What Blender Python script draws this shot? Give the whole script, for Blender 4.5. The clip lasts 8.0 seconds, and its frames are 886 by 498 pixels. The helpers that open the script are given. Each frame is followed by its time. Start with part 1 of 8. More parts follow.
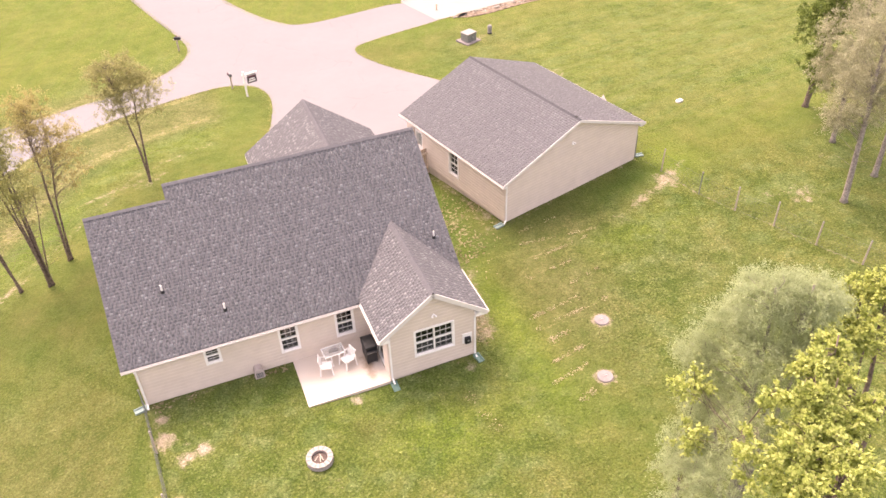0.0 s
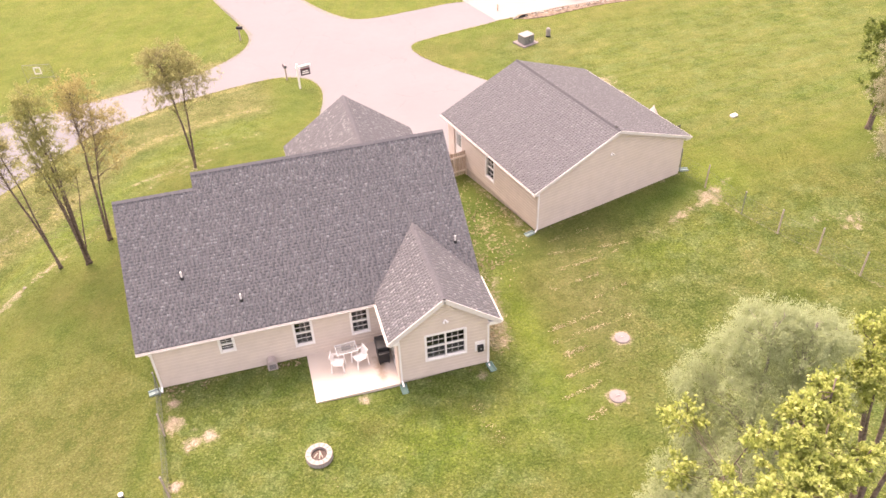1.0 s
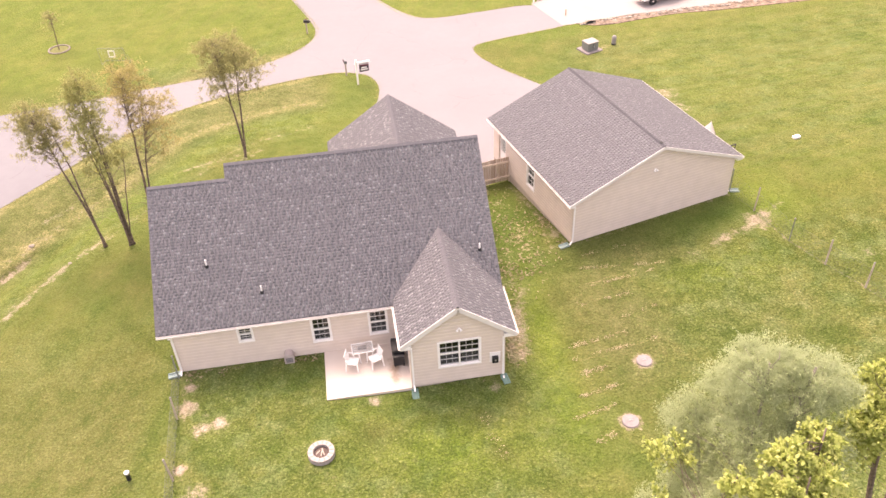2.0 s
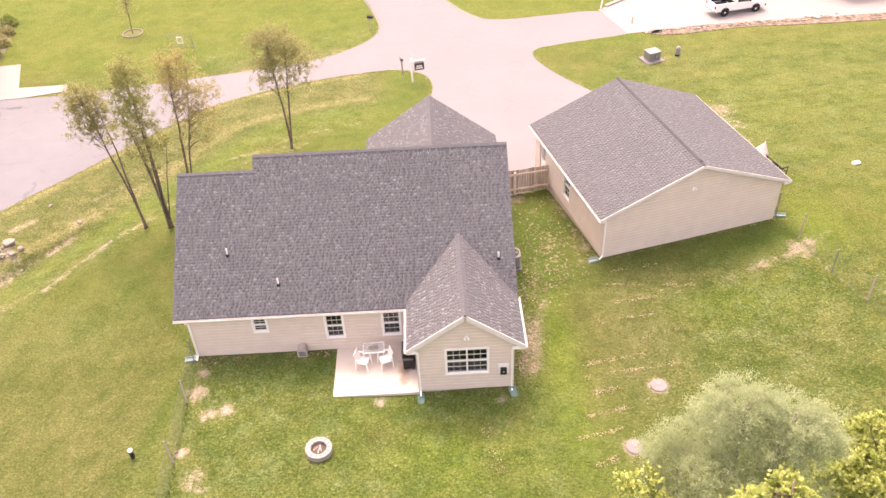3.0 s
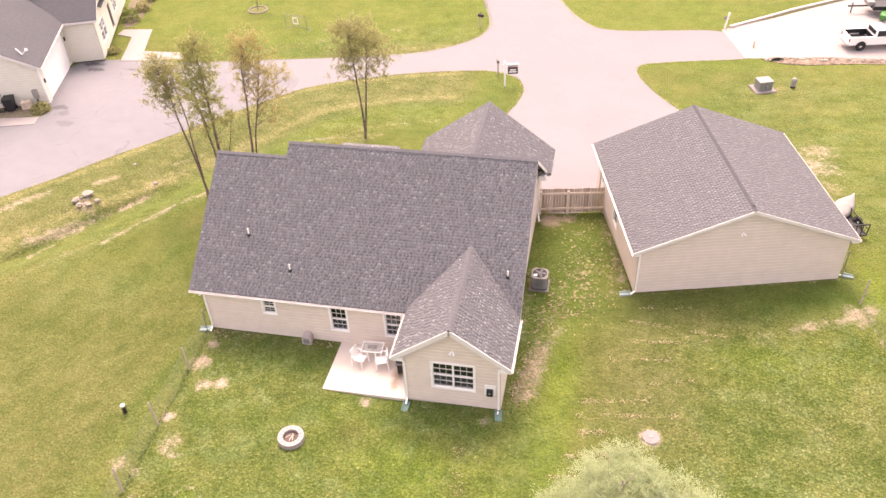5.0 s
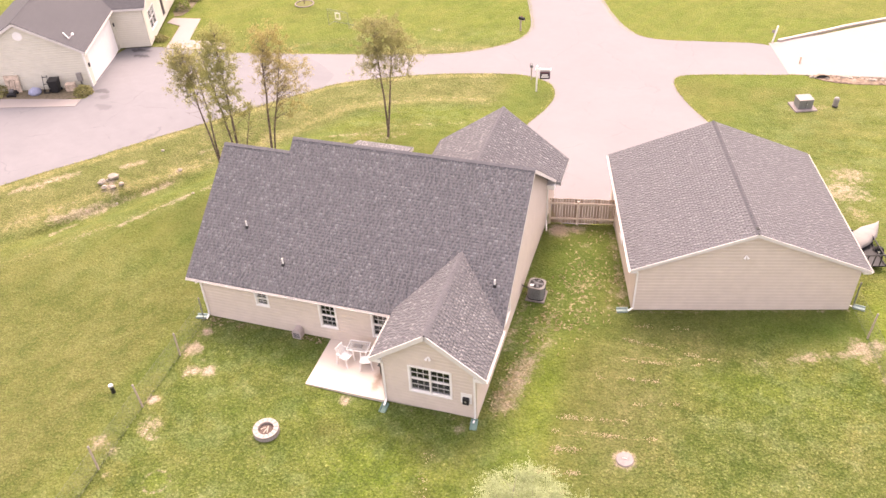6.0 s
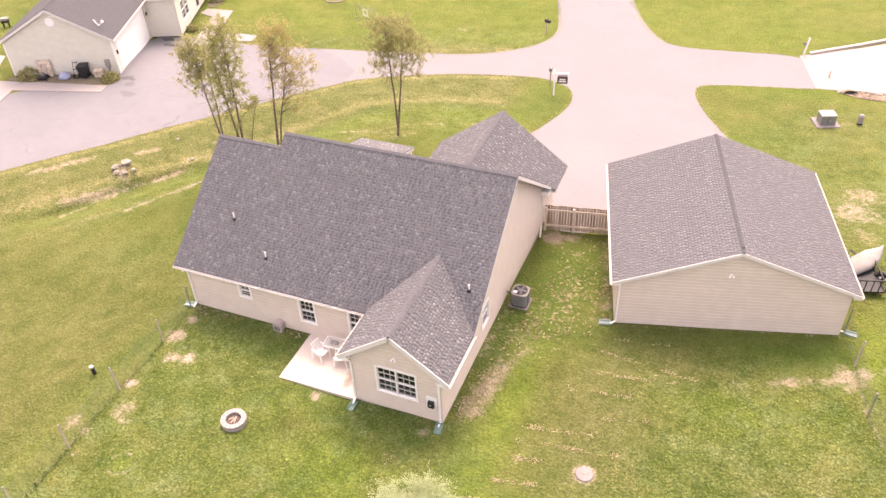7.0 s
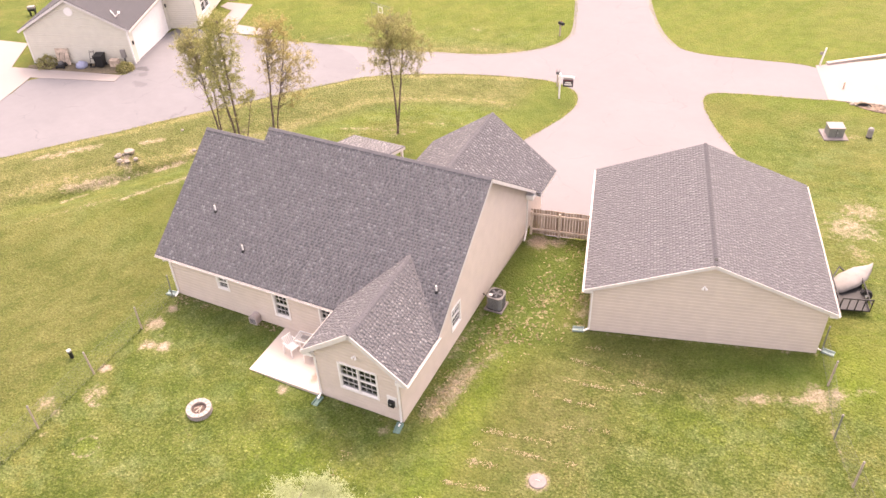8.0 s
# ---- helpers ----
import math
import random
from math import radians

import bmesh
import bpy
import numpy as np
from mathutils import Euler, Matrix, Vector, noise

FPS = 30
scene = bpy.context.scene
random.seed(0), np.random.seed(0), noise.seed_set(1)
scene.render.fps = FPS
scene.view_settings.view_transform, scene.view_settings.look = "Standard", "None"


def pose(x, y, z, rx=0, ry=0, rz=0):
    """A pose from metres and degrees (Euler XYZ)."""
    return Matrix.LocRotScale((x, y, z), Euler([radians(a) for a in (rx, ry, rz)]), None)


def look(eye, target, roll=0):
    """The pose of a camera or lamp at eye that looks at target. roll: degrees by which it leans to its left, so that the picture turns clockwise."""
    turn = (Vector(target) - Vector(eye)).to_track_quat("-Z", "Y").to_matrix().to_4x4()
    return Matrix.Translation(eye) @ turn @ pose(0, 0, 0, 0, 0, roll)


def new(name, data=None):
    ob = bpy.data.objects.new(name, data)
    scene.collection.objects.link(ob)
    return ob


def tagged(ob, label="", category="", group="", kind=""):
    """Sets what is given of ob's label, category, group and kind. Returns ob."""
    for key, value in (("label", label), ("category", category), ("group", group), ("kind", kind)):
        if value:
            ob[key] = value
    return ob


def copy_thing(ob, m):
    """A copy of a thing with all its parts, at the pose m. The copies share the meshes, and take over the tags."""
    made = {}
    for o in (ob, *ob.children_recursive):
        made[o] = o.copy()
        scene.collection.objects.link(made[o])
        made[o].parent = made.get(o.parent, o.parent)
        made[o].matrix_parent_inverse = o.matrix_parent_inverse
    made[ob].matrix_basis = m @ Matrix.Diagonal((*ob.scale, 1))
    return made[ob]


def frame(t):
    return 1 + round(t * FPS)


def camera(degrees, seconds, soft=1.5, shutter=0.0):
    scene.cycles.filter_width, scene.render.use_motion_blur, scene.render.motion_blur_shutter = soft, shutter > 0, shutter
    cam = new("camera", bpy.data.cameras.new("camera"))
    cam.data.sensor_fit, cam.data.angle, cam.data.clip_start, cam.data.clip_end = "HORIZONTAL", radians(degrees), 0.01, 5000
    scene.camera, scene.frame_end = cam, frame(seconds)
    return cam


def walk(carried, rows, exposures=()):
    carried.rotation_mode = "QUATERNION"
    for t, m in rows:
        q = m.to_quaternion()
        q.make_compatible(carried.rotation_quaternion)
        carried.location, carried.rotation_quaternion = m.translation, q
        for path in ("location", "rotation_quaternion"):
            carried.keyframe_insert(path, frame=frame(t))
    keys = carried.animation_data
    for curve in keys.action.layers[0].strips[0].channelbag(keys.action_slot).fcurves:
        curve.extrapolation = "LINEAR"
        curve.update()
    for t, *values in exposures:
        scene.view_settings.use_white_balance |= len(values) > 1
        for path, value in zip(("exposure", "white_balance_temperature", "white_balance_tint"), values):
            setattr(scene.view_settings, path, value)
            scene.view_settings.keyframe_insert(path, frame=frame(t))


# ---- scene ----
cam = camera(57.11, 8.0, soft=1.5)
PATH = [
    (0, (4.024, -27.129, 27.763), (6.772, -19.868, 21.459), -2.00),
    (0.5, (5.233, -27.299, 27.756), (7.583, -19.903, 21.449), -2.16),
    (1, (6.450, -27.413, 27.756), (8.359, -19.894, 21.446), -2.29),
    (1.5, (7.729, -27.475, 27.740), (9.167, -19.846, 21.437), -2.47),
    (3, (11.726, -27.228, 27.680), (11.759, -19.446, 21.400), -2.84),
    (3.5, (13.200, -26.994, 27.633), (12.747, -19.218, 21.361), -2.90),
    (4, (14.754, -26.687, 27.588), (13.823, -18.948, 21.323), -3.01),
    (4.5, (16.283, -26.290, 27.583), (14.922, -18.616, 21.317), -2.98),
    (5, (17.822, -25.827, 27.569), (16.050, -18.231, 21.310), -2.93),
    (6.5, (22.551, -24.077, 27.579), (19.694, -16.810, 21.332), -2.94),
    (7, (24.057, -23.421, 27.593), (20.928, -16.269, 21.345), -2.88),
    (7.5, (25.507, -22.751, 27.615), (22.144, -15.709, 21.362), -2.84),
    (8, (26.876, -22.129, 27.614), (23.303, -15.190, 21.361), -2.87),
]
walk(cam, [(t, look(eye, target, roll)) for t, eye, target, roll in PATH], exposures=[(0.0, 1.44, 7500, 27), (8.0, 1.44, 7500, 27)])

# ---- light: bright thin overcast, the veiled sun beyond the house ----
world = bpy.data.worlds.new("sky")
scene.world = world
world.use_nodes = True
sky = world.node_tree.nodes.new("ShaderNodeTexSky")
sky.sky_type, sky.sun_disc = "NISHITA", False
sky.sun_elevation, sky.sun_rotation = radians(57), radians(-12)
sky.air_density, sky.dust_density, sky.ozone_density = 0.7, 7.0, 0.7
world.node_tree.nodes["Background"].inputs["Strength"].default_value = 0.345
veil = world.node_tree.nodes.new("ShaderNodeMix")
veil.data_type = "RGBA"
veil.inputs[0].default_value, veil.inputs[7].default_value = 0.55, (2.2, 2.2, 2.2, 1)
world.node_tree.links.new(sky.outputs[0], veil.inputs[6])
world.node_tree.links.new(veil.outputs[2], world.node_tree.nodes["Background"].inputs["Color"])
sun_data = bpy.data.lights.new("sun", "SUN")
sun_data.energy, sun_data.angle, sun_data.color = 0.75, radians(24), (1.0, 0.95, 0.88)
sun = new("sun", sun_data)
sun.matrix_world = look((-1.2, 30.6, 40), (4.8, 4.7, 0))


# ---- materials ----
class Nodes:
    """A node material, written as short calls."""

    def __init__(self, name, rough=0.8, metal=0.0, spec=0.3):
        self.mat = bpy.data.materials.new(name)
        self.mat.use_nodes = True
        self.tree = self.mat.node_tree
        self.bsdf = self.tree.nodes["Principled BSDF"]
        self.bsdf.inputs["Roughness"].default_value = rough
        self.bsdf.inputs["Metallic"].default_value = metal
        self.bsdf.inputs["Specular IOR Level"].default_value = spec

    def node(self, kind, **inputs):
        n = self.tree.nodes.new(kind)
        for key, value in inputs.items():
            self.put(value, n.inputs[key.replace("_", " ")])
        return n

    def put(self, value, socket):
        if isinstance(value, bpy.types.NodeSocket):
            self.tree.links.new(value, socket)
        else:
            socket.default_value = value

    def coords(self, which="Object"):
        return self.node("ShaderNodeTexCoord").outputs[which]

    def world_pos(self):
        return self.node("ShaderNodeNewGeometry").outputs["Position"]

    def noise(self, vec, scale, detail=4.0, rough=0.6):
        n = self.node("ShaderNodeTexNoise", Vector=vec, Scale=scale, Detail=detail, Roughness=rough)
        return n.outputs["Fac"]

    def ramp(self, fac, *stops):
        n = self.node("ShaderNodeValToRGB", Fac=fac)
        e = n.color_ramp.elements
        while len(e) < len(stops):
            e.new(0.5)
        for el, (p, c) in zip(e, stops):
            el.position, el.color = p, (*c, 1) if len(c) == 3 else c
        return n.outputs["Color"]

    def mix(self, fac, a, b, how="MIX"):
        n = self.tree.nodes.new("ShaderNodeMix")
        n.data_type, n.blend_type = "RGBA", how
        for value, socket in ((fac, n.inputs[0]), (a, n.inputs[6]), (b, n.inputs[7])):
            if isinstance(value, tuple) and len(value) == 3:
                value = (*value, 1)
            self.put(value, socket)
        return n.outputs[2]

    def maths(self, how, a, b=0.0):
        n = self.tree.nodes.new("ShaderNodeMath")
        n.operation = how
        self.put(a, n.inputs[0]), self.put(b, n.inputs[1])
        return n.outputs[0]

    def attribute(self, name):
        n = self.tree.nodes.new("ShaderNodeAttribute")
        n.attribute_name = name
        return n.outputs["Fac"]

    def colour(self, value):
        if isinstance(value, tuple) and len(value) == 3:
            value = (*value, 1)
        self.put(value, self.bsdf.inputs["Base Color"])
        return self

    def bump(self, height, strength=0.4, distance=0.02):
        n = self.node("ShaderNodeBump", Height=height, Strength=strength, Distance=distance)
        self.put(n.outputs["Normal"], self.bsdf.inputs["Normal"])
        return self


def plain(name, colour, rough=0.6, metal=0.0, vary=0.12, scale=6.0, bump=0.15, spec=0.3):
    """A painted or moulded surface with slight blotches and fine grain."""
    n = Nodes(name, rough, metal, spec)
    pos = n.coords()
    big, fine = n.noise(pos, scale), n.noise(pos, scale * 12, 2.0)
    dark = tuple(c * (1 - vary) for c in colour)
    light = tuple(min(1.0, c * (1 + vary)) for c in colour)
    n.colour(n.mix(n.maths("MULTIPLY", fine, 0.3), n.ramp(big, (0.3, dark), (0.7, light)), dark))
    n.bump(fine, bump, 0.004)
    return n.mat


def shingle_material(name, dark, mid, pale):
    """Laminated asphalt shingles: staggered tabs of uneven tone in courses of 0.14 m."""
    n = Nodes(name, 0.92, 0.0, 0.15)
    uv = n.coords("UV")
    axes = n.node("ShaderNodeSeparateXYZ", Vector=uv)
    course = n.maths("DIVIDE", axes.outputs[1], 0.145)
    row = n.maths("FLOOR", course)
    step = n.maths("FRACT", course)
    drift = n.node("ShaderNodeTexWhiteNoise")
    drift.noise_dimensions = "1D"
    n.put(row, drift.inputs["W"])
    along = n.maths("ADD", n.maths("DIVIDE", axes.outputs[0], 0.20), n.maths("MULTIPLY", drift.outputs["Value"], 3.7))
    cell = n.node("ShaderNodeCombineXYZ", X=n.maths("FLOOR", along), Y=row)
    chance = n.node("ShaderNodeTexWhiteNoise", Vector=cell.outputs[0])
    part_of = n.maths("FRACT", along)
    wide = n.maths("ADD", 0.30, n.maths("MULTIPLY", chance.outputs["Value"], 0.5))
    dash = n.maths("LESS_THAN", part_of, wide)
    other = n.node("ShaderNodeTexWhiteNoise", Vector=n.node("ShaderNodeCombineXYZ", X=row, Y=n.maths("FLOOR", along), Z=7.0).outputs[0])
    lit = n.maths("MULTIPLY", n.maths("MULTIPLY", dash, n.maths("GREATER_THAN", step, 0.40)), n.maths("MULTIPLY", n.maths("POWER", other.outputs["Value"], 1.7), n.ramp(n.noise(uv, 1.1, 3.0, 0.7), (0.35, (0.45, 0.45, 0.45)), (0.62, (1, 1, 1)))))
    tone = n.mix(lit, n.mix(chance.outputs["Value"], dark, mid), pale)
    tone = n.mix(n.maths("MULTIPLY", n.maths("LESS_THAN", step, 0.25), 0.5), tone, tuple(c * 0.6 for c in dark))
    broad = n.noise(uv, 0.35, 3.0)
    grit = n.noise(uv, 60.0, 2.0)
    tone = n.mix(0.3, tone, n.ramp(broad, (0.3, (0.42, 0.42, 0.43)), (0.7, (0.58, 0.57, 0.57))), "OVERLAY")
    tone = n.mix(n.maths("MULTIPLY", grit, 0.35), tone, dark)
    n.colour(tone)
    height = n.maths("ADD", n.maths("MULTIPLY", step, -0.8), n.maths("MULTIPLY", dash, 0.5))
    n.bump(n.maths("ADD", height, n.maths("MULTIPLY", grit, 0.2)), 0.6, 0.012)
    return n.mat


def shingle_tab_material(name, tones):
    """Loose shingle tabs: each piece takes one of the blended tones, with grit and broad weathering."""
    n = Nodes(name, 0.93, 0.0, 0.12)
    pos = n.coords()
    isle = n.node("ShaderNodeNewGeometry").outputs["Random Per Island"]
    own = n.node("ShaderNodeObjectInfo").outputs["Random"]
    pick = n.maths("FRACT", n.maths("ADD", isle, own))
    drift = n.maths("MULTIPLY", n.maths("SUBTRACT", n.noise(pos, 0.8, 3.0, 0.6), 0.5), 0.3)
    tone = n.ramp(n.maths("ADD", pick, drift), *((k / (len(tones) - 1), c) for k, c in enumerate(tones)))
    grit = n.noise(pos, 70.0, 2.0)
    n.colour(n.mix(n.maths("MULTIPLY", grit, 0.4), tone, tones[0]))
    n.bump(grit, 0.4, 0.004)
    return n.mat


def grass_material(name="mown_grass", blades=False):
    """Mown grass: broad tints, soft clumps with painted shade and light, fine blades, worn soil, straw and leaf litter
    where the ground says so.
    """
    n = Nodes(name, 0.95, 0.0, 0.1)
    pos = n.world_pos()
    broad, patch, mid = n.noise(pos, 0.09, 3.0), n.noise(pos, 0.38, 4.0, 0.6), n.noise(pos, 1.6, 4.0, 0.65)
    clump, tuft, fine = n.noise(pos, 4.6, 3.0, 0.55), n.noise(pos, 8.5, 3.0, 0.6), n.noise(pos, 26.0, 2.0, 0.7)
    rough = n.attribute("clumpy")
    grey = lambda v: (v, v, v)
    base = n.ramp(broad, (0.38, (0.098, 0.132, 0.024)), (0.62, (0.142, 0.150, 0.036)))
    base = n.mix(n.ramp(patch, (0.36, grey(0.8)), (0.52, grey(0))), base, (0.086, 0.122, 0.023))
    base = n.mix(n.ramp(patch, (0.50, grey(0)), (0.64, grey(0.85))), base, (0.152, 0.150, 0.042))
    # rich green grass, and the painted shade beside house and garage
    base = n.mix(n.attribute("lush_and_shade"), base, (0.078, 0.136, 0.022))
    base = n.mix(n.attribute("sunny"), base, (0.150, 0.215, 0.022))
    clover = n.ramp(n.noise(pos, 0.85, 4.0, 0.6), (0.50, grey(0)), (0.60, grey(0.75)))
    base = n.mix(n.maths("MULTIPLY", clover, n.maths("MULTIPLY", rough, 1.2)), base, (0.150, 0.205, 0.082))
    base = n.mix(n.attribute("olive"), base, n.mix(mid, (0.076, 0.077, 0.020), (0.112, 0.106, 0.031)))
    base = n.mix(n.attribute("faded"), base, n.mix(mid, (0.129, 0.120, 0.048), (0.176, 0.159, 0.073)))
    base = n.mix(n.maths("MULTIPLY", n.ramp(mid, (0.34, grey(0.55)), (0.54, grey(0))), n.maths("ADD", 0.65, rough)), base, (0.080, 0.112, 0.022))
    base = n.mix(n.maths("MULTIPLY", n.ramp(mid, (0.52, grey(0)), (0.68, grey(0.6))), n.maths("ADD", 0.45, rough)), base, (0.163, 0.179, 0.062))
    dry = n.maths("ADD", n.attribute("dry"), n.maths("MULTIPLY", n.maths("SUBTRACT", n.noise(pos, 1.7, 6.0, 0.75), 0.5), 1.5))
    base = n.mix(n.ramp(dry, (0.32, grey(0)), (0.75, grey(0.85))), base, n.mix(tuft, (0.224, 0.202, 0.073), (0.344, 0.297, 0.142)))
    # small shadows and highlights of the tufts, painted as dark and pale flecks
    base = n.mix(n.maths("MULTIPLY", n.ramp(clump, (0.36, grey(0.7)), (0.50, grey(0))), n.maths("ADD", 0.22, n.maths("MULTIPLY", rough, 0.45))), base, (0.062, 0.094, 0.018))
    base = n.mix(n.maths("MULTIPLY", n.ramp(tuft, (0.36, grey(0.7)), (0.50, grey(0))), n.maths("ADD", 0.40, n.maths("MULTIPLY", rough, 0.5))), base, (0.074, 0.104, 0.022))
    base = n.mix(n.maths("MULTIPLY", n.ramp(tuft, (0.52, grey(0)), (0.66, grey(0.6))), n.maths("ADD", 0.40, n.maths("MULTIPLY", rough, 0.5))), base, (0.185, 0.203, 0.079))
    base = n.mix(n.ramp(fine, (0.50, grey(0)), (0.72, grey(0.4))), base, (0.185, 0.193, 0.079))
    # leafy clumps: shade painted dark in the gaps, light painted pale on the crowns
    warp = n.node("ShaderNodeVectorMath", Vector=pos)
    warp.operation = "ADD"
    stir = n.node("ShaderNodeVectorMath", Vector=n.node("ShaderNodeTexNoise", Vector=pos, Scale=5.0, Detail=2.0).outputs["Color"])
    stir.operation = "SCALE"
    stir.inputs["Scale"].default_value = 0.22
    n.put(stir.outputs[0], warp.inputs[1])
    heads = n.node("ShaderNodeTexVoronoi", Vector=warp.outputs[0], Scale=7.5)
    small = n.node("ShaderNodeTexVoronoi", Vector=warp.outputs[0], Scale=15.0)
    each = n.node("ShaderNodeSeparateXYZ", Vector=heads.outputs["Color"])
    leafy = n.maths("ADD", 0.12, n.maths("MULTIPLY", rough, 0.55))
    base = n.mix(n.maths("MULTIPLY", n.ramp(heads.outputs["Distance"], (0.36, grey(0)), (0.74, grey(0.8))), leafy), base, (0.052, 0.078, 0.017))
    base = n.mix(n.maths("MULTIPLY", n.ramp(small.outputs["Distance"], (0.40, grey(0)), (0.75, grey(0.7))), leafy), base, (0.056, 0.082, 0.019))
    crown = n.maths("MULTIPLY", n.ramp(heads.outputs["Distance"], (0.10, grey(0.75)), (0.42, grey(0))), n.maths("POWER", each.outputs[0], 2.0))
    base = n.mix(n.maths("MULTIPLY", crown, n.maths("MULTIPLY", leafy, 1.5)), base, (0.270, 0.295, 0.125))
    # mower lanes along the fence on the open side lawn; round the garage, bands that paint light on hummocks
    for key, way in (("lanes", 70), ("hummock_light", 8)):
        lane_map = n.node("ShaderNodeMapping", Vector=pos)
        lane_map.vector_type = "TEXTURE"
        lane_map.inputs["Rotation"].default_value = (0, 0, radians(way))
        lane_map.inputs["Scale"].default_value = (14.0, 0.55, 1.0)
        lanes = n.noise(lane_map.outputs[0], 1.0, 2.0, 0.5)
        base = n.mix(n.maths("MULTIPLY", n.attribute(key), n.ramp(lanes, (0.42, grey(0)), (0.58, grey(1)))), base, (0.150, 0.153, 0.052))
    stretch = n.node("ShaderNodeMapping", Vector=pos)
    stretch.vector_type = "TEXTURE"
    stretch.inputs["Rotation"].default_value = (0, 0, radians(13))
    stretch.inputs["Scale"].default_value = (0.5, 0.10, 1.0)
    streak = n.maths("ADD", n.attribute("mown"), n.maths("MULTIPLY", n.maths("SUBTRACT", n.noise(stretch.outputs[0], 1.0, 5.0, 0.75), 0.5), 1.6))
    base = n.mix(n.ramp(streak, (0.36, grey(0)), (0.60, grey(0.85))), base, n.mix(fine, (0.310, 0.258, 0.112), (0.482, 0.404, 0.241)))
    flecks = n.maths("ADD", n.attribute("litter"), n.maths("MULTIPLY", n.maths("SUBTRACT", n.noise(pos, 4.2, 5.0, 0.65), 0.5), 3.2))
    base = n.mix(n.ramp(flecks, (0.66, grey(0)), (0.9, grey(0.85))), base, (0.370, 0.310, 0.189))
    straw = n.mix(n.noise(pos, 6.0, 5.0, 0.75), (0.26, 0.20, 0.14), (0.47, 0.395, 0.315))
    straw = n.mix(n.ramp(patch, (0.4, grey(0)), (0.6, grey(0.5))), straw, (0.30, 0.24, 0.155))
    broken = n.maths("ADD", n.attribute("dirt"), n.maths("MULTIPLY", n.maths("SUBTRACT", n.noise(pos, 2.4, 8.0, 0.85), 0.5), 2.6))
    bare = n.ramp(broken, (0.46, grey(0)), (0.95, grey(0.92)))
    full = n.mix(bare, base, straw)
    sway = n.ramp(n.noise(pos, 0.62, 5.0, 0.68), (0.36, (0.74, 0.82, 0.70)), (0.50, (1, 1, 1)), (0.64, (1.26, 1.18, 1.36)))
    full = n.mix(n.maths("ADD", 0.5, n.maths("MULTIPLY", rough, 0.7)), full, n.mix(1.0, full, sway, "MULTIPLY"))
    speck = n.ramp(n.noise(pos, 12.5, 3.0, 0.7), (0.34, (0.62, 0.66, 0.60)), (0.50, (1, 1, 1)), (0.66, (1.55, 1.50, 1.62)))
    full = n.mix(n.maths("ADD", 0.45, n.maths("MULTIPLY", rough, 0.7)), full, n.mix(1.0, full, speck, "MULTIPLY"))
    if blades:
        isle = n.node("ShaderNodeNewGeometry").outputs["Random Per Island"]
        full = n.mix(1.0, full, n.ramp(isle, (0.0, grey(0.9)), (0.6, grey(1.25)), (1.0, grey(1.7))), "MULTIPLY")
        n.colour(full)
        return n.mat
    n.colour(full)
    n.bump(n.maths("SUBTRACT", n.maths("ADD", n.maths("ADD", n.maths("MULTIPLY", tuft, 1.0), n.maths("MULTIPLY", clump, 0.8)), n.maths("MULTIPLY", fine, 0.5)), n.maths("MULTIPLY", heads.outputs["Distance"], 0.8)), 1.0, 0.10)
    return n.mat


def paving_material(name, base, stain, crack=0.2, rough=0.85, seams=0.0, spots=()):
    n = Nodes(name, rough, 0.0, 0.25)
    pos = n.world_pos()
    big, mid, fine = n.noise(pos, 0.18, 4.0), n.noise(pos, 1.4, 5.0, 0.65), n.noise(pos, 40.0, 2.0)
    tone = n.mix(n.ramp(big, (0.35, (0, 0, 0)), (0.7, (0.8, 0.8, 0.8))), base, stain)
    tone = n.mix(n.maths("MULTIPLY", mid, crack), tone, tuple(c * 0.72 for c in stain))
    if seams:
        bent = n.node("ShaderNodeVectorMath", Vector=pos)
        bent.operation = "ADD"
        wander = n.node("ShaderNodeTexNoise", Vector=pos, Scale=0.7, Detail=4.0)
        n.put(wander.outputs["Color"], bent.inputs[1])
        cells = n.node("ShaderNodeTexVoronoi", Vector=bent.outputs[0], Scale=0.16)
        cells.feature = "DISTANCE_TO_EDGE"
        line = n.ramp(cells.outputs["Distance"], (0.0, (1, 1, 1)), (0.008, (0, 0, 0)))
        broken = n.ramp(n.noise(pos, 0.5, 3.0), (0.48, (0, 0, 0)), (0.58, (1, 1, 1)))
        tone = n.mix(n.maths("MULTIPLY", n.maths("MULTIPLY", line, broken), seams), tone, tuple(c * 0.45 for c in stain))
        spill = n.ramp(n.noise(pos, 0.45, 6.0, 0.75), (0.66, (0, 0, 0)), (0.72, (1, 1, 1)))
        tone = n.mix(n.maths("MULTIPLY", spill, seams * 0.35), tone, tuple(c * 0.7 for c in stain))
    for x, y, rx, ry, strength in spots:
        place = n.node("ShaderNodeMapping", Vector=pos)
        place.inputs["Location"].default_value = (-x / rx, -y / ry, 0)
        place.inputs["Scale"].default_value = (1 / rx, 1 / ry, 0)
        far = n.node("ShaderNodeVectorMath", Vector=place.outputs[0])
        far.operation = "LENGTH"
        edge = n.maths("ADD", far.outputs["Value"], n.maths("MULTIPLY", n.maths("SUBTRACT", mid, 0.5), 3.2))
        tone = n.mix(n.ramp(edge, (0.45, (strength,) * 3), (0.85, (0, 0, 0))), tone, tuple(c * 0.25 for c in stain))
    tone = n.mix(n.maths("MULTIPLY", fine, 0.25), tone, tuple(c * 0.8 for c in base))
    n.colour(tone)
    n.bump(n.maths("ADD", fine, n.maths("MULTIPLY", mid, 0.6)), 0.25, 0.01)
    return n.mat


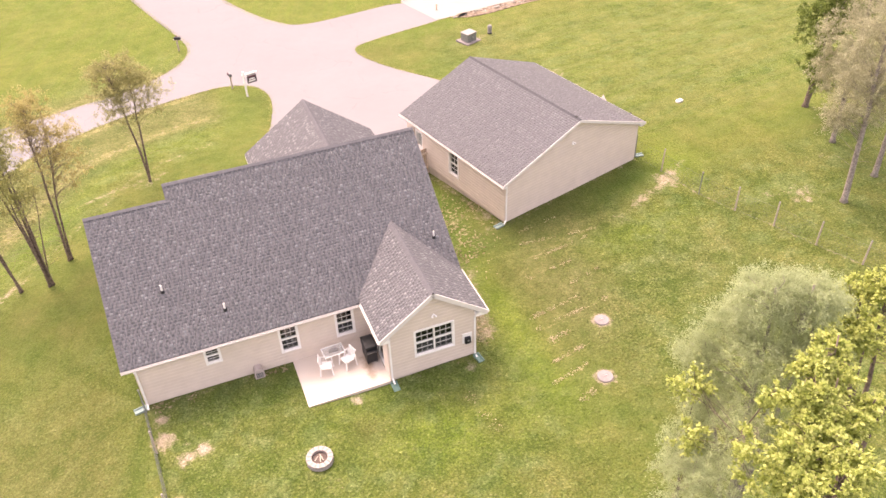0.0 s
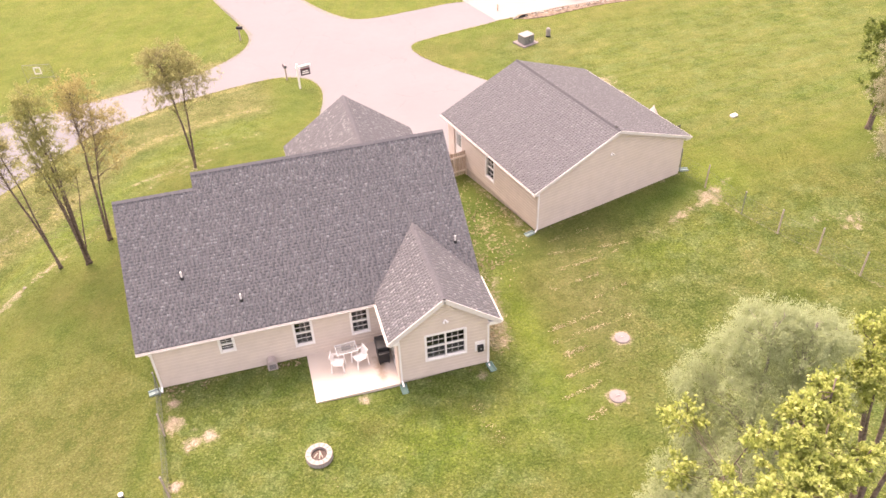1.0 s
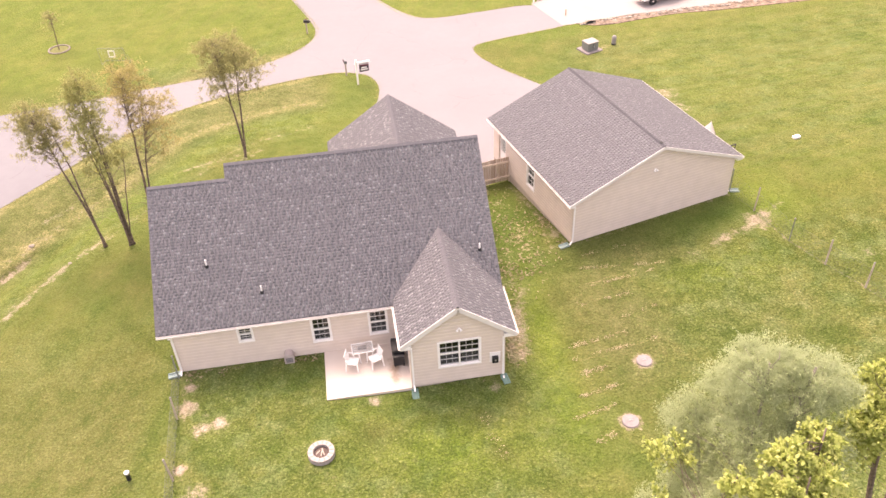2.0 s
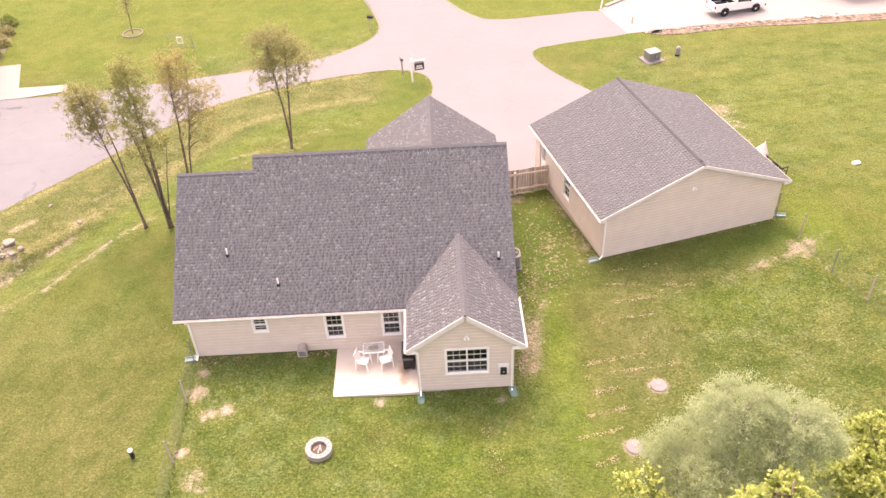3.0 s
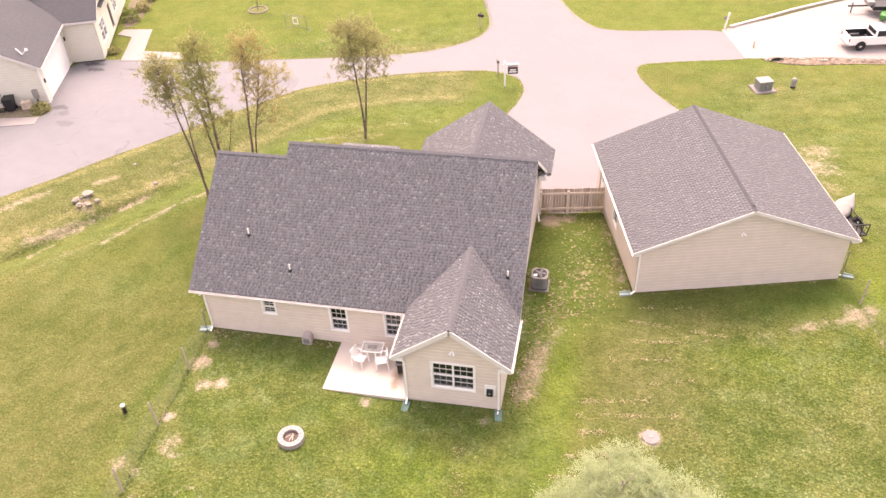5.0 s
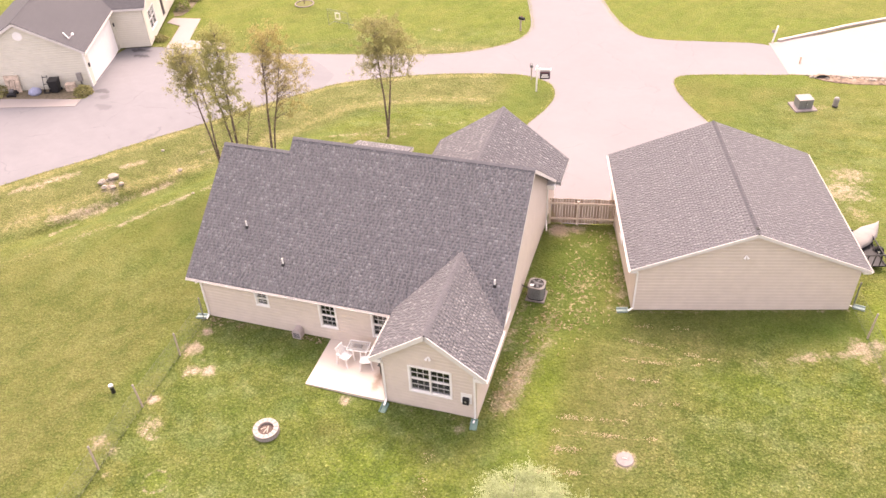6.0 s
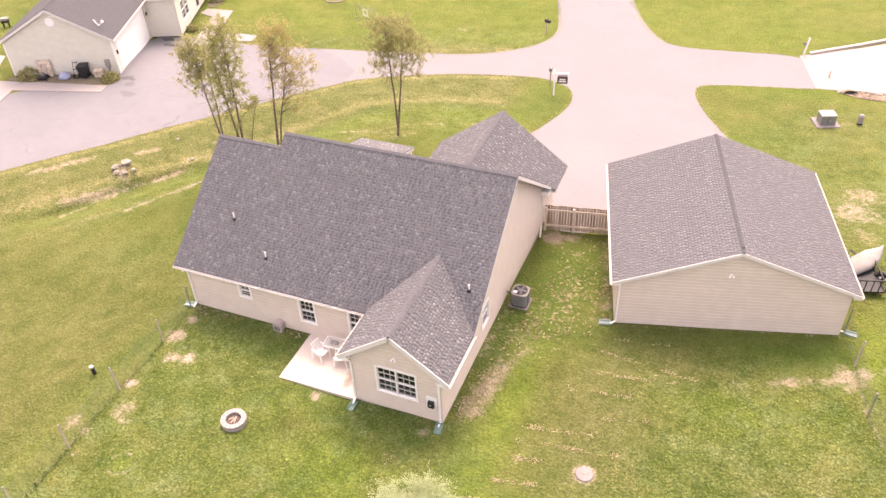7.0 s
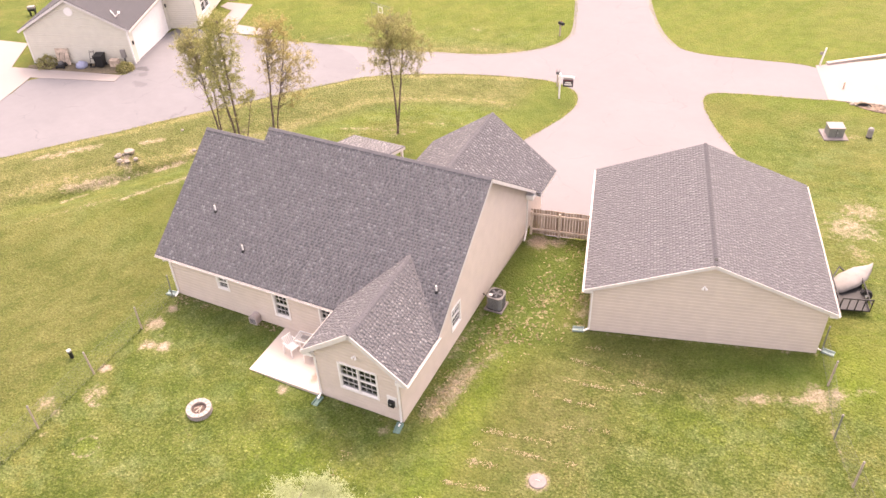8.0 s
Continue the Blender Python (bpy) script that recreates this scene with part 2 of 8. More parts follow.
def patio_material():
    """Pale concrete with a rusty brown run-off stain before the door."""
    n = Nodes("patio_concrete", 0.85, 0.0, 0.25)
    pos = n.world_pos()
    big, mid, fine = n.noise(pos, 0.5, 4.0), n.noise(pos, 2.2, 5.0, 0.65), n.noise(pos, 40.0, 2.0)
    tone = n.mix(big, (0.57, 0.485, 0.42), (0.66, 0.58, 0.515))
    tone = n.mix(n.maths("MULTIPLY", mid, 0.25), tone, (0.48, 0.40, 0.33))
    spot = n.node("ShaderNodeMapping", Vector=pos)
    spot.inputs["Location"].default_value = (-9.78 / 0.34, 1.75 / 1.0, 0)
    spot.inputs["Scale"].default_value = (1 / 0.34, 1 / 1.0, 0)
    far = n.node("ShaderNodeVectorMath", Vector=spot.outputs[0])
    far.operation = "LENGTH"
    edge = n.maths("ADD", far.outputs["Value"], n.maths("MULTIPLY", n.maths("SUBTRACT", mid, 0.5), 1.4))
    tone = n.mix(n.ramp(edge, (0.25, (0.85, 0.85, 0.85)), (1.1, (0, 0, 0))), tone, (0.19, 0.125, 0.075))
    n.colour(n.mix(n.maths("MULTIPLY", fine, 0.2), tone, (0.45, 0.39, 0.34)))
    n.bump(n.maths("ADD", fine, n.maths("MULTIPLY", mid, 0.6)), 0.25, 0.01)
    return n.mat


def leaf_material(name, a, b, c):
    n = Nodes(name, 0.7, 0.0, 0.25)
    isle = n.node("ShaderNodeNewGeometry").outputs["Random Per Island"]
    clump = n.noise(n.coords(), 1.3, 2.0)
    tone = n.ramp(n.maths("ADD", n.maths("MULTIPLY", isle, 0.65), n.maths("MULTIPLY", clump, 0.35)), (0.2, a), (0.5, b), (0.8, c))
    n.colour(tone)
    n.bsdf.inputs["Transmission Weight"].default_value = 0.0
    glow = n.tree.nodes.new("ShaderNodeBsdfTranslucent")
    n.put(tone, glow.inputs["Color"])
    both = n.tree.nodes.new("ShaderNodeMixShader")
    both.inputs[0].default_value = 0.5
    n.put(n.bsdf.outputs[0], both.inputs[1]), n.put(glow.outputs[0], both.inputs[2])
    n.put(both.outputs[0], n.tree.nodes["Material Output"].inputs["Surface"])
    return n.mat


def picket_material():
    """Weathered boards, each with its own tone, streaked along the grain."""
    n = Nodes("weathered_pickets", 0.85, 0.0, 0.2)
    own = n.node("ShaderNodeObjectInfo").outputs["Random"]
    tone = n.ramp(own, (0.0, (0.30, 0.215, 0.155)), (0.35, (0.50, 0.385, 0.30)), (0.7, (0.60, 0.48, 0.385)), (1.0, (0.70, 0.58, 0.48)))
    grain = n.node("ShaderNodeMapping", Vector=n.world_pos())
    grain.inputs["Scale"].default_value = (26.0, 26.0, 1.6)
    streak = n.noise(grain.outputs[0], 1.0, 4.0, 0.65)
    n.colour(n.mix(n.ramp(streak, (0.42, (0.6, 0.6, 0.6)), (0.62, (0, 0, 0))), tone, (0.26, 0.185, 0.135)))
    n.bump(streak, 0.4, 0.01)
    return n.mat


def bark_material(name, a, b):
    n = Nodes(name, 0.95, 0.0, 0.1)
    pos = n.coords()
    wave = n.node("ShaderNodeTexNoise", Vector=pos, Scale=9.0, Detail=5.0).outputs["Fac"]
    n.colour(n.ramp(wave, (0.35, a), (0.65, b)))
    n.bump(wave, 0.7, 0.03)
    return n.mat


def glass_material():
    n = Nodes("window_glass", 0.04, 0.0, 0.5)
    n.colour((0.75, 0.82, 0.80))
    n.bsdf.inputs["Transmission Weight"].default_value = 1.0
    n.bsdf.inputs["IOR"].default_value = 1.45
    return n.mat


def screen_material(name, dark, light, solid, rough=0.8):
    """A thin see-through sheet, such as insect mesh or a clear table top."""
    n = Nodes(name, rough, 0.0, 0.3)
    n.colour(n.mix(n.noise(n.coords(), 30.0), dark, light))
    clear = n.tree.nodes.new("ShaderNodeBsdfTransparent")
    both = n.tree.nodes.new("ShaderNodeMixShader")
    both.inputs[0].default_value = solid
    n.put(clear.outputs[0], both.inputs[1]), n.put(n.bsdf.outputs[0], both.inputs[2])
    n.put(both.outputs[0], n.tree.nodes["Material Output"].inputs["Surface"])
    return n.mat


SCREEN = screen_material("insect_screen", (0.10, 0.10, 0.105), (0.15, 0.15, 0.155), 0.20)
TABLE_GLASS = screen_material("clear_table_glass", (0.55, 0.58, 0.56), (0.62, 0.64, 0.62), 0.22, 0.08)
SHINGLE = shingle_material("charcoal_shingles", (0.112, 0.110, 0.118), (0.124, 0.122, 0.130), (0.138, 0.136, 0.143))
SHINGLE_TAB = shingle_tab_material("charcoal_shingle_tabs", ((0.144, 0.143, 0.148), (0.153, 0.152, 0.157), (0.164, 0.163, 0.169), (0.202, 0.201, 0.207), (0.300, 0.297, 0.302)))
GARAGE_TAB = shingle_tab_material("even_charcoal_shingle_tabs", ((0.128, 0.127, 0.132), (0.138, 0.137, 0.142), (0.150, 0.149, 0.155), (0.166, 0.165, 0.171), (0.198, 0.196, 0.201)))
SHINGLE_PLAIN = shingle_material("neighbour_shingles", (0.078, 0.078, 0.084), (0.088, 0.088, 0.094), (0.102, 0.101, 0.106))
SIDING = plain("beige_vinyl_siding", (0.645, 0.552, 0.478), 0.55, 0, 0.06, 1.5, 0.1)
SIDING_SAGE = plain("sage_vinyl_siding", (0.63, 0.60, 0.51), 0.55, 0, 0.05, 1.5, 0.1)
WHITE = plain("white_painted_trim", (0.83, 0.80, 0.77), 0.45, 0, 0.04, 3.0, 0.05)
CONCRETE = patio_material()
PALE_CONCRETE = paving_material("pale_concrete_drive", (0.29, 0.262, 0.25), (0.255, 0.23, 0.22), 0.15)
ASPHALT = paving_material("faded_asphalt", (0.198, 0.190, 0.197), (0.174, 0.167, 0.174), 0.3, seams=0.25)
ASPHALT_GREY = paving_material("grey_asphalt_drive", (0.186, 0.183, 0.193), (0.148, 0.146, 0.156), 0.5, seams=0.45, spots=((-24.6, 29.9, 1.4, 0.6, 0.9), (-23.6, 28.9, 1.1, 0.45, 0.8), (-20.5, 29.4, 1.3, 0.4, 0.6), (-22.2, 21.6, 0.9, 0.6, 0.6), (-21.4, 20.8, 0.8, 0.7, 0.35), (-20.2, 19.4, 1.2, 0.6, 0.3)))
GRASS = grass_material()
BLADES = grass_material("grass_blades", True)
DRY_LEAF = leaf_material("curled_brown_leaves", (0.22, 0.18, 0.10), (0.33, 0.27, 0.16), (0.46, 0.39, 0.26))
DRY_STRAW = leaf_material("dry_straw", (0.34, 0.275, 0.16), (0.47, 0.395, 0.25), (0.60, 0.52, 0.37))
GLASS = glass_material()
DARK_ROOM = plain("dim_room", (0.05, 0.05, 0.048), 0.9, 0, 0.2)

BLACK = plain("black_plastic", (0.022, 0.022, 0.024), 0.5, 0, 0.25, 8.0)
STEEL = plain("galvanised_steel", (0.42, 0.42, 0.42), 0.45, 0.7, 0.15, 8.0)
TRIM = plain("soft_white_metal_trim", (0.66, 0.62, 0.59), 0.5, 0, 0.06, 3.0, 0.05)
AC_GREY = plain("pale_grey_enamel", (0.22, 0.22, 0.23), 0.5, 0.2, 0.12)
VENT_PINK = plain("pinkish_grey_plastic", (0.44, 0.375, 0.355), 0.6, 0, 0.12)
FADED_GREEN = plain("faded_green_plastic", (0.26, 0.34, 0.32), 0.6, 0, 0.15)
GREEN_PLASTIC = plain("green_plastic", (0.13, 0.22, 0.19), 0.6, 0, 0.15)
GREY_METAL = plain("grey_enamelled_metal", (0.15, 0.15, 0.155), 0.5, 0.2, 0.12)
DARK_GREEN_METAL = plain("grey_green_enamel", (0.20, 0.205, 0.195), 0.5, 0.1, 0.15)
BLOCK = plain("pale_concrete_block", (0.33, 0.29, 0.265), 0.9, 0, 0.3, 9.0, 0.7)
EDGE_BLOCK = plain("sunbleached_edging_block", (0.42, 0.365, 0.32), 0.9, 0, 0.18, 5.0, 0.4)
ASH = plain("ash_and_soil", (0.12, 0.09, 0.078), 1.0, 0, 0.35, 9.0, 0.8)
LID = plain("weathered_concrete_lid", (0.225, 0.195, 0.188), 0.9, 0, 0.16, 5.0, 0.4)
ROCK = plain("pale_limestone", (0.24, 0.205, 0.175), 0.9, 0, 0.25, 3.0, 0.6)
PALE_ROCK = plain("bleached_limestone", (0.29, 0.255, 0.215), 0.9, 0, 0.25, 4.0, 0.6)
BLADE_BED = plain("weedy_soil", (0.13, 0.135, 0.045), 1.0, 0, 0.35, 6.0, 0.8)
BANK = plain("eroded_clay_and_straw", (0.185, 0.14, 0.105), 1.0, 0, 0.75, 2.8, 1.0)
FOOTING = plain("beige_parged_footing", (0.50, 0.43, 0.37), 0.9, 0, 0.12, 3.0, 0.3)
MULCH = plain("dark_mulch", (0.15, 0.125, 0.085), 1.0, 0, 0.35, 6.0, 0.8)
TAN_WOOD = plain("weathered_tan_wood", (0.60, 0.48, 0.38), 0.85, 0, 0.42, 3.0, 0.4)
PICKET_WOOD = picket_material()
PALE_WOOD = plain("bleached_fence_rails", (0.72, 0.60, 0.50), 0.85, 0, 0.2, 3.0, 0.3)
GREY_WOOD = plain("grey_weathered_post", (0.42, 0.35, 0.29), 0.9, 0, 0.2, 9.0, 0.4)
RUBBER = plain("tyre_rubber", (0.025, 0.025, 0.026), 0.85, 0, 0.2)
CAR_WHITE = plain("white_car_paint", (0.80, 0.79, 0.77), 0.25, 0, 0.03, 2.0, 0.02, 0.5)
CHROME = plain("chrome_rim", (0.62, 0.62, 0.62), 0.25, 0.9, 0.1)
TRACTOR_GREEN = plain("green_tractor_paint", (0.05, 0.20, 0.04), 0.4, 0, 0.1)
YELLOW = plain("yellow_paint", (0.70, 0.50, 0.05), 0.45, 0, 0.1)
CANVAS = plain("pale_canvas_cover", (0.27, 0.25, 0.235), 0.9, 0, 0.12, 3.0, 0.3)
BLUE_TARP = plain("blue_white_tarp", (0.30, 0.32, 0.44), 0.6, 0, 0.2, 4.0, 0.5)
RED_SIGN = plain("dark_red_sign", (0.20, 0.03, 0.04), 0.5, 0, 0.1)
DARK_SIGN = plain("dark_sign_board", (0.06, 0.045, 0.055), 0.5, 0, 0.1)
ORANGE = plain("faded_orange", (0.62, 0.45, 0.34), 0.6, 0, 0.15)
BARK = bark_material("grey_brown_bark", (0.10, 0.078, 0.06), (0.22, 0.17, 0.135))
PALE_BARK = bark_material("pale_grey_bark", (0.17, 0.145, 0.125), (0.33, 0.29, 0.25))
LEAF_OLIVE = leaf_material("olive_leaves", (0.26, 0.25, 0.105), (0.35, 0.335, 0.145), (0.46, 0.43, 0.20))
LEAF_CEDAR = leaf_material("cedar_green", (0.24, 0.25, 0.09), (0.35, 0.35, 0.13), (0.47, 0.45, 0.19))
LEAF_RUST = leaf_material("rusty_leaves", (0.31, 0.265, 0.105), (0.42, 0.36, 0.145), (0.52, 0.45, 0.205))
LEAF_WILLOW = leaf_material("silvery_willow_leaves", (0.36, 0.415, 0.215), (0.42, 0.475, 0.26), (0.49, 0.535, 0.315))
LEAF_YELLOW = leaf_material("yellow_green_maple_leaves", (0.25, 0.30, 0.075), (0.45, 0.50, 0.14), (0.66, 0.68, 0.26))
LEAF_PINE = leaf_material("dusty_pine_needles", (0.28, 0.27, 0.16), (0.40, 0.385, 0.245), (0.54, 0.52, 0.36))
LEAF_DARK = leaf_material("green_leaves", (0.10, 0.145, 0.035), (0.17, 0.225, 0.05), (0.26, 0.31, 0.085))


# ---- mesh helpers ----
def thing(name, label, category, group="", kind="", at=None):
    ob = tagged(new(name), label, category, group, kind)
    if at is not None:
        ob.matrix_basis = at
    return ob


def part(name, bm, material, parent=None, label="", smooth=False):
    data = bpy.data.meshes.new(name)
    if smooth:
        for f in bm.faces:
            f.smooth = True
    bm.to_mesh(data)
    bm.free()
    for m in material if isinstance(material, (list, tuple)) else [material]:
        data.materials.append(m)
    ob = new(name, data)
    ob.parent = parent
    if label:
        ob["label"] = label
    return ob


def mesh_thing(name, bm, material, label, category, group="", kind="", smooth=False):
    return tagged(part(name, bm, material, None, "", smooth), label, category, group, kind)


def hexa(bm, low, high):
    """A solid between two rings of four points."""
    a, b = [bm.verts.new(p) for p in low], [bm.verts.new(p) for p in high]
    bm.faces.new(a[::-1]), bm.faces.new(b)
    for i in range(4):
        bm.faces.new((a[i], a[(i + 1) % 4], b[(i + 1) % 4], b[i]))


def box(bm, x0, x1, y0, y1, z0, z1, m=None):
    ring = [(x0, y0), (x1, y0), (x1, y1), (x0, y1)]
    low, high = [Vector((*p, z0)) for p in ring], [Vector((*p, z1)) for p in ring]
    if m is not None:
        low, high = [m @ p for p in low], [m @ p for p in high]
    hexa(bm, low, high)


def boxes(*rows, m=None, bevel=0.0):
    bm = bmesh.new()
    for r in rows:
        box(bm, *r, m=m)
    if bevel:
        bmesh.ops.bevel(bm, geom=bm.edges[:], offset=bevel, segments=2, affect="EDGES", profile=0.6)
    return bm


def bar(bm, a, b, wide, tall):
    """A square bar from a to b."""
    a, b = Vector(a), Vector(b)
    d = b - a
    m = Matrix.Translation(a) @ d.to_track_quat("Y", "Z").to_matrix().to_4x4()
    box(bm, -wide / 2, wide / 2, 0, d.length, -tall / 2, tall / 2, m)


def tube(bm, points, radii, sides=8, caps=True):
    """A round rod along points, with a radius at each."""
    rings, n = [], len(points)
    pts = [Vector(p) for p in points]
    for i, p in enumerate(pts):
        d = (pts[min(i + 1, n - 1)] - pts[max(i - 1, 0)]).normalized()
        q = d.to_track_quat("Z", "Y")
        rings.append([bm.verts.new(p + q @ Vector((radii[i] * math.cos(k * math.tau / sides), radii[i] * math.sin(k * math.tau / sides), 0))) for k in range(sides)])
    for r, s in zip(rings, rings[1:]):
        for k in range(sides):
            bm.faces.new((r[k], r[(k + 1) % sides], s[(k + 1) % sides], s[k]))
    if caps:
        bm.faces.new(rings[0][::-1]), bm.faces.new(rings[-1])


def lathe(bm, profile, sides=16, m=None):
    """A turned solid from (radius, height) pairs, bottom to top."""
    rings = []
    for r, z in profile:
        ring = [Vector((r * math.cos(k * math.tau / sides), r * math.sin(k * math.tau / sides), z)) for k in range(sides)]
        rings.append([bm.verts.new(m @ p if m is not None else p) for p in ring])
    for r, s in zip(rings, rings[1:]):
        for k in range(sides):
            bm.faces.new((r[k], r[(k + 1) % sides], s[(k + 1) % sides], s[k]))
    bm.faces.new(rings[0][::-1]), bm.faces.new(rings[-1])


# ---- the lie of the land ----
PROFILE_Y = [-60, -30, -7, -2, 4, 10, 20, 30, 42, 60, 400]
PROFILE_Z = [3.0, 1.5, 0.30, 0.0, -0.02, -0.30, -1.10, -2.0, -2.2, -2.2, -2.2]


def smooth_step(a, b, v):
    s = np.clip((v - a) / (b - a), 0, 1)
    return s * s * (3 - 2 * s)


def ground_z(x, y):
    """The height of the ground, for numbers or arrays."""
    x, y = np.asarray(x, float), np.asarray(y, float)
    z = sum(np.interp(y + d, PROFILE_Y, PROFILE_Z) for d in (-2, -1, 0, 1, 2)) / 5
    z = z + 0.028 * np.clip(x - 17, 0, 60) * smooth_step(60, 35, y)
    left = smooth_step(-1.5, -8, x) * smooth_step(24, 12, y) * smooth_step(-14, 0, y)
    z = z - 0.55 * left
    z = z - 0.20 * np.exp(-(((x - 10.0) / 4.0) ** 2) - ((y + 3.2) / 1.8) ** 2)
    swale = x * 0.83 - y * 0.55 + 14.9
    z = z - 0.45 * np.exp(-(swale / 1.9) ** 2) * smooth_step(24, 17, y) * smooth_step(-12, -4, y)
    # a low spoil heap and an eroded bank on the far side of the swale
    z = z + 0.50 * np.exp(-(((x + 13.0) / 0.85) ** 2) - ((y - 10.25) / 0.75) ** 2)
    scarp = (x + 12.53) * 0.85 - (y - 8.52) * 0.52
    z = z - 0.34 * smooth_step(-0.35, 0.15, scarp) * smooth_step(2.6, 0.9, scarp) * smooth_step(3.0, 5.0, y) * smooth_step(14.0, 11.5, y)
    # a smaller washed-out bank on the near side
    wash = (x + 7.67) * 0.88 - (y - 9.47) * 0.47
    z = z + 0.16 * smooth_step(-0.5, 0.0, wash) * smooth_step(1.8, 0.4, wash) * smooth_step(4.0, 6.0, y) * smooth_step(13.0, 11.0, y)
    return z


def gz(x, y):
    return float(ground_z(x, y))


def inside(x, y, ring):
    x, y = np.asarray(x, float), np.asarray(y, float)
    hit = np.zeros(x.shape, bool)
    for (ax, ay), (bx, by) in zip(ring, ring[1:] + ring[:1]):
        if ay != by:
            hit ^= ((ay > y) != (by > y)) & (x < (bx - ax) * (y - ay) / (by - ay) + ax)
    return hit


def rounded(ring, cuts=2):
    """Chaikin's corner cutting."""
    for _ in range(cuts):
        out = []
        for (ax, ay), (bx, by) in zip(ring, ring[1:] + ring[:1]):
            out += [(0.75 * ax + 0.25 * bx, 0.75 * ay + 0.25 * by), (0.25 * ax + 0.75 * bx, 0.25 * ay + 0.75 * by)]
        ring = out
    return ring


def draped(ring, lift, step=1.4, thick=0.12, sunk=True):
    """A sheet with that outline laid on the ground, with a skirt."""
    bm = bmesh.new()
    bm.faces.new([bm.verts.new((x, y, 0)) for x, y in ring])
    bm.normal_update()
    bmesh.ops.triangulate(bm, faces=bm.faces[:])
    for axis in (0, 1):
        lo, hi = min(p[axis] for p in ring), max(p[axis] for p in ring)
        v = math.floor(lo / step) * step + step
        while v < hi:
            co, no = [0, 0, 0], [0, 0, 0]
            co[axis], no[axis] = v, 1
            bmesh.ops.bisect_plane(bm, geom=bm.verts[:] + bm.edges[:] + bm.faces[:], plane_co=co, plane_no=no)
            v += step
    bmesh.ops.recalc_face_normals(bm, faces=bm.faces[:])
    for f in bm.faces:
        if f.normal.z < 0:
            f.normal_flip()
    bmesh.ops.inset_region(bm, faces=bm.faces[:], thickness=0.10, use_boundary=True, use_even_offset=True)
    edge = [e for e in bm.edges if len(e.link_faces) == 1]
    rim = {v for e in edge for v in e.verts}
    for v in bm.verts:
        v.co.z = gz(v.co.x, v.co.y) + (-0.03 if v in rim and sunk else lift)
    made = bmesh.ops.extrude_edge_only(bm, edges=edge)["geom"]
    for v in made:
        if isinstance(v, bmesh.types.BMVert):
            v.co.z -= thick
    return bm


# bare or trodden places: x, y, radius, strength
BARE = [(0.5, -1.2, 0.42, 0.95), (0.45, -2.4, 0.55, 1.2), (1.2, -3.75, 0.5, 0.95), (1.95, -3.55, 0.5, 0.95), (1.3, -3.0, 0.25, 0.8), (0.5, -5.8, 0.38, 1.0), (1.3, -7.2, 0.8, 0.72), (1.6, -7.7, 0.5, 0.7), (-0.3, -8.6, 0.6, 0.7), (0.6, -8.8, 0.34, 0.9), (1.1, -9.9, 0.3, 0.7), (6.5, -7.4, 0.5, 0.45), (8.7, -3.4, 0.4, 0.95), (14.1, -3.6, 0.42, 0.85),
        (16.5, 4.1, 0.6, 0.5), (16.3, 3.0, 0.6, 0.5), (17.3, 9.0, 0.8, 0.45), (19.5, 6.7, 0.7, 0.7), (19.3, 5.4, 0.6, 0.5), (26.0, 3.2, 0.8, 0.5), (30.5, 5.2, 1.0, 0.95), (31.2, 5.6, 0.7, 0.8), (15.5, 11.6, 0.8, 1.25), (16.4, 11.9, 0.6, 1.0), (17.2, 10.4, 0.6, 0.55),
        (30.9, 19.6, 1.9, 0.78), (31.3, 21.9, 1.6, 0.74), (31.4, 17.2, 1.4, 0.58), (-13.0, 9.9, 0.8, 0.8), (1.9, 20.2, 1.5, 0.5), (-17.6, 8.6, 1.4, 0.5), (7.0, 27.5, 1.6, 0.4), (28.6, 31.0, 0.8, 0.55), (30.4, 31.8, 0.7, 0.55), (-5.8, 11.4, 0.9, 0.45), (36.3, 0.6, 1.4, 0.6), (34.8, 1.3, 0.9, 0.45), (40.0, 3.4, 1.0, 0.4)]
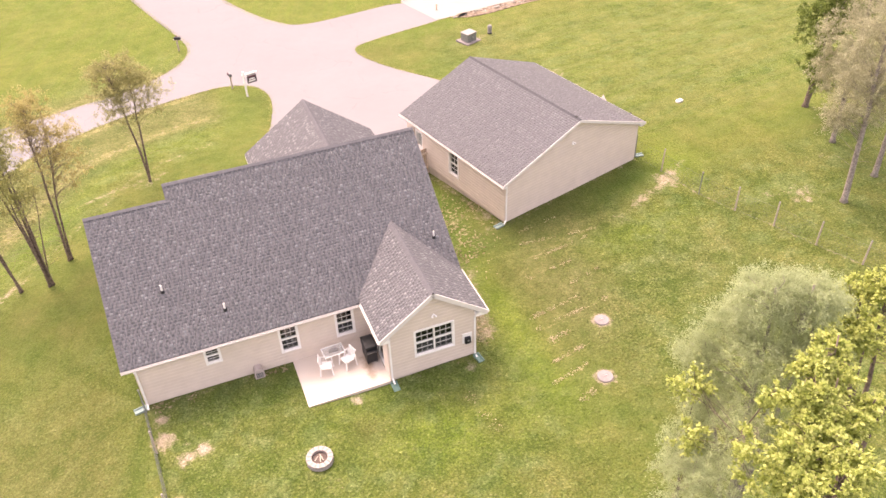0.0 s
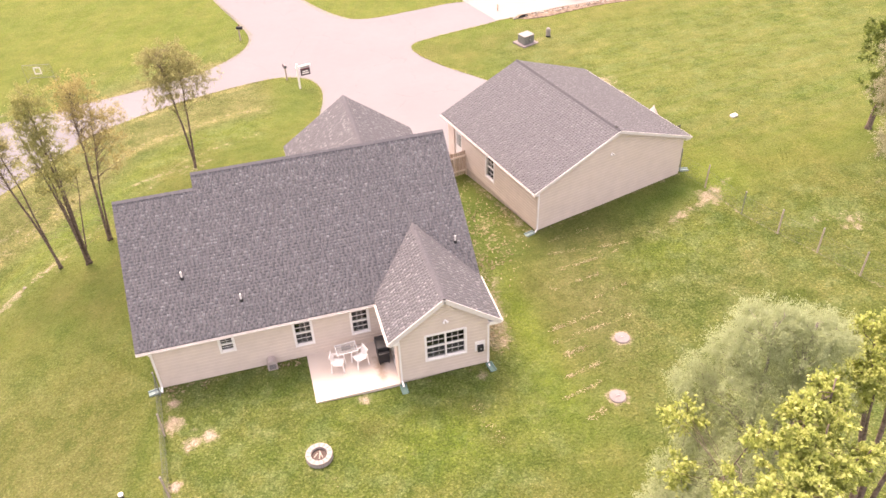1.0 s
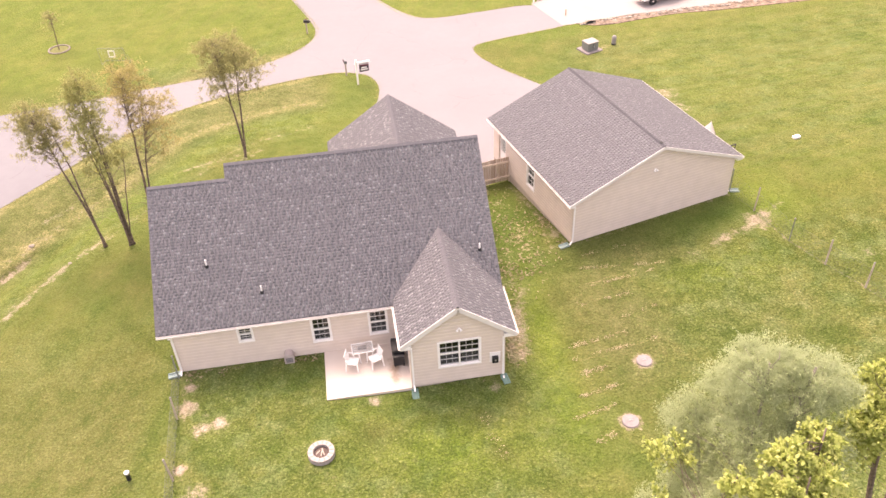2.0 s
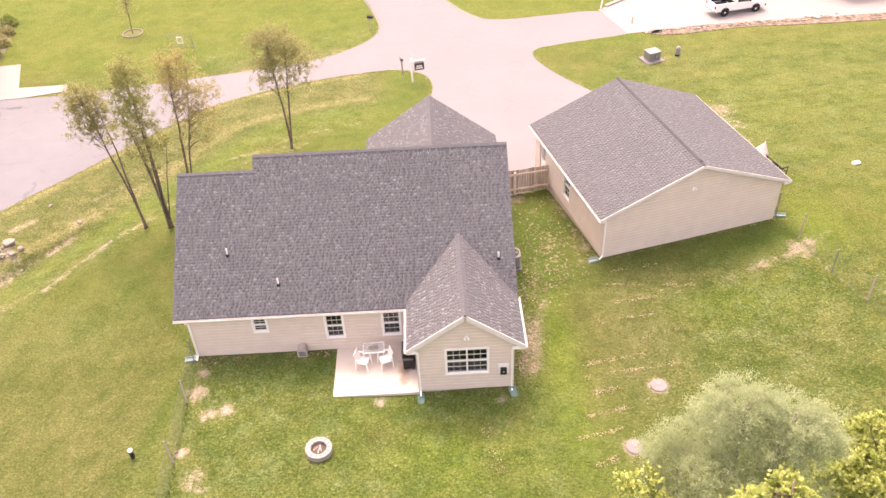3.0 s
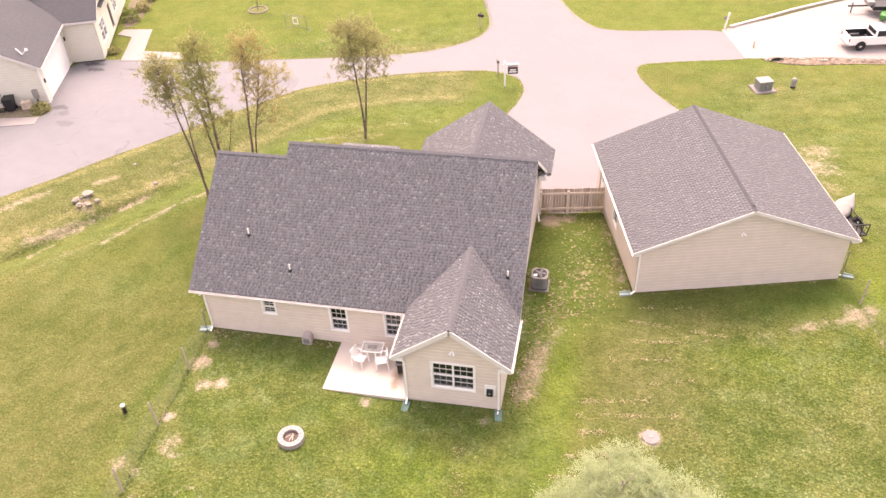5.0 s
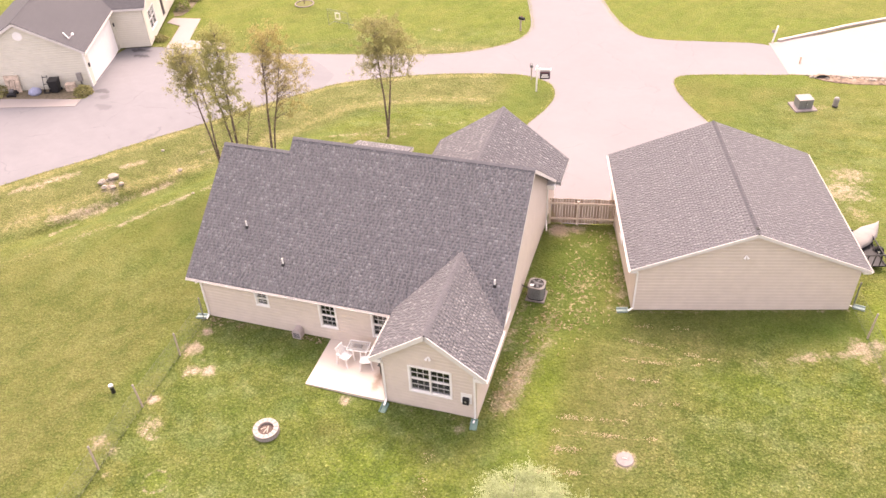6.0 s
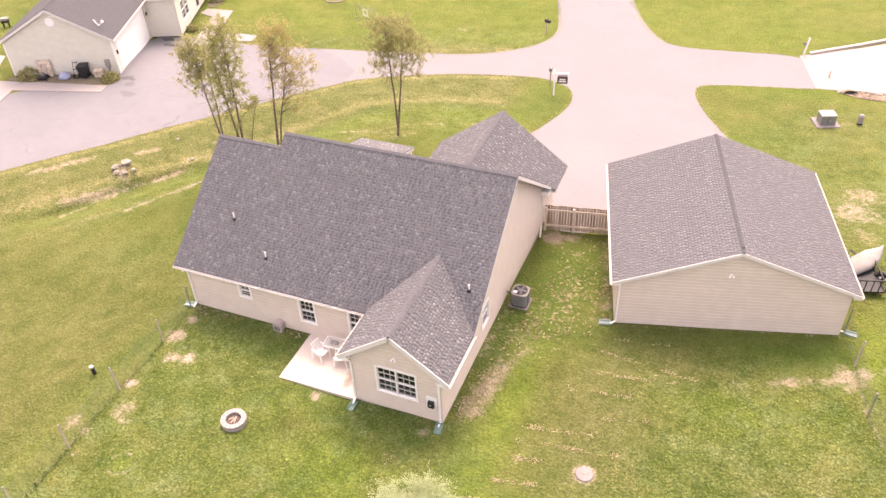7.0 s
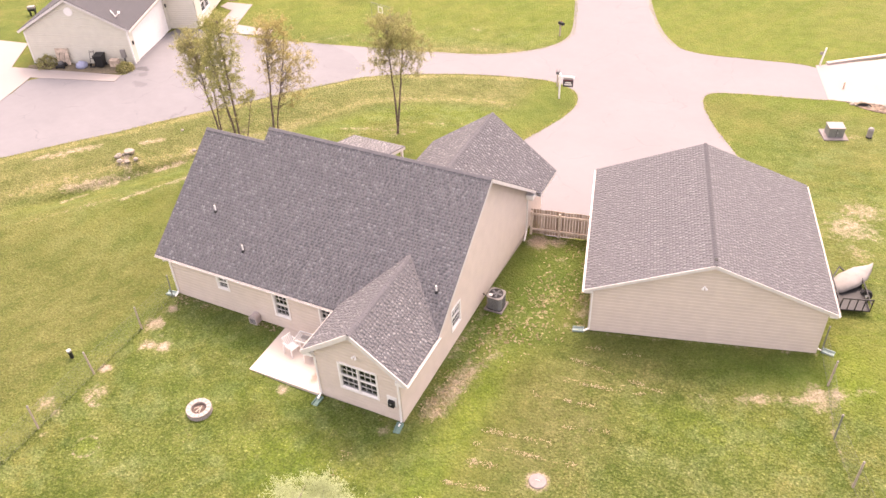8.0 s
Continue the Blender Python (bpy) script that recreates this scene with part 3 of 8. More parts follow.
# worn lines: x, y, x, y, half width, strength
WORN = [(20.2, 5.45, 30.1, 7.92, 0.22, 0.46), (0.2, -0.2, 6.4, -0.2, 0.2, 0.46), (10.6, -3.1, 14.5, -3.1, 0.2, 0.42), (15.5, -1.9, 16.0, 0.9, 0.8, 0.82), (16.0, 0.6, 16.6, 2.4, 0.55, 0.6), (16.5, 2.8, 16.6, 4.6, 0.45, 0.45), (14.9, 1.5, 15.0, 7.0, 0.4, 0.55), (27.6, 3.9, 30.9, 5.2, 0.6, 0.68), (31.0, 5.3, 32.4, 6.5, 0.4, 0.5), (25.6, 3.1, 28.2, 4.1, 0.4, 0.42),
        (-9.6, 5.8, -8.5, 8.0, 0.36, 0.7), (-8.2, 8.6, -7.4, 10.0, 0.42, 0.72), (-6.6, 11.0, -5.5, 12.4, 0.5, 0.6), (-14.6, 6.0, -12.7, 8.2, 0.6, 0.8), (-14.0, 5.0, -13.3, 6.4, 0.30, 0.7), (-12.4, 8.7, -11.6, 9.9, 0.35, 0.62), (-11.3, 10.4, -10.2, 12.2, 0.30, 0.75), (-12.9, 9.6, -12.3, 9.2, 0.4, 0.7), (-18.6, 7.6, -16.2, 10.6, 0.55, 0.75), (-13.8, 12.2, -12.9, 13.2, 0.45, 0.7), (-10.0, 15.4, -8.4, 17.0, 0.4, 0.5), (-2.2, 19.0, 3.0, 20.8, 0.45, 0.55), (30.75, 6.1, 31.25, 3.1, 0.16, 0.6), (31.25, 3.1, 33.05, -1.1, 0.15, 0.6), (33.05, -1.1, 34.7, -5.7, 0.15, 0.55), (19.8, 5.9, 18.3, 12.2, 0.3, 0.6)]
# straw left lying by the mower
WINDROWS = [(19.5, 2.05, 24.3, 3.1, 0.14, 0.5), (19.4, 0.75, 21.4, 1.3, 0.13, 0.48), (18.9, -1.9, 20.4, -1.5, 0.13, 0.5), (18.2, -2.85, 22.1, -2.2, 0.14, 0.5), (18.0, -3.95, 19.3, -3.65, 0.13, 0.52), (17.5, -5.05, 19.6, -4.65, 0.15, 0.52), (20.0, 3.1, 21.5, 3.3, 0.14, 0.45), (21.0, -0.5, 22.5, -0.2, 0.14, 0.4), (17.0, -6.2, 18.6, -5.9, 0.14, 0.5)]
# rich green grass; the patches along the walls paint the buildings' soft shade
GREEN_AND_SHADE = [(11.8, -3.9, 3.4, 1.3, 0.85), (3.6, -1.6, 4.0, 1.5, 0.8), (15.8, -4.6, 1.1, 2.4, 0.7), (15.3, 3.2, 0.9, 3.6, 0.95), (8.6, -3.8, 2.2, 0.9, 0.5), (25.5, 5.3, 5.2, 1.2, 0.7), (29.3, 6.6, 1.2, 1.4, 0.9), (2.6, -5.0, 2.2, 1.6, 0.55), (15.5, -8.5, 2.5, 2.0, 0.4), (-7.0, -1.0, 5.5, 7.0, 0.35), (19.0, -8.0, 4.0, 3.0, 0.25), (5.5, -5.0, 5.0, 4.5, 0.42), (26.0, -4.0, 4.5, 4.0, 0.22), (-6.0, 3.0, 4.0, 4.0, 0.3), (17.3, 7.0, 1.9, 5.0, 0.95), (25.5, 5.0, 5.0, 1.4, 0.45), (3.8, -1.9, 3.4, 1.5, 0.32), (11.5, -4.2, 3.2, 1.1, 0.3), (5.0, -6.0, 3.5, 2.8, 0.52), (-3.0, 17.0, 3.5, 1.6, 0.52), (16.0, -5.0, 0.8, 3.5, 0.42)]
BRIGHT = [(12.0, -6.8, 3.2, 1.8, 0.85), (17.1, -1.0, 0.9, 4.0, 0.95), (17.0, -5.0, 0.8, 3.0, 0.7), (8.0, -4.6, 2.0, 1.2, 0.4), (26.5, 1.8, 4.0, 1.8, 0.6), (11.2, -6.3, 2.0, 1.2, 0.9), (17.0, 1.6, 0.9, 2.4, 0.8), (31.6, 7.6, 1.4, 3.0, 0.8), (32.5, 9.0, 2.0, 5.0, 0.5), (5.5, 38.0, 9.0, 4.5, 0.55), (20.0, 46.0, 14.0, 4.0, 0.3), (-7.0, 15.5, 2.2, 3.0, 0.35), (3.0, 25.0, 5.0, 2.0, 0.4)]


def near_line(x, y, row):
    """1 on a line and its width, falling off outside."""
    x0, y0, x1, y1, half, strength = row
    dx, dy = x1 - x0, y1 - y0
    k = np.clip(((x - x0) * dx + (y - y0) * dy) / (dx * dx + dy * dy), 0, 1)
    return strength * np.exp(-((x - x0 - k * dx) ** 2 + (y - y0 - k * dy) ** 2) / half**2)


def grid_mesh(name, xs, ys):
    gx, gy = np.meshgrid(xs, ys)
    co = np.stack([gx.ravel(), gy.ravel(), ground_z(gx, gy).ravel()], 1)
    nx, ny = len(xs), len(ys)
    i = (np.arange(ny - 1)[:, None] * nx + np.arange(nx - 1)[None, :]).ravel()
    quads = np.stack([i, i + 1, i + nx + 1, i + nx], 1)
    return quick_mesh(name, co, quads), co


def quick_mesh(name, co, faces):
    """A mesh from arrays, with faces of one size."""
    data = bpy.data.meshes.new(name)
    n, k = faces.shape
    data.vertices.add(len(co)), data.loops.add(n * k), data.polygons.add(n)
    data.vertices.foreach_set("co", np.asarray(co, np.float32).ravel())
    data.loops.foreach_set("vertex_index", faces.astype(np.int32).ravel())
    data.polygons.foreach_set("loop_start", np.arange(0, n * k, k, dtype=np.int32))
    data.polygons.foreach_set("loop_total", np.full(n, k, np.int32))
    data.update(calc_edges=True)
    data.validate()
    return data


def axis(fine_lo, fine_hi, step, far):
    out = list(np.arange(fine_lo, fine_hi + step / 2, step))
    d = step
    while out[-1] < far:
        d *= 1.35
        out.append(out[-1] + d)
    d = step
    while out[0] > -far:
        d *= 1.35
        out.insert(0, out[0] - d)
    return out


def ground_masks(x, y):
    """How bare, lush, dry or mown the lawn is at each place; the lush mask also paints shade by the walls."""
    masks = {key: np.zeros(len(x)) for key in ("dirt", "lush_and_shade", "sunny", "mown", "dry", "clumpy", "faded", "litter", "lanes", "hummock_light", "olive")}
    for px, py, r, s in BARE:
        masks["dirt"] = np.maximum(masks["dirt"], s * np.exp(-((x - px) ** 2 + (y - py) ** 2) / r**2))
    for row in WORN:
        masks["dirt"] = np.maximum(masks["dirt"], near_line(x, y, row))
    for row in WINDROWS:
        masks["mown"] = np.maximum(masks["mown"], 0.72 * near_line(x, y, row))
    for px, py, rx, ry, s in GREEN_AND_SHADE:
        masks["lush_and_shade"] = np.maximum(masks["lush_and_shade"], s * np.exp(-(((x - px) / rx) ** 2 + ((y - py) / ry) ** 2)))
    for px, py, rx, ry, s in BRIGHT:
        masks["sunny"] = np.maximum(masks["sunny"], s * np.exp(-(((x - px) / rx) ** 2 + ((y - py) / ry) ** 2)))
    yard = (0.5 + 0.5 * smooth_step(0.0, 0.8, x)) * smooth_step(7, 3, y)
    masks["clumpy"] = yard * (0.58 + 0.25 * np.exp(-(((x - 26) / 5.0) ** 2 + ((y + 4) / 4.0) ** 2))) * (1 - 0.75 * np.exp(-(((x - 18.5) / 3.0) ** 2)))
    masks["faded"] = 0.75 * np.exp(-(((x - 21.0) / 2.6) ** 2 + ((y + 0.5) / 4.5) ** 2)) + 0.5 * np.exp(-(((x - 24.5) / 3.0) ** 2 + ((y - 3.4) / 1.0) ** 2))
    masks["mown"] = np.maximum(masks["mown"], 0.17 * np.exp(-(((x - 20.3) / 2.4) ** 4 + ((y + 2.0) / 6.0) ** 4)))
    masks["olive"] = 0.75 * smooth_step(-0.2, -2.5, x) * smooth_step(7, -2, y) + 0.5 * np.exp(-(((x - 20.6) / 2.2) ** 2 + ((y + 2.0) / 6.5) ** 2))
    for px, py, r, k in ((8.5, -5.3, 0.8, 0.8), (13.3, -5.4, 0.5, 0.7), (13.6, -7.4, 0.6, 0.7), (23.5, 5.4, 2.2, 0.6), (18.4, 1.2, 0.9, 0.6), (5.2, -3.6, 0.8, 0.4), (-3.5, -8.0, 3.5, 0.5), (-9.0, -3.0, 4.0, 0.4)):
        masks["olive"] = np.maximum(masks["olive"], k * np.exp(-((x - px) ** 2 + (y - py) ** 2) / r**2))
    masks["faded"] = np.maximum(masks["faded"], 0.35 * np.exp(-(((x - 27.5) / 4.0) ** 2 + ((y + 2.0) / 3.0) ** 2)))
    masks["litter"] = 0.58 * np.exp(-(((x - 17.6) / 2.0) ** 2 + ((y - 6.5) / 4.5) ** 2))
    masks["lanes"] = 0.20 * smooth_step(0.0, -2.0, x) * smooth_step(16, 8, y) + 0.2 * smooth_step(30, 34, y)
    # right lawn: pale bands paint the light on its low hummocks
    masks["hummock_light"] = 0.35 * smooth_step(24, 30, x) * smooth_step(5, 11, y)
    # bands along the swale, by the distance from the edge of the paving
    kerb = [(-26, 0.5), (-20.8, 6.7), (-16.9, 12), (-13.4, 16.8), (-8.6, 22.6), (-5.2, 27.6), (-0.5, 30.4), (3.2, 31.8), (8, 32.8)]
    d = np.full(len(x), 99.0)
    for (ax, ay), (bx, by) in zip(kerb, kerb[1:]):
        dx, dy = bx - ax, by - ay
        k = np.clip(((x - ax) * dx + (y - ay) * dy) / (dx * dx + dy * dy), 0, 1)
        d = np.minimum(d, np.hypot(x - ax - k * dx, y - ay - k * dy))
    reach = smooth_step(9, 6, x) * smooth_step(-3, 3, y)
    bank = lambda at, wide: reach * np.exp(-(((d - at) / wide) ** 2))
    masks["dry"] = 0.72 * bank(0.3, 0.55) + 0.36 * bank(2.6, 0.9) + 0.60 * bank(4.6, 0.9) + 0.34 * bank(8.6, 0.7)
    masks["dirt"] = np.maximum(masks["dirt"], 0.44 * bank(4.6, 0.6))
    masks["dirt"] = np.maximum(masks["dirt"], 0.46 * bank(8.9, 0.4))
    masks["sunny"] = np.maximum(masks["sunny"], 0.34 * bank(7.0, 0.9) + 0.2 * bank(1.6, 0.7))
    masks["sunny"] = np.maximum(masks["sunny"], 0.34 * smooth_step(33, 37, y))
    masks["sunny"] = np.maximum(masks["sunny"], 0.22 * smooth_step(30, 34, x) * smooth_step(4, 10, y))
    masks["clumpy"] = np.maximum(masks["clumpy"], 0.4 * reach * smooth_step(10.5, 8, d))
    masks["clumpy"] = np.maximum(masks["clumpy"], 0.45 * smooth_step(24, 28, x) * smooth_step(9, 13, y) * smooth_step(36, 30, y))
    masks["faded"] = np.maximum(masks["faded"], 0.75 * reach * smooth_step(7.0, 4.5, d))
    weeds = np.abs(x - 0.075 * (-y) + 0.75)
    masks["dry"] = np.maximum(masks["dry"], 0.2 * np.exp(-((weeds / 0.8) ** 2)) * smooth_step(0, -3, y))
    masks["lush_and_shade"] = np.maximum(masks["lush_and_shade"], 0.85 * bank(5.7, 0.4))
    masks["lush_and_shade"] = np.maximum(masks["lush_and_shade"], 0.35 * np.exp(-(((x + 0.05 + 0.068 * y) / 0.16) ** 2)) * smooth_step(0, -1, y))
    masks["faded"] = np.maximum(masks["faded"], 0.17 * smooth_step(-0.4, -2.0, x) * smooth_step(2, -5, y))
    ring = np.sqrt((x - 3.2) ** 2 + (y + 9.65) ** 2)
    masks["dirt"] = np.maximum(masks["dirt"], 0.62 * np.exp(-(((ring - 0.54) / 0.12) ** 2)))
    masks["sunny"] = np.maximum(masks["sunny"], 0.9 * np.exp(-((ring / 0.4) ** 2)))
    masks["lush_and_shade"] = np.maximum(masks["lush_and_shade"], near_line(x, y, (30.2, 8.3, 30.9, 5.6, 0.13, 0.9)))
    for cx, cy in ((20.98, -3.54), (19.2, -6.83)):
        masks["dirt"] = np.maximum(masks["dirt"], 0.80 * np.exp(-(((np.sqrt((x - cx) ** 2 + (y - cy) ** 2) - 0.38) / 0.22) ** 2)))
    return masks


def put_masks(data, masks):
    for key, values in masks.items():
        data.attributes.new(key, "FLOAT", "POINT").data.foreach_set("value", values.astype(np.float32))


def build_ground():
    data, co = grid_mesh("ground", axis(-24, 36, 0.15, 900), axis(-15, 34, 0.15, 900))
    put_masks(data, ground_masks(co[:, 0], co[:, 1]))
    data.materials.append(GRASS)
    for p in data.polygons:
        p.use_smooth = True
    return tagged(new("ground", data), "mown green lawn with straw-coloured bare patches", "lawn", kind="structure")


build_ground()

# street, own drive and the neighbours' paving
ROAD = rounded([(-21.0, 30.6), (-14.3, 31.9), (-8.4, 33.0), (-2.5, 34.2), (1.8, 35.2), (4.7, 36.9), (6.6, 38.8), (7.4, 40.8), (7.3, 42.7), (6.6, 45.3), (5.4, 49.2), (2.2, 61), (-2, 80), (4, 80), (8.5, 62), (11.7, 51.5), (13.3, 47.3), (14.8, 44.2), (16.4, 42.4),
                (18.4, 41.8), (22.2, 42.1), (27.3, 42.6), (28.2, 40.0), (29.0, 37.2), (28.6, 36.6), (25.1, 36.1), (22.9, 35.75), (20.4, 35.2), (20.1, 34.0), (20.65, 32.3), (21.6, 30.3), (22.5, 28.7), (23.7, 26.6), (25.2, 23.5), (26.4, 20), (27.2, 17.6),
                (18.4, 15.3), (17.8, 14.4), (18.3, 13.0), (15.0, 12.0), (14.9, 13.8), (9.6, 14.4), (9.2, 16), (9.6, 20), (10.3, 23.1), (10.9, 25), (11.6, 27.8), (11.75, 30), (11.1, 31.8), (9.6, 32.6), (8, 32.8), (3.2, 31.8), (-0.5, 30.4), (-3, 29.1), (-5.2, 27.6), (-7.6, 24.2), (-9.5, 21.5), (-12, 24)], 2)
mesh_thing("road", draped(ROAD, 0.008), ASPHALT, "pale faded asphalt street joining two drives", "road", kind="structure")
NEIGHBOUR_PAVING = rounded([(-8.6, 22.6), (-12.2, 18), (-13.4, 16.8), (-15.2, 14.6), (-16.9, 12), (-18.4, 10.1), (-20.8, 6.7), (-26, 0.5), (-40, -6), (-48, -2), (-48, 10), (-28.3, 12.8), (-30.0, 17.6), (-22.4, 19.7), (-23.9, 22.2), (-26.8, 29.9), (-23.6, 31.2), (-20.4, 31.1), (-14.5, 31.7), (-9.5, 32.6), (-4.6, 28.2)], 1)
mesh_thing("pavement", draped(NEIGHBOUR_PAVING, 0.014), ASPHALT_GREY, "worn grey asphalt parking area beside the neighbouring house", "driveway", kind="structure")
YARD_SLAB = [(28.3, 36.7), (29.6, 36.8), (34.8, 37.3), (41, 37.0), (60, 36.5), (62, 62), (48, 57), (34.9, 47.9), (31.1, 45.1), (26.9, 42.5)]
mesh_thing("pavement", draped(YARD_SLAB, 0.03), PALE_CONCRETE, "bright pale concrete yard across the street", "driveway", kind="structure")


# ---- buildings ----
def roof_slab(parent, ring, plane, material, along, thick=0.04, label="", loose=0, tabs=None):
    """A roof plane: its outline in plan, its height z(x, y), and the direction of its eaves. Its top bears shingles, with metres for UV."""
    bm = bmesh.new()
    uv = bm.loops.layers.uv.new("UVMap")
    top = [bm.verts.new((x, y, plane(x, y))) for x, y in ring]
    low = [bm.verts.new((x, y, plane(x, y) - thick)) for x, y in ring]
    faces = [bm.faces.new(top), bm.faces.new(low[::-1])]
    n = len(ring)
    for i in range(n):
        faces.append(bm.faces.new((top[i], low[i], low[(i + 1) % n], top[(i + 1) % n])))
    bm.normal_update()
    if faces[0].normal.z < 0:
        bmesh.ops.reverse_faces(bm, faces=bm.faces[:])
        bm.normal_update()
    u = Vector((*along, 0)).normalized()
    v = faces[0].normal.cross(u)
    if v.z < 0:
        v.negate()
    for f in bm.faces:
        for loop in f.loops:
            loop[uv].uv = (loop.vert.co.dot(u), loop.vert.co.dot(v))
    flat = [(p.co.dot(u), p.co.dot(v)) for p in top]
    normal, lift = faces[0].normal.copy(), top[0].co.dot(faces[0].normal)
    slope = part("roof_slope", bm, material, parent, label)
    if material is SHINGLE:
        lay_shingles(slope, flat, u, v, normal, lift, loose, tabs or SHINGLE_TAB)
    return slope


TAB_WIDTHS = (0.05, 0.07, 0.09, 0.12, 0.15)


def lay_shingles(slope, ring, u, v, normal, lift, loose, tabs):
    """Laminated tabs in staggered courses over a roof slope. ring: its outline along the eaves and up the slope. loose: how many of the lowest are pieces of their own."""
    rng = np.random.default_rng(int(abs(ring[0][0] * 37 + ring[0][1] * 91)) + len(ring))
    course, a0, a1 = 0.143, min(p[0] for p in ring), max(p[0] for p in ring)
    low, high = min(p[1] for p in ring), max(p[1] for p in ring)
    spots = []
    for k in range(int((high - low) / course)):
        b = low + 0.01 + k * course
        n = int((a1 - a0) / 0.17) + 14
        wide = np.array(TAB_WIDTHS)[rng.integers(0, len(TAB_WIDTHS), n)]
        gap = rng.uniform(0.04, 0.14, n)
        start = a0 - rng.uniform(0, 0.4) + np.concatenate([[0], np.cumsum(wide + gap)[:-1]])
        tall = course * rng.uniform(0.70, 0.95, n)
        ok = np.ones(n, bool)
        for da, db in ((0, 0), (1, 0), (0, 1), (1, 1)):
            ok &= inside(start + wide * da, b + 0.004 + (tall - 0.008) * db, ring)
        spots += [(a, b, w, h) for a, w, h in zip(start[ok], wide[ok], tall[ok])]
    rows = np.array(spots)
    axes = np.array([u, v, normal])

    def corners(w, h):
        """The eight corners of a tab, thick at its lower edge."""
        return np.array([(0, 0, 0.0), (w, 0, 0.0), (w, h, 0.0), (0, h, 0.0), (0, 0, 0.006), (w, 0, 0.006), (w, h, 0.003), (0, h, 0.003)])

    sides = np.array([(4, 5, 6, 7), (0, 1, 5, 4), (1, 2, 6, 5), (3, 0, 4, 7)])
    kinds = {}
    for a, b, w, h in spots[:loose]:
        if w not in kinds:
            kinds[w] = quick_mesh("shingle", corners(w, course * 0.94), sides)
            kinds[w].materials.append(tabs)
        ob = new("shingle", kinds[w])
        ob.parent = slope
        m = Matrix((u, v, normal)).transposed().to_4x4()
        m.translation = u * a + v * b + normal * (lift + 0.001)
        ob.matrix_basis = m
    rest = rows[loose:]
    if len(rest):
        unit = np.array([(0, 0, 0.0), (1, 0, 0.0), (1, 1, 0.0), (0, 1, 0.0), (0, 0, 0.006), (1, 0, 0.006), (1, 1, 0.003), (0, 1, 0.003)])
        at = unit[None] * np.stack([rest[:, 2], rest[:, 3], np.ones(len(rest))], 1)[:, None, :]
        at = at + np.stack([rest[:, 0], rest[:, 1], np.full(len(rest), lift + 0.001)], 1)[:, None, :]
        data = quick_mesh("shingles", at.reshape(-1, 3) @ axes, (sides[None] + 8 * np.arange(len(rest))[:, None, None]).reshape(-1, 4))
        data.materials.append(tabs)
        ob = new("shingles", data)
        ob.parent = slope
        tagged(ob, kind="stuff")


def ridge_cap(parent, a, b, material, wide=0.13, drop=0.085):
    """Overlapping bent cap shingles along a ridge."""
    a, b = Vector(a), Vector(b)
    d = (b - a).normalized()
    side = d.cross(Vector((0, 0, 1))).normalized()
    bm = bmesh.new()
    uv = bm.loops.layers.uv.new("UVMap")
    steps = max(2, int((b - a).length / 0.2))
    for i in range(steps):
        p, q = a.lerp(b, i / steps), a.lerp(b, (i + 1.2) / steps if i < steps - 1 else 1)
        lift = Vector((0, 0, 0.02))
        for s in (1, -1):
            pts = [p + lift * 1.4, q + lift * 0.7, q + side * s * wide + Vector((0, 0, -drop)) + lift * 0.7, p + side * s * wide + Vector((0, 0, -drop)) + lift * 1.4]
            f = bm.faces.new([bm.verts.new(x) for x in (pts if s < 0 else pts[::-1])])
            for loop in f.loops:
                loop[uv].uv = (loop.vert.co.dot(d) * 0.9, s * 0.07 + i * 0.145)
    bmesh.ops.recalc_face_normals(bm, faces=bm.faces[:])
    for f in bm.faces:
        if f.normal.z < 0:
            f.normal_flip()
    bmesh.ops.solidify(bm, geom=bm.faces[:], thickness=0.012)
    return tagged(part("ridge_cap", bm, material, parent), kind="stuff")


def top_at(profile, u):
    return float(np.interp(u, [p[0] for p in profile], [p[1] for p in profile]))


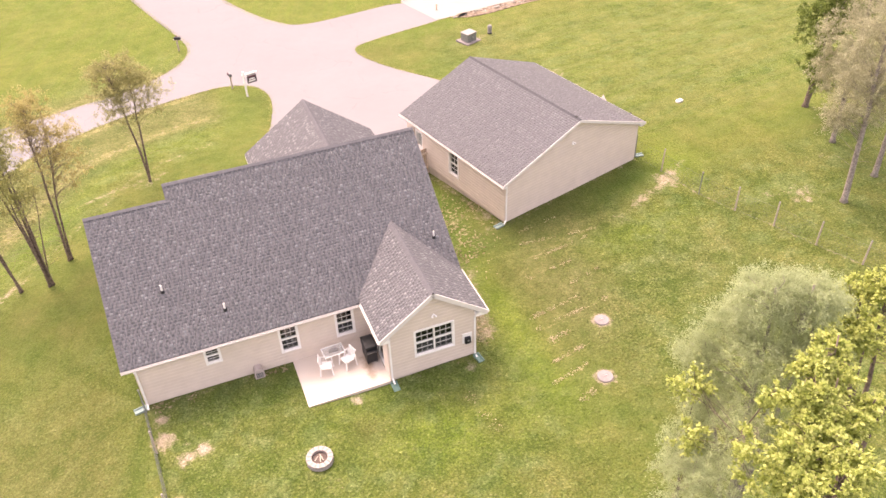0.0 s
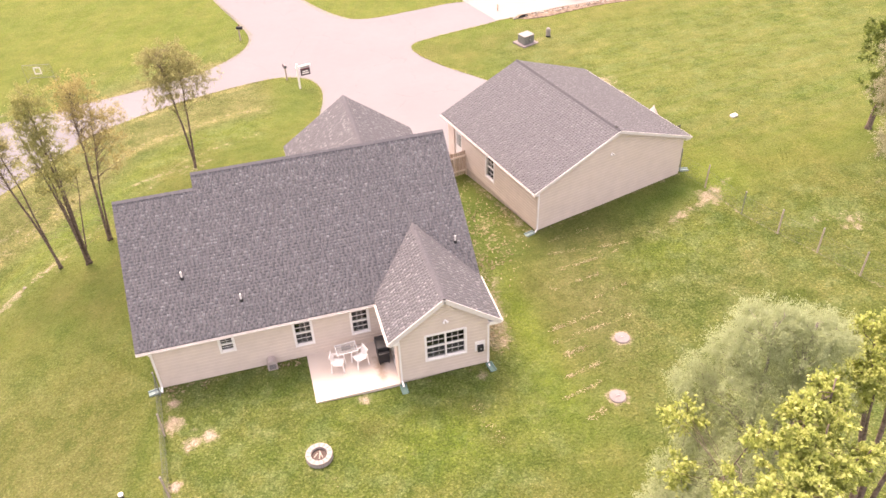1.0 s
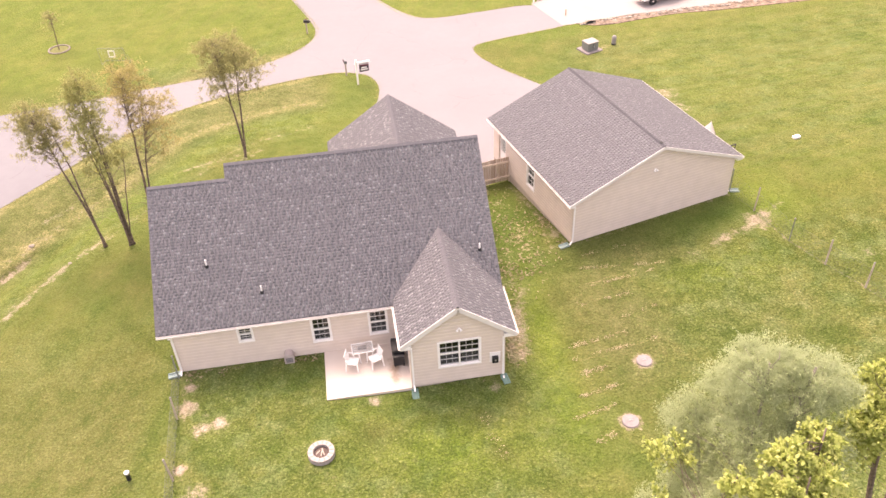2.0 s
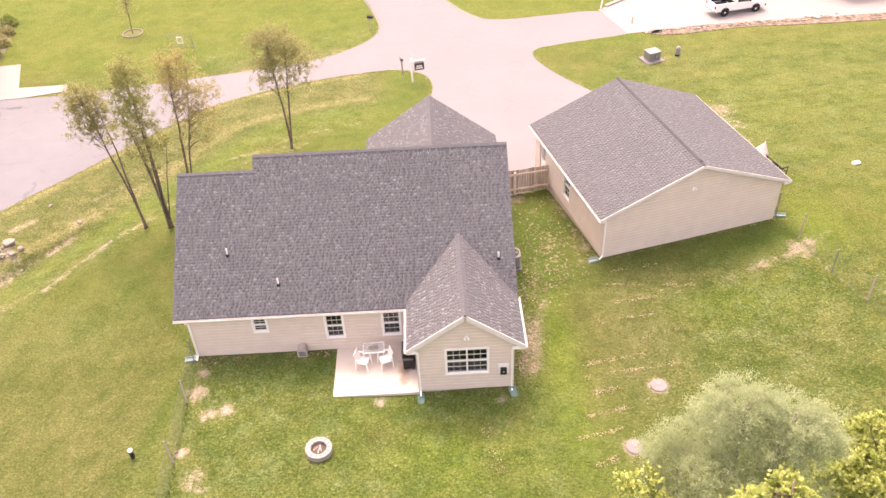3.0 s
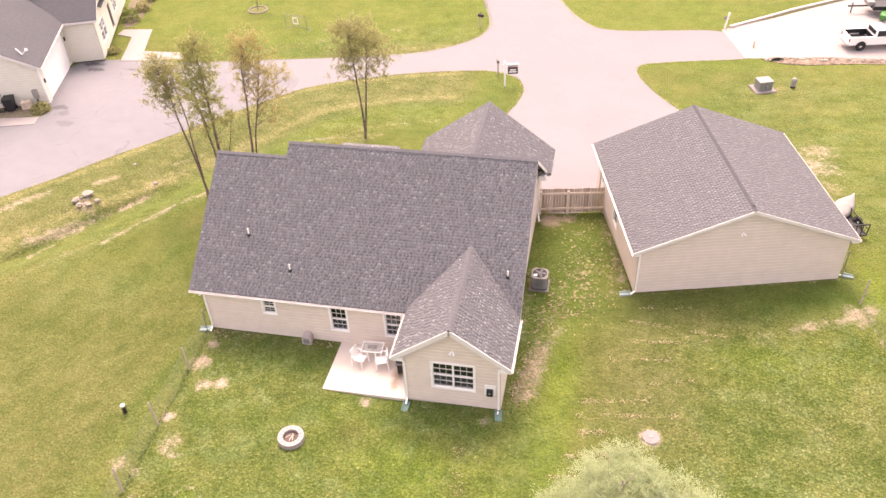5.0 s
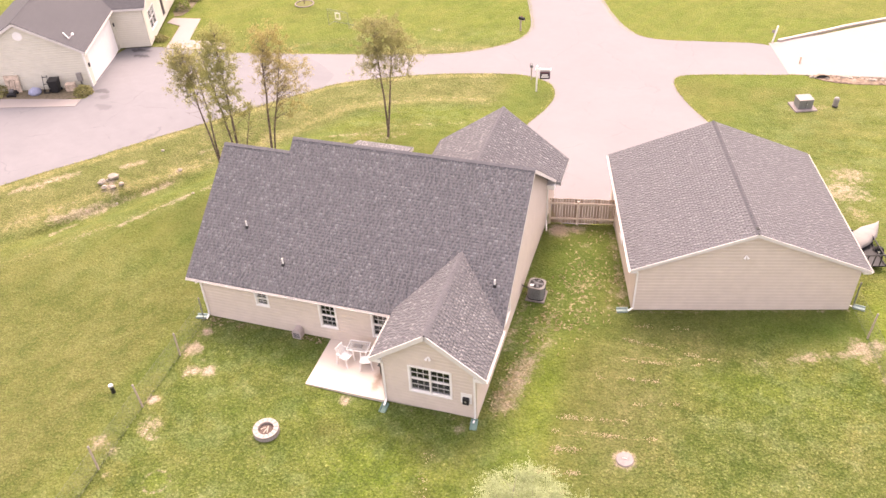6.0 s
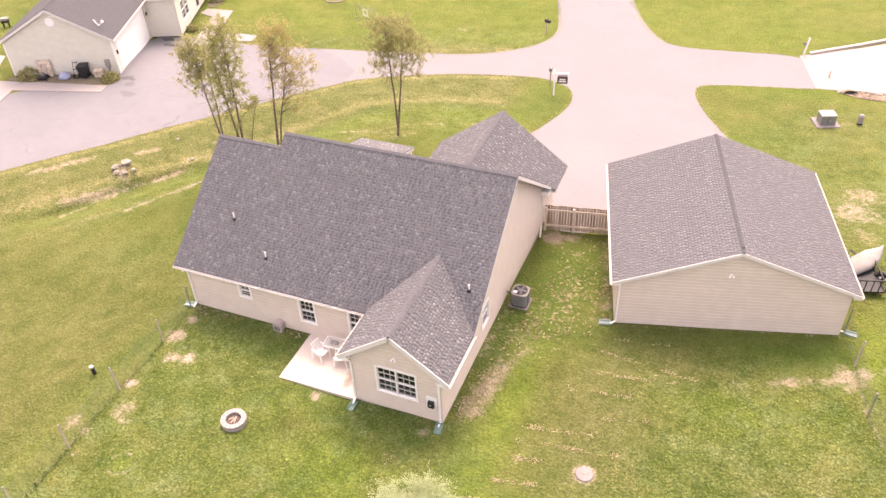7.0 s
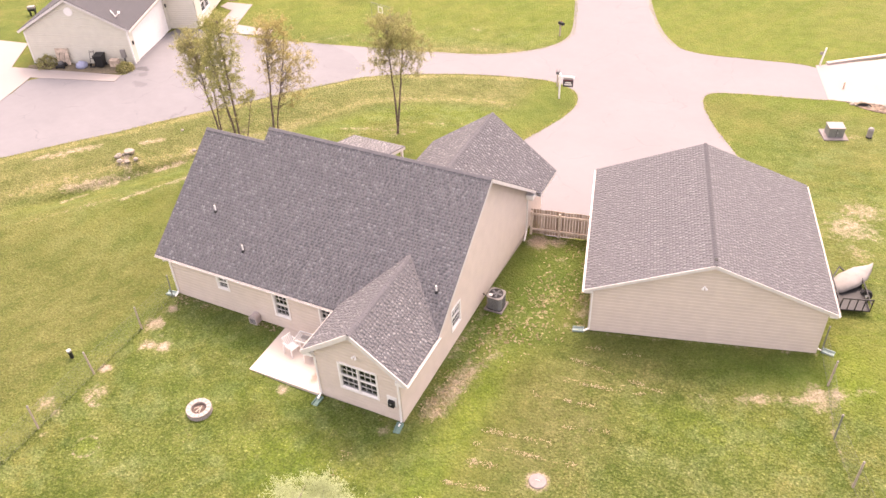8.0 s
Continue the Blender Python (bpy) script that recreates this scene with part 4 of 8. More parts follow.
def wall(parent, m, profile, openings=(), base=0.0, thick=0.16, material=None, lap=0.19):
    """A sided wall along x of the pose m, its outer face at y = 0 towards -y; profile: (u, height) along its top; openings go through it."""
    material = material or SIDING
    length0, length1 = profile[0][0], profile[-1][0]
    core = bmesh.new()
    cuts = sorted({p[0] for p in profile} | {u for o in openings for u in o[:2]})
    for a, b in zip(cuts, cuts[1:]):
        mid = (a + b) / 2
        z = base
        stack = []
        for o in sorted((o for o in openings if o[0] <= mid <= o[1]), key=lambda o: o[2]):
            stack.append((z, z, o[2], o[2]))
            z = o[3]
        stack.append((z, z, top_at(profile, a), top_at(profile, b)))
        for z0, _, za, zb in stack:
            if max(za, zb) - z0 > 0.005:
                hexa(core, [m @ Vector(p) for p in ((a, 0, z0), (b, 0, z0), (b, thick, z0), (a, thick, z0))], [m @ Vector(p) for p in ((a, 0, za), (b, 0, zb), (b, thick, zb), (a, thick, za))])
    bmesh.ops.remove_doubles(core, verts=core.verts[:], dist=0.0005)
    body = part("wall", core, material, parent)
    bm = bmesh.new()
    peak = max(p[1] for p in profile)
    us = np.linspace(length0, length1, 400)
    tops = np.array([top_at(profile, u) for u in us])
    z = base
    while z < peak - 0.02:
        ok = us[tops >= z + lap * 0.5]
        if len(ok):
            spans = [(ok[0], ok[-1])]
            for o in openings:
                if o[2] - 0.06 < z + lap and o[3] + 0.06 > z:
                    nxt = []
                    for a, b in spans:
                        if o[1] <= a or o[0] >= b:
                            nxt.append((a, b))
                        else:
                            nxt += [s for s in ((a, o[0]), (o[1], b)) if s[1] - s[0] > 0.01]
                    spans = nxt
            for a, b in spans:
                q = [bm.verts.new(m @ Vector(p)) for p in ((a, -0.004, z), (b, -0.004, z), (b, -0.036, z), (a, -0.036, z), (a, -0.034, z + lap * 0.72), (b, -0.034, z + lap * 0.72), (a, -0.004, z + lap), (b, -0.004, z + lap))]
                bm.faces.new((q[0], q[1], q[2], q[3])), bm.faces.new((q[3], q[2], q[5], q[4])), bm.faces.new((q[4], q[5], q[7], q[6]))
        z += lap
    part("siding", bm, material, body)
    return body


def window(parent, m, u0, u1, z0, z1, columns=2, rows=2, units=1):
    """A white sash window with muntins in an opening of a wall; its outer face towards -y of m."""
    win = part("window", boxes((u0 - 0.08, u1 + 0.08, -0.06, 0.0, z1, z1 + 0.08), (u0 - 0.08, u1 + 0.08, -0.065, 0.0, z0 - 0.08, z0), (u0 - 0.08, u0, -0.06, 0.0, z0, z1), (u1, u1 + 0.08, -0.06, 0.0, z0, z1), m=m), WHITE, parent)
    wide = (u1 - u0) / units
    mid = (z0 + z1) / 2
    rows_of_bars = bmesh.new()
    for k in range(units):
        a, b = u0 + k * wide, u0 + (k + 1) * wide
        frame = [(a, a + 0.035, -0.02, 0.09, z0, z1), (b - 0.035, b, -0.02, 0.09, z0, z1), (a + 0.035, b - 0.035, -0.02, 0.09, z0, z0 + 0.05), (a + 0.035, b - 0.035, -0.02, 0.09, z1 - 0.04, z1), (a + 0.035, b - 0.035, -0.005, 0.085, mid - 0.035, mid + 0.035)]
        if k:
            frame.append((a - 0.03, a + 0.03, -0.06, -0.02, z0, z1))
        part("sash_frame", boxes(*frame, m=m), WHITE, win)
        screen = part("insect_screen", boxes((a + 0.035, b - 0.035, 0.018, 0.020, z0 + 0.06, mid - 0.035), m=m), SCREEN, win)
        screen.visible_shadow = False
        for lo, hi in ((z0 + 0.06, mid - 0.035), (mid + 0.035, z1 - 0.05)):
            pane = part("pane", boxes((a + 0.035, b - 0.035, 0.05, 0.056, lo, hi), m=m), GLASS, win)
            pane.visible_shadow = False
            for c in range(1, columns):
                x = a + 0.035 + (b - a - 0.07) * c / columns
                box(rows_of_bars, x - 0.007, x + 0.007, 0.024, 0.049, lo, hi, m)
            for r in range(1, rows):
                z = lo + (hi - lo) * r / rows
                box(rows_of_bars, a + 0.035, b - 0.035, 0.014, 0.047, z - 0.007, z + 0.007, m)
    part("muntins", rows_of_bars, WHITE, win)
    return win


def trim_board(parent, a, b, wide=0.03, tall=0.17, name="fascia"):
    bm = bmesh.new()
    bar(bm, a, b, wide, tall)
    return part(name, bm, TRIM, parent)


def gutter(parent, a, b, out):
    """A white K-style gutter from a to b, open above; out: the way it hangs."""
    a, b, out = Vector(a), Vector(b), Vector(out)
    up = Vector((0, 0, 1))
    bm = bmesh.new()
    shape = [(0, 0.06), (0, -0.05), (0.05, -0.05), (0.095, 0.0), (0.095, 0.06), (0.083, 0.06), (0.083, 0.01), (0.045, -0.035), (0.010, -0.035), (0.010, 0.06)]
    rings = [[bm.verts.new(p + out * u + up * v) for u, v in shape] for p in (a, b)]
    n = len(shape)
    for i in range(n):
        bm.faces.new((rings[0][i], rings[0][(i + 1) % n], rings[1][(i + 1) % n], rings[1][i]))
    bm.faces.new(rings[0][::-1]), bm.faces.new(rings[1])
    bmesh.ops.recalc_face_normals(bm, faces=bm.faces[:])
    return part("gutter", bm, TRIM, parent)


def downspout(parent, top, wall_point, foot, kick):
    """A white square pipe: from the gutter back to the wall, down it, and a kick-out at the foot."""
    bm = bmesh.new()
    t, w, f = Vector(top), Vector(wall_point), Vector(foot)
    for a, b in ((t, w), (w, f), (f, f + Vector(kick))):
        bar(bm, a, b, 0.075, 0.06)
    return part("downspout", bm, WHITE, parent)


K, EAVE, OUT = 0.75, 2.66, 0.32
WING = 0.14
X0, X1, BUMP_X, BUMP_Y = 0.0, 14.64, 10.47, -2.88
RX0, RX1 = -0.47, 15.12


def build_house():
    house = thing("house", "single-storey beige vinyl-sided house with charcoal shingle roof", "house")
    back = lambda x, y: EAVE + K * (y + OUT)
    ridge_y, low_y = 5.85, 5.25
    ridge_z, low_z = back(0, ridge_y), back(0, low_y)
    front = lambda x, y: ridge_z - K * (y - ridge_y)
    front_low = lambda x, y: low_z - K * (y - low_y)
    end_y, end_low = ridge_y + (ridge_z - EAVE) / K, low_y + (low_z - EAVE) / K
    step_x = 3.08
    roof_slab(house, [(RX0, -OUT), (RX1, -OUT), (RX1, ridge_y), (step_x, ridge_y), (step_x, low_y), (RX0, low_y)], back, SHINGLE, (1, 0))
    roof_slab(house, [(step_x, ridge_y), (RX1, ridge_y), (RX1, end_y), (step_x, end_y)], front, SHINGLE, (1, 0))
    roof_slab(house, [(RX0, low_y), (step_x, low_y), (step_x, end_low), (RX0, end_low)], front_low, SHINGLE, (1, 0))
    ridge_cap(house, (step_x, ridge_y, ridge_z), (RX1, ridge_y, ridge_z), SHINGLE)
    ridge_cap(house, (RX0, low_y, low_z), (step_x, low_y, low_z), SHINGLE)
    # rear wing over the sitting room
    weave = EAVE + WING
    left = lambda x, y: weave + K * (x - (BUMP_X - 0.42))
    right = lambda x, y: weave + K * (RX1 - x)
    bx0 = BUMP_X - 0.42
    mid = (bx0 + RX1) / 2
    wing_z = left(mid, 0)
    foot, meet = WING / K - OUT, (wing_z - EAVE) / K - OUT
    fy = BUMP_Y - 0.26
    roof_slab(house, [(bx0, fy), (mid, fy), (mid, meet), (bx0, foot)], left, SHINGLE, (0, 1), loose=150)
    roof_slab(house, [(mid, fy), (RX1, fy), (RX1, foot), (mid, meet)], right, SHINGLE, (0, 1), loose=150)
    ridge_cap(house, (mid, fy, wing_z), (mid, meet - 0.1, wing_z), SHINGLE)
    # front wing
    fx, gy = 7.72, 14.5
    fo = RX1 + 0.22
    fmid = (fx + fo) / 2
    fz = EAVE - 0.165 + K * (fo - fmid)
    fl, fr = (lambda x, y: EAVE + (fz - EAVE) * (x - fx) / (fmid - fx)), (lambda x, y: fz - K * (x - fmid))
    fmeet = end_y - (fz - EAVE) / K
    roof_slab(house, [(fx, end_y), (fmid, fmeet), (fmid, gy), (fx, gy)], fl, SHINGLE, (0, 1))
    roof_slab(house, [(fmid, fmeet), (fo, end_y + 0.02), (fo, gy), (fmid, gy)], fr, SHINGLE, (0, 1))
    ridge_cap(house, (fmid, fmeet, fz), (fmid, gy, fz), SHINGLE)
    # porch roof
    roof_slab(house, [(2.95, 10.9), (6.4, 10.9), (6.4, 13.45), (2.95, 13.45)], lambda x, y: 3.35 - 0.29 * (y - 10.9), SHINGLE, (1, 0))
    # walls
    low_top = 2.46
    rear = pose(0, 0, 0)
    holes = [(2.99, 3.56, 1.42, 2.18), (6.29, 7.05, 0.80, 2.18), (8.92, 9.68, 0.80, 2.18)]
    wall(house, rear, [(X0, low_top), (BUMP_X, low_top)], holes)
    window(house, rear, *holes[0], 2, 2), window(house, rear, *holes[1], 3, 2), window(house, rear, *holes[2], 3, 2)
    rear_wing = pose(0, BUMP_Y, 0)
    wz = wing_z - 0.1
    big = (11.74, 13.52, 1.03, 2.48)
    wing_top = low_top + WING
    wall(house, rear_wing, [(BUMP_X, wing_top), (BUMP_X + 0.05, wing_top + 0.12), (mid, wz - 0.06), (X1 - 0.05, wing_top + 0.12), (X1, wing_top)], [big], base=0.02)
    part("foundation", boxes((BUMP_X + 0.01, X1 - 0.01, BUMP_Y + 0.01, BUMP_Y + 0.15, -0.4, 0.02), (X1 - 0.17, X1 - 0.01, BUMP_Y + 0.15, 12.0, -0.5, 0.0)), FOOTING, house)
    part("foundation", boxes((X0 + 0.01, BUMP_X, 0.01, 0.15, -0.6, -0.003), (X0 + 0.01, X0 + 0.15, 0.15, 10.0, -0.9, -0.003)), FOOTING, house)
    window(house, rear_wing, *big, 3, 2, 2)
    side_door = (0.35, 2.15, 0.1, 2.12)
    wing_left = pose(BUMP_X, 0, 0, 0, 0, -90)
    wall(house, wing_left, [(0.0, wing_top), (-BUMP_Y, wing_top)], [side_door])
    # right-hand gable wall, from the rear wing to the front wing
    gable = pose(X1, BUMP_Y, 0, 0, 0, 90)
    d = -BUMP_Y
    side_window = (4.98, 5.85, 0.98, 2.15)
    wall(house, gable, [(0, wing_top), (d - 0.1, wing_top), (d + ridge_y, ridge_z - 0.16), (d + end_y - 0.15, EAVE - 0.05), (d + 14.1, low_top)], [side_window])
    window(house, gable, *side_window, 2, 2)
    left_gable = pose(0, end_low - 0.3, 0, 0, 0, -90)
    e = end_low - 0.3
    wall(house, left_gable, [(0, low_top), (e - low_y, low_z - 0.16), (e, low_top)], [])
    fronts = pose(X1, 14.1, 0, 0, 0, 180)
    wall(house, fronts, [(0, low_top), (X1 - fmid, fz - 0.18), (X1 - fx - 0.3, low_top)], [(1.0, 5.9, 0.0, 2.15)], base=-0.4)
    wall(house, pose(fx + 0.3, 14.1, 0, 0, 0, -90), [(0, low_top), (2.4, low_top)], [], base=-0.4)
    wall(house, pose(fx + 0.3, end_y - 0.32, 0, 0, 0, 180), [(0, low_top), (fx + 0.3 - step_x, low_top)], [(1.6, 2.5, 0, 2.05)], base=-0.4)
    wall(house, pose(step_x, end_low - 0.32, 0, 0, 0, 180), [(0, low_top), (step_x, low_top)], [], base=-0.4)
    # step between the two ridges
    bm = bmesh.new()
    ring = [(low_y, low_z - 0.05), (ridge_y, ridge_z - 0.05), (end_y, EAVE - 0.1), (end_low, EAVE - 0.1)]
    hexa(bm, [(step_x + 0.14, y, z) for y, z in ring], [(step_x + 0.02, y, z) for y, z in ring])
    bmesh.ops.recalc_face_normals(bm, faces=bm.faces[:])
    part("gable_wall", bm, SIDING, house)
    # the floor and the ceiling within
    part("floor_slab", boxes((0.17, X1 - 0.17, 0.17, 10.2, -0.1, 0.08), (BUMP_X + 0.17, X1 - 0.17, BUMP_Y + 0.17, 0.16, -0.1, 0.08)), DARK_ROOM, house)
    part("room_divider", boxes((0.17, X1 - 0.17, 3.4, 3.5, 0.08, 2.4)), DARK_ROOM, house)
    part("ceiling_board", boxes((0.17, X1 - 0.17, 0.17, 10.2, 2.4, 2.46), (BUMP_X + 0.17, X1 - 0.17, BUMP_Y + 0.17, 0.16, 2.4, 2.46)), DARK_ROOM, house)
    # soffits, fascias and gutters
    zf = EAVE - 0.13
    zw = zf + WING
    st = low_top - 0.02
    part("soffit", boxes((RX0 + 0.03, bx0, -OUT + 0.02, -0.03, st, st + 0.02)), WHITE, house)
    part("soffit", boxes((bx0 + 0.02, BUMP_X - 0.03, fy + 0.03, -0.32, st + WING, st + WING + 0.02)), WHITE, house)
    part("soffit", boxes((X1 + 0.03, RX1 - 0.02, fy + 0.03, -0.3, st + WING, st + WING + 0.02)), WHITE, house)
    trim_board(house, (RX0, -OUT + 0.015, zf), (bx0 + 0.02, -OUT + 0.015, zf))
    trim_board(house, (bx0 + 0.015, fy, zw), (bx0 + 0.015, -OUT, zw))
    trim_board(house, (RX1 - 0.015, fy, zw), (RX1 - 0.015, -OUT, zw))
    gutter(house, (RX0, -OUT, zf), (bx0, -OUT, zf), (0, -1, 0))
    gutter(house, (bx0, fy, zw), (bx0, -OUT - 0.12, zw), (-1, 0, 0))
    gutter(house, (RX1, fy, zw), (RX1, -OUT + 0.3, zw), (1, 0, 0))
    for a, b in (((bx0, fy - 0.01, zw), (mid, fy - 0.01, wing_z - 0.13)), ((mid, fy - 0.01, wing_z - 0.13), (RX1, fy - 0.01, zw))):
        trim_board(house, a, b, 0.035, 0.22, "rake_board")
    part("eave_return", boxes((bx0, BUMP_X + 0.06, fy + 0.01, BUMP_Y - 0.02, zw - 0.11, zw + 0.08)), WHITE, house)
    part("eave_return", boxes((X1 - 0.06, RX1, fy + 0.01, BUMP_Y - 0.02, zw - 0.11, zw + 0.08)), WHITE, house)
    for x in (RX0 + 0.015, RX1 - 0.015):
        lz, ly = (low_z, low_y) if x < 0 else (ridge_z, ridge_y)
        ey = end_low if x < 0 else end_y
        trim_board(house, (x, -OUT, zf), (x, ly, lz - 0.15), 0.03, 0.17, "rake_board")
        trim_board(house, (x, ly, lz - 0.15), (x, ey, zf), 0.03, 0.17, "rake_board")
    trim_board(house, (fo - 0.015, end_y, zf - 0.165), (fo - 0.015, gy, zf - 0.165))
    part("soffit", boxes((X1 + 0.03, fo - 0.03, end_y, gy - 0.02, zf - 0.25, zf - 0.23)), WHITE, house)
    part("eave_return", boxes((X1 + 0.05, RX1 - 0.03, end_y - 0.55, end_y - 0.02, zf - 0.20, zf + 0.06)), WHITE, house)
    trim_board(house, (fx + 0.015, end_y, zf), (fx + 0.015, gy, zf))
    trim_board(house, (6.385, 11.4, 3.05), (6.385, 13.45, 2.48))
    trim_board(house, (2.95, 13.44, 2.5), (6.4, 13.44, 2.5))
    part("porch_post", boxes((6.2, 6.32, 13.2, 13.32, -0.7, 2.45)), WHITE, house)
    part("porch_post", boxes((3.05, 3.17, 13.2, 13.32, -0.7, 2.45)), WHITE, house)
    # downspouts
    downspout(house, (0.05, -0.38, 2.44), (0.05, -0.06, 2.30), (0.05, -0.06, 0.12), (0, -0.3, -0.08))
    downspout(house, (BUMP_X + 0.0, fy + 0.06, 2.58), (BUMP_X + 0.06, BUMP_Y - 0.06, 2.44), (BUMP_X + 0.06, BUMP_Y - 0.06, 0.10), (0, -0.3, -0.08))
    downspout(house, (X1 + 0.1, fy + 0.06, 2.58), (X1 - 0.06, BUMP_Y - 0.06, 2.44), (X1 - 0.06, BUMP_Y - 0.06, 0.10), (0.0, -0.3, -0.08))
    downspout(house, (X1 + 0.3, 11.9, 2.44), (X1 + 0.07, 11.7, 2.2), (X1 + 0.07, 11.7, 0.05), (0.16, -0.75, -0.12))
    for x, y, s in ((X0, 0, -1), (BUMP_X, BUMP_Y, -1), (X1, BUMP_Y, 1)):
        part("corner_trim", boxes((x - (0.03 if s < 0 else 0.06), x + (0.06 if s < 0 else 0.03), y - 0.03, y + 0.06, 0.0, 2.40)), SIDING, house)
    return house


def build_garage():
    at = pose(20.16, 5.61, 0.06, 0, 0, 14.0)
    wide, deep, zr, ze, side, face = 10.2, 9.55, 4.80, 2.70, 0.35, 0.25
    g = thing("garage", "detached beige vinyl-sided garage with grey shingle gable roof", "garage", at=at)
    mid = wide / 2
    k = (zr - ze) / (mid + side)
    lf, rf = (lambda x, y: ze + k * (x + side)), (lambda x, y: ze + k * (wide + side - x))
    roof_slab(g, [(-side, -face), (mid, -face), (mid, deep + face), (-side, deep + face)], lf, SHINGLE, (0, 1), loose=150, tabs=GARAGE_TAB)
    roof_slab(g, [(mid, -face), (wide + side, -face), (wide + side, deep + face), (mid, deep + face)], rf, SHINGLE, (0, 1), loose=150, tabs=GARAGE_TAB)
    ridge_cap(g, (mid, -face, zr + 0.015), (mid, deep + face, zr + 0.015), SHINGLE_PLAIN, 0.085, 0.032)
    top = ze - 0.2 + 0.0
    prof = [(0, top), (0.06, top + 0.12), (mid, zr - 0.13), (wide - 0.06, top + 0.12), (wide, top)]
    wall(g, pose(0, 0, 0), prof)
    left = pose(0, deep, 0, 0, 0, -90)
    hole, hole2 = (deep - 5.1, deep - 4.3, 0.72, 2.15), (0.75, 1.65, 0.0, 2.05)
    wall(g, left, [(0, top), (deep, top)], [hole, hole2])
    window(g, left, *hole, 2, 2)
    door = part("door", boxes((0.78, 1.62, 0.03, 0.08, 0.02, 2.03), m=left), WHITE, g)
    part("door_window", boxes((0.93, 1.47, 0.02, 0.03, 1.05, 1.85), m=left), GLASS, door)
    wall(g, pose(wide, 0, 0, 0, 0, 90), [(0, top), (deep, top)])
    wall(g, pose(wide, deep, 0, 0, 0, 180), prof, [(0.9, 4.6, 0, 2.2), (5.6, 9.3, 0, 2.2)], base=-0.2)
    for a in (0.9, 5.6):
        part("garage_door", boxes(*[(a + 0.02, a + 3.68, 0.05, 0.09, 0.02 + i * 0.545, 0.55 + i * 0.545) for i in range(4)], m=pose(wide, deep, 0, 0, 0, 180)), WHITE, g)
    part("foundation", boxes((0.0, wide, 0.0, 0.15, -0.6, -0.003), (0.0, 0.15, 0.15, deep, -0.6, -0.003), (wide - 0.15, wide, 0.15, deep, -0.6, -0.003)), FOOTING, g)
    part("floor_slab", boxes((0.17, wide - 0.17, 0.17, deep - 0.17, -0.1, 0.05)), DARK_ROOM, g)
    zf = ze - 0.12
    trim_board(g, (-side + 0.015, -face, zf), (-side + 0.015, deep + face, zf))
    trim_board(g, (wide + side - 0.015, -face, zf), (wide + side - 0.015, deep + face, zf))
    gutter(g, (-side, -face, zf), (-side, deep + face, zf), (-1, 0, 0))
    gutter(g, (wide + side, -face, zf), (wide + side, deep + face, zf), (1, 0, 0))
    for y, up in ((-face - 0.012, 0.03), (deep + face - 0.02, -0.03)):
        trim_board(g, (-side, y, zf + up), (mid, y, zr - 0.12 + up), 0.03, 0.16, "rake_board")
        trim_board(g, (mid, y, zr - 0.12 + up), (wide + side, y, zf + up), 0.03, 0.16, "rake_board")
    part("soffit", boxes((-side + 0.03, -0.03, -face + 0.03, deep, ze - 0.22, ze - 0.2)), WHITE, g)
    part("soffit", boxes((wide + 0.03, wide + side - 0.03, -face + 0.03, deep, ze - 0.22, ze - 0.2)), WHITE, g)
    part("eave_return", boxes((-side, -0.02, -face + 0.03, -0.02, ze - 0.24, ze - 0.06)), WHITE, g)
    part("eave_return", boxes((wide + 0.02, wide + side, -face + 0.03, -0.02, ze - 0.24, ze - 0.06)), WHITE, g)
    downspout(g, (-side - 0.06, -0.1, ze - 0.15), (0.04, -0.06, ze - 0.3), (0.04, -0.06, 0.12), (-0.25, -0.15, -0.06))
    downspout(g, (wide + side + 0.06, 0.3, ze - 0.15), (wide + 0.06, 0.3, ze - 0.35), (wide + 0.06, 0.3, 0.12), (0.25, -0.1, -0.06))
    for x in (0, wide):
        part("corner_trim", boxes((x - 0.03, x + 0.03, -0.03, 0.05, 0, top)), SIDING, g)
    part("vent_cap", boxes((mid - 0.05, mid + 0.08, -face + 0.30, -face + 0.48, zr + 0.02, zr + 0.06), bevel=0.015), DARK_ROOM, g)
    return g


build_house()
build_garage()
mesh_thing("patio", boxes((6.62, 10.44, -3.0, -0.03, -0.3, 0.03), bevel=0.01), CONCRETE, "bright pale concrete patio slab behind the house", "patio", kind="structure")

# ---- fittings on the house and garage ----
def flood_light(m, label):
    """A twin white flood light on a wall whose outer face is y = 0 of m."""
    lamp = thing("flood_light", label, "lamp", "flood lights", at=m)
    bm = bmesh.new()
    lathe(bm, [(0.055, 0), (0.055, 0.02), (0.03, 0.035)], 12, pose(0, 0, 0, 90))
    part("base", bm, WHITE, lamp)
    for s in (-1, 1):
        bm = bmesh.new()
        lathe(bm, [(0.025, 0), (0.04, 0.05), (0.06, 0.13), (0.055, 0.14)], 12, pose(s * 0.03, -0.03, 0, 125, 0, s * 38))
        part("lamp_head", bm, WHITE, lamp)


flood_light(pose(12.63, BUMP_Y - 0.02, 3.25), "white twin flood light on the beige gable")
GARAGE = pose(20.16, 5.61, 0.06, 0, 0, 14.0)
flood_light(GARAGE @ pose(4.85, -0.02, 3.35), "white twin flood light on the garage gable")


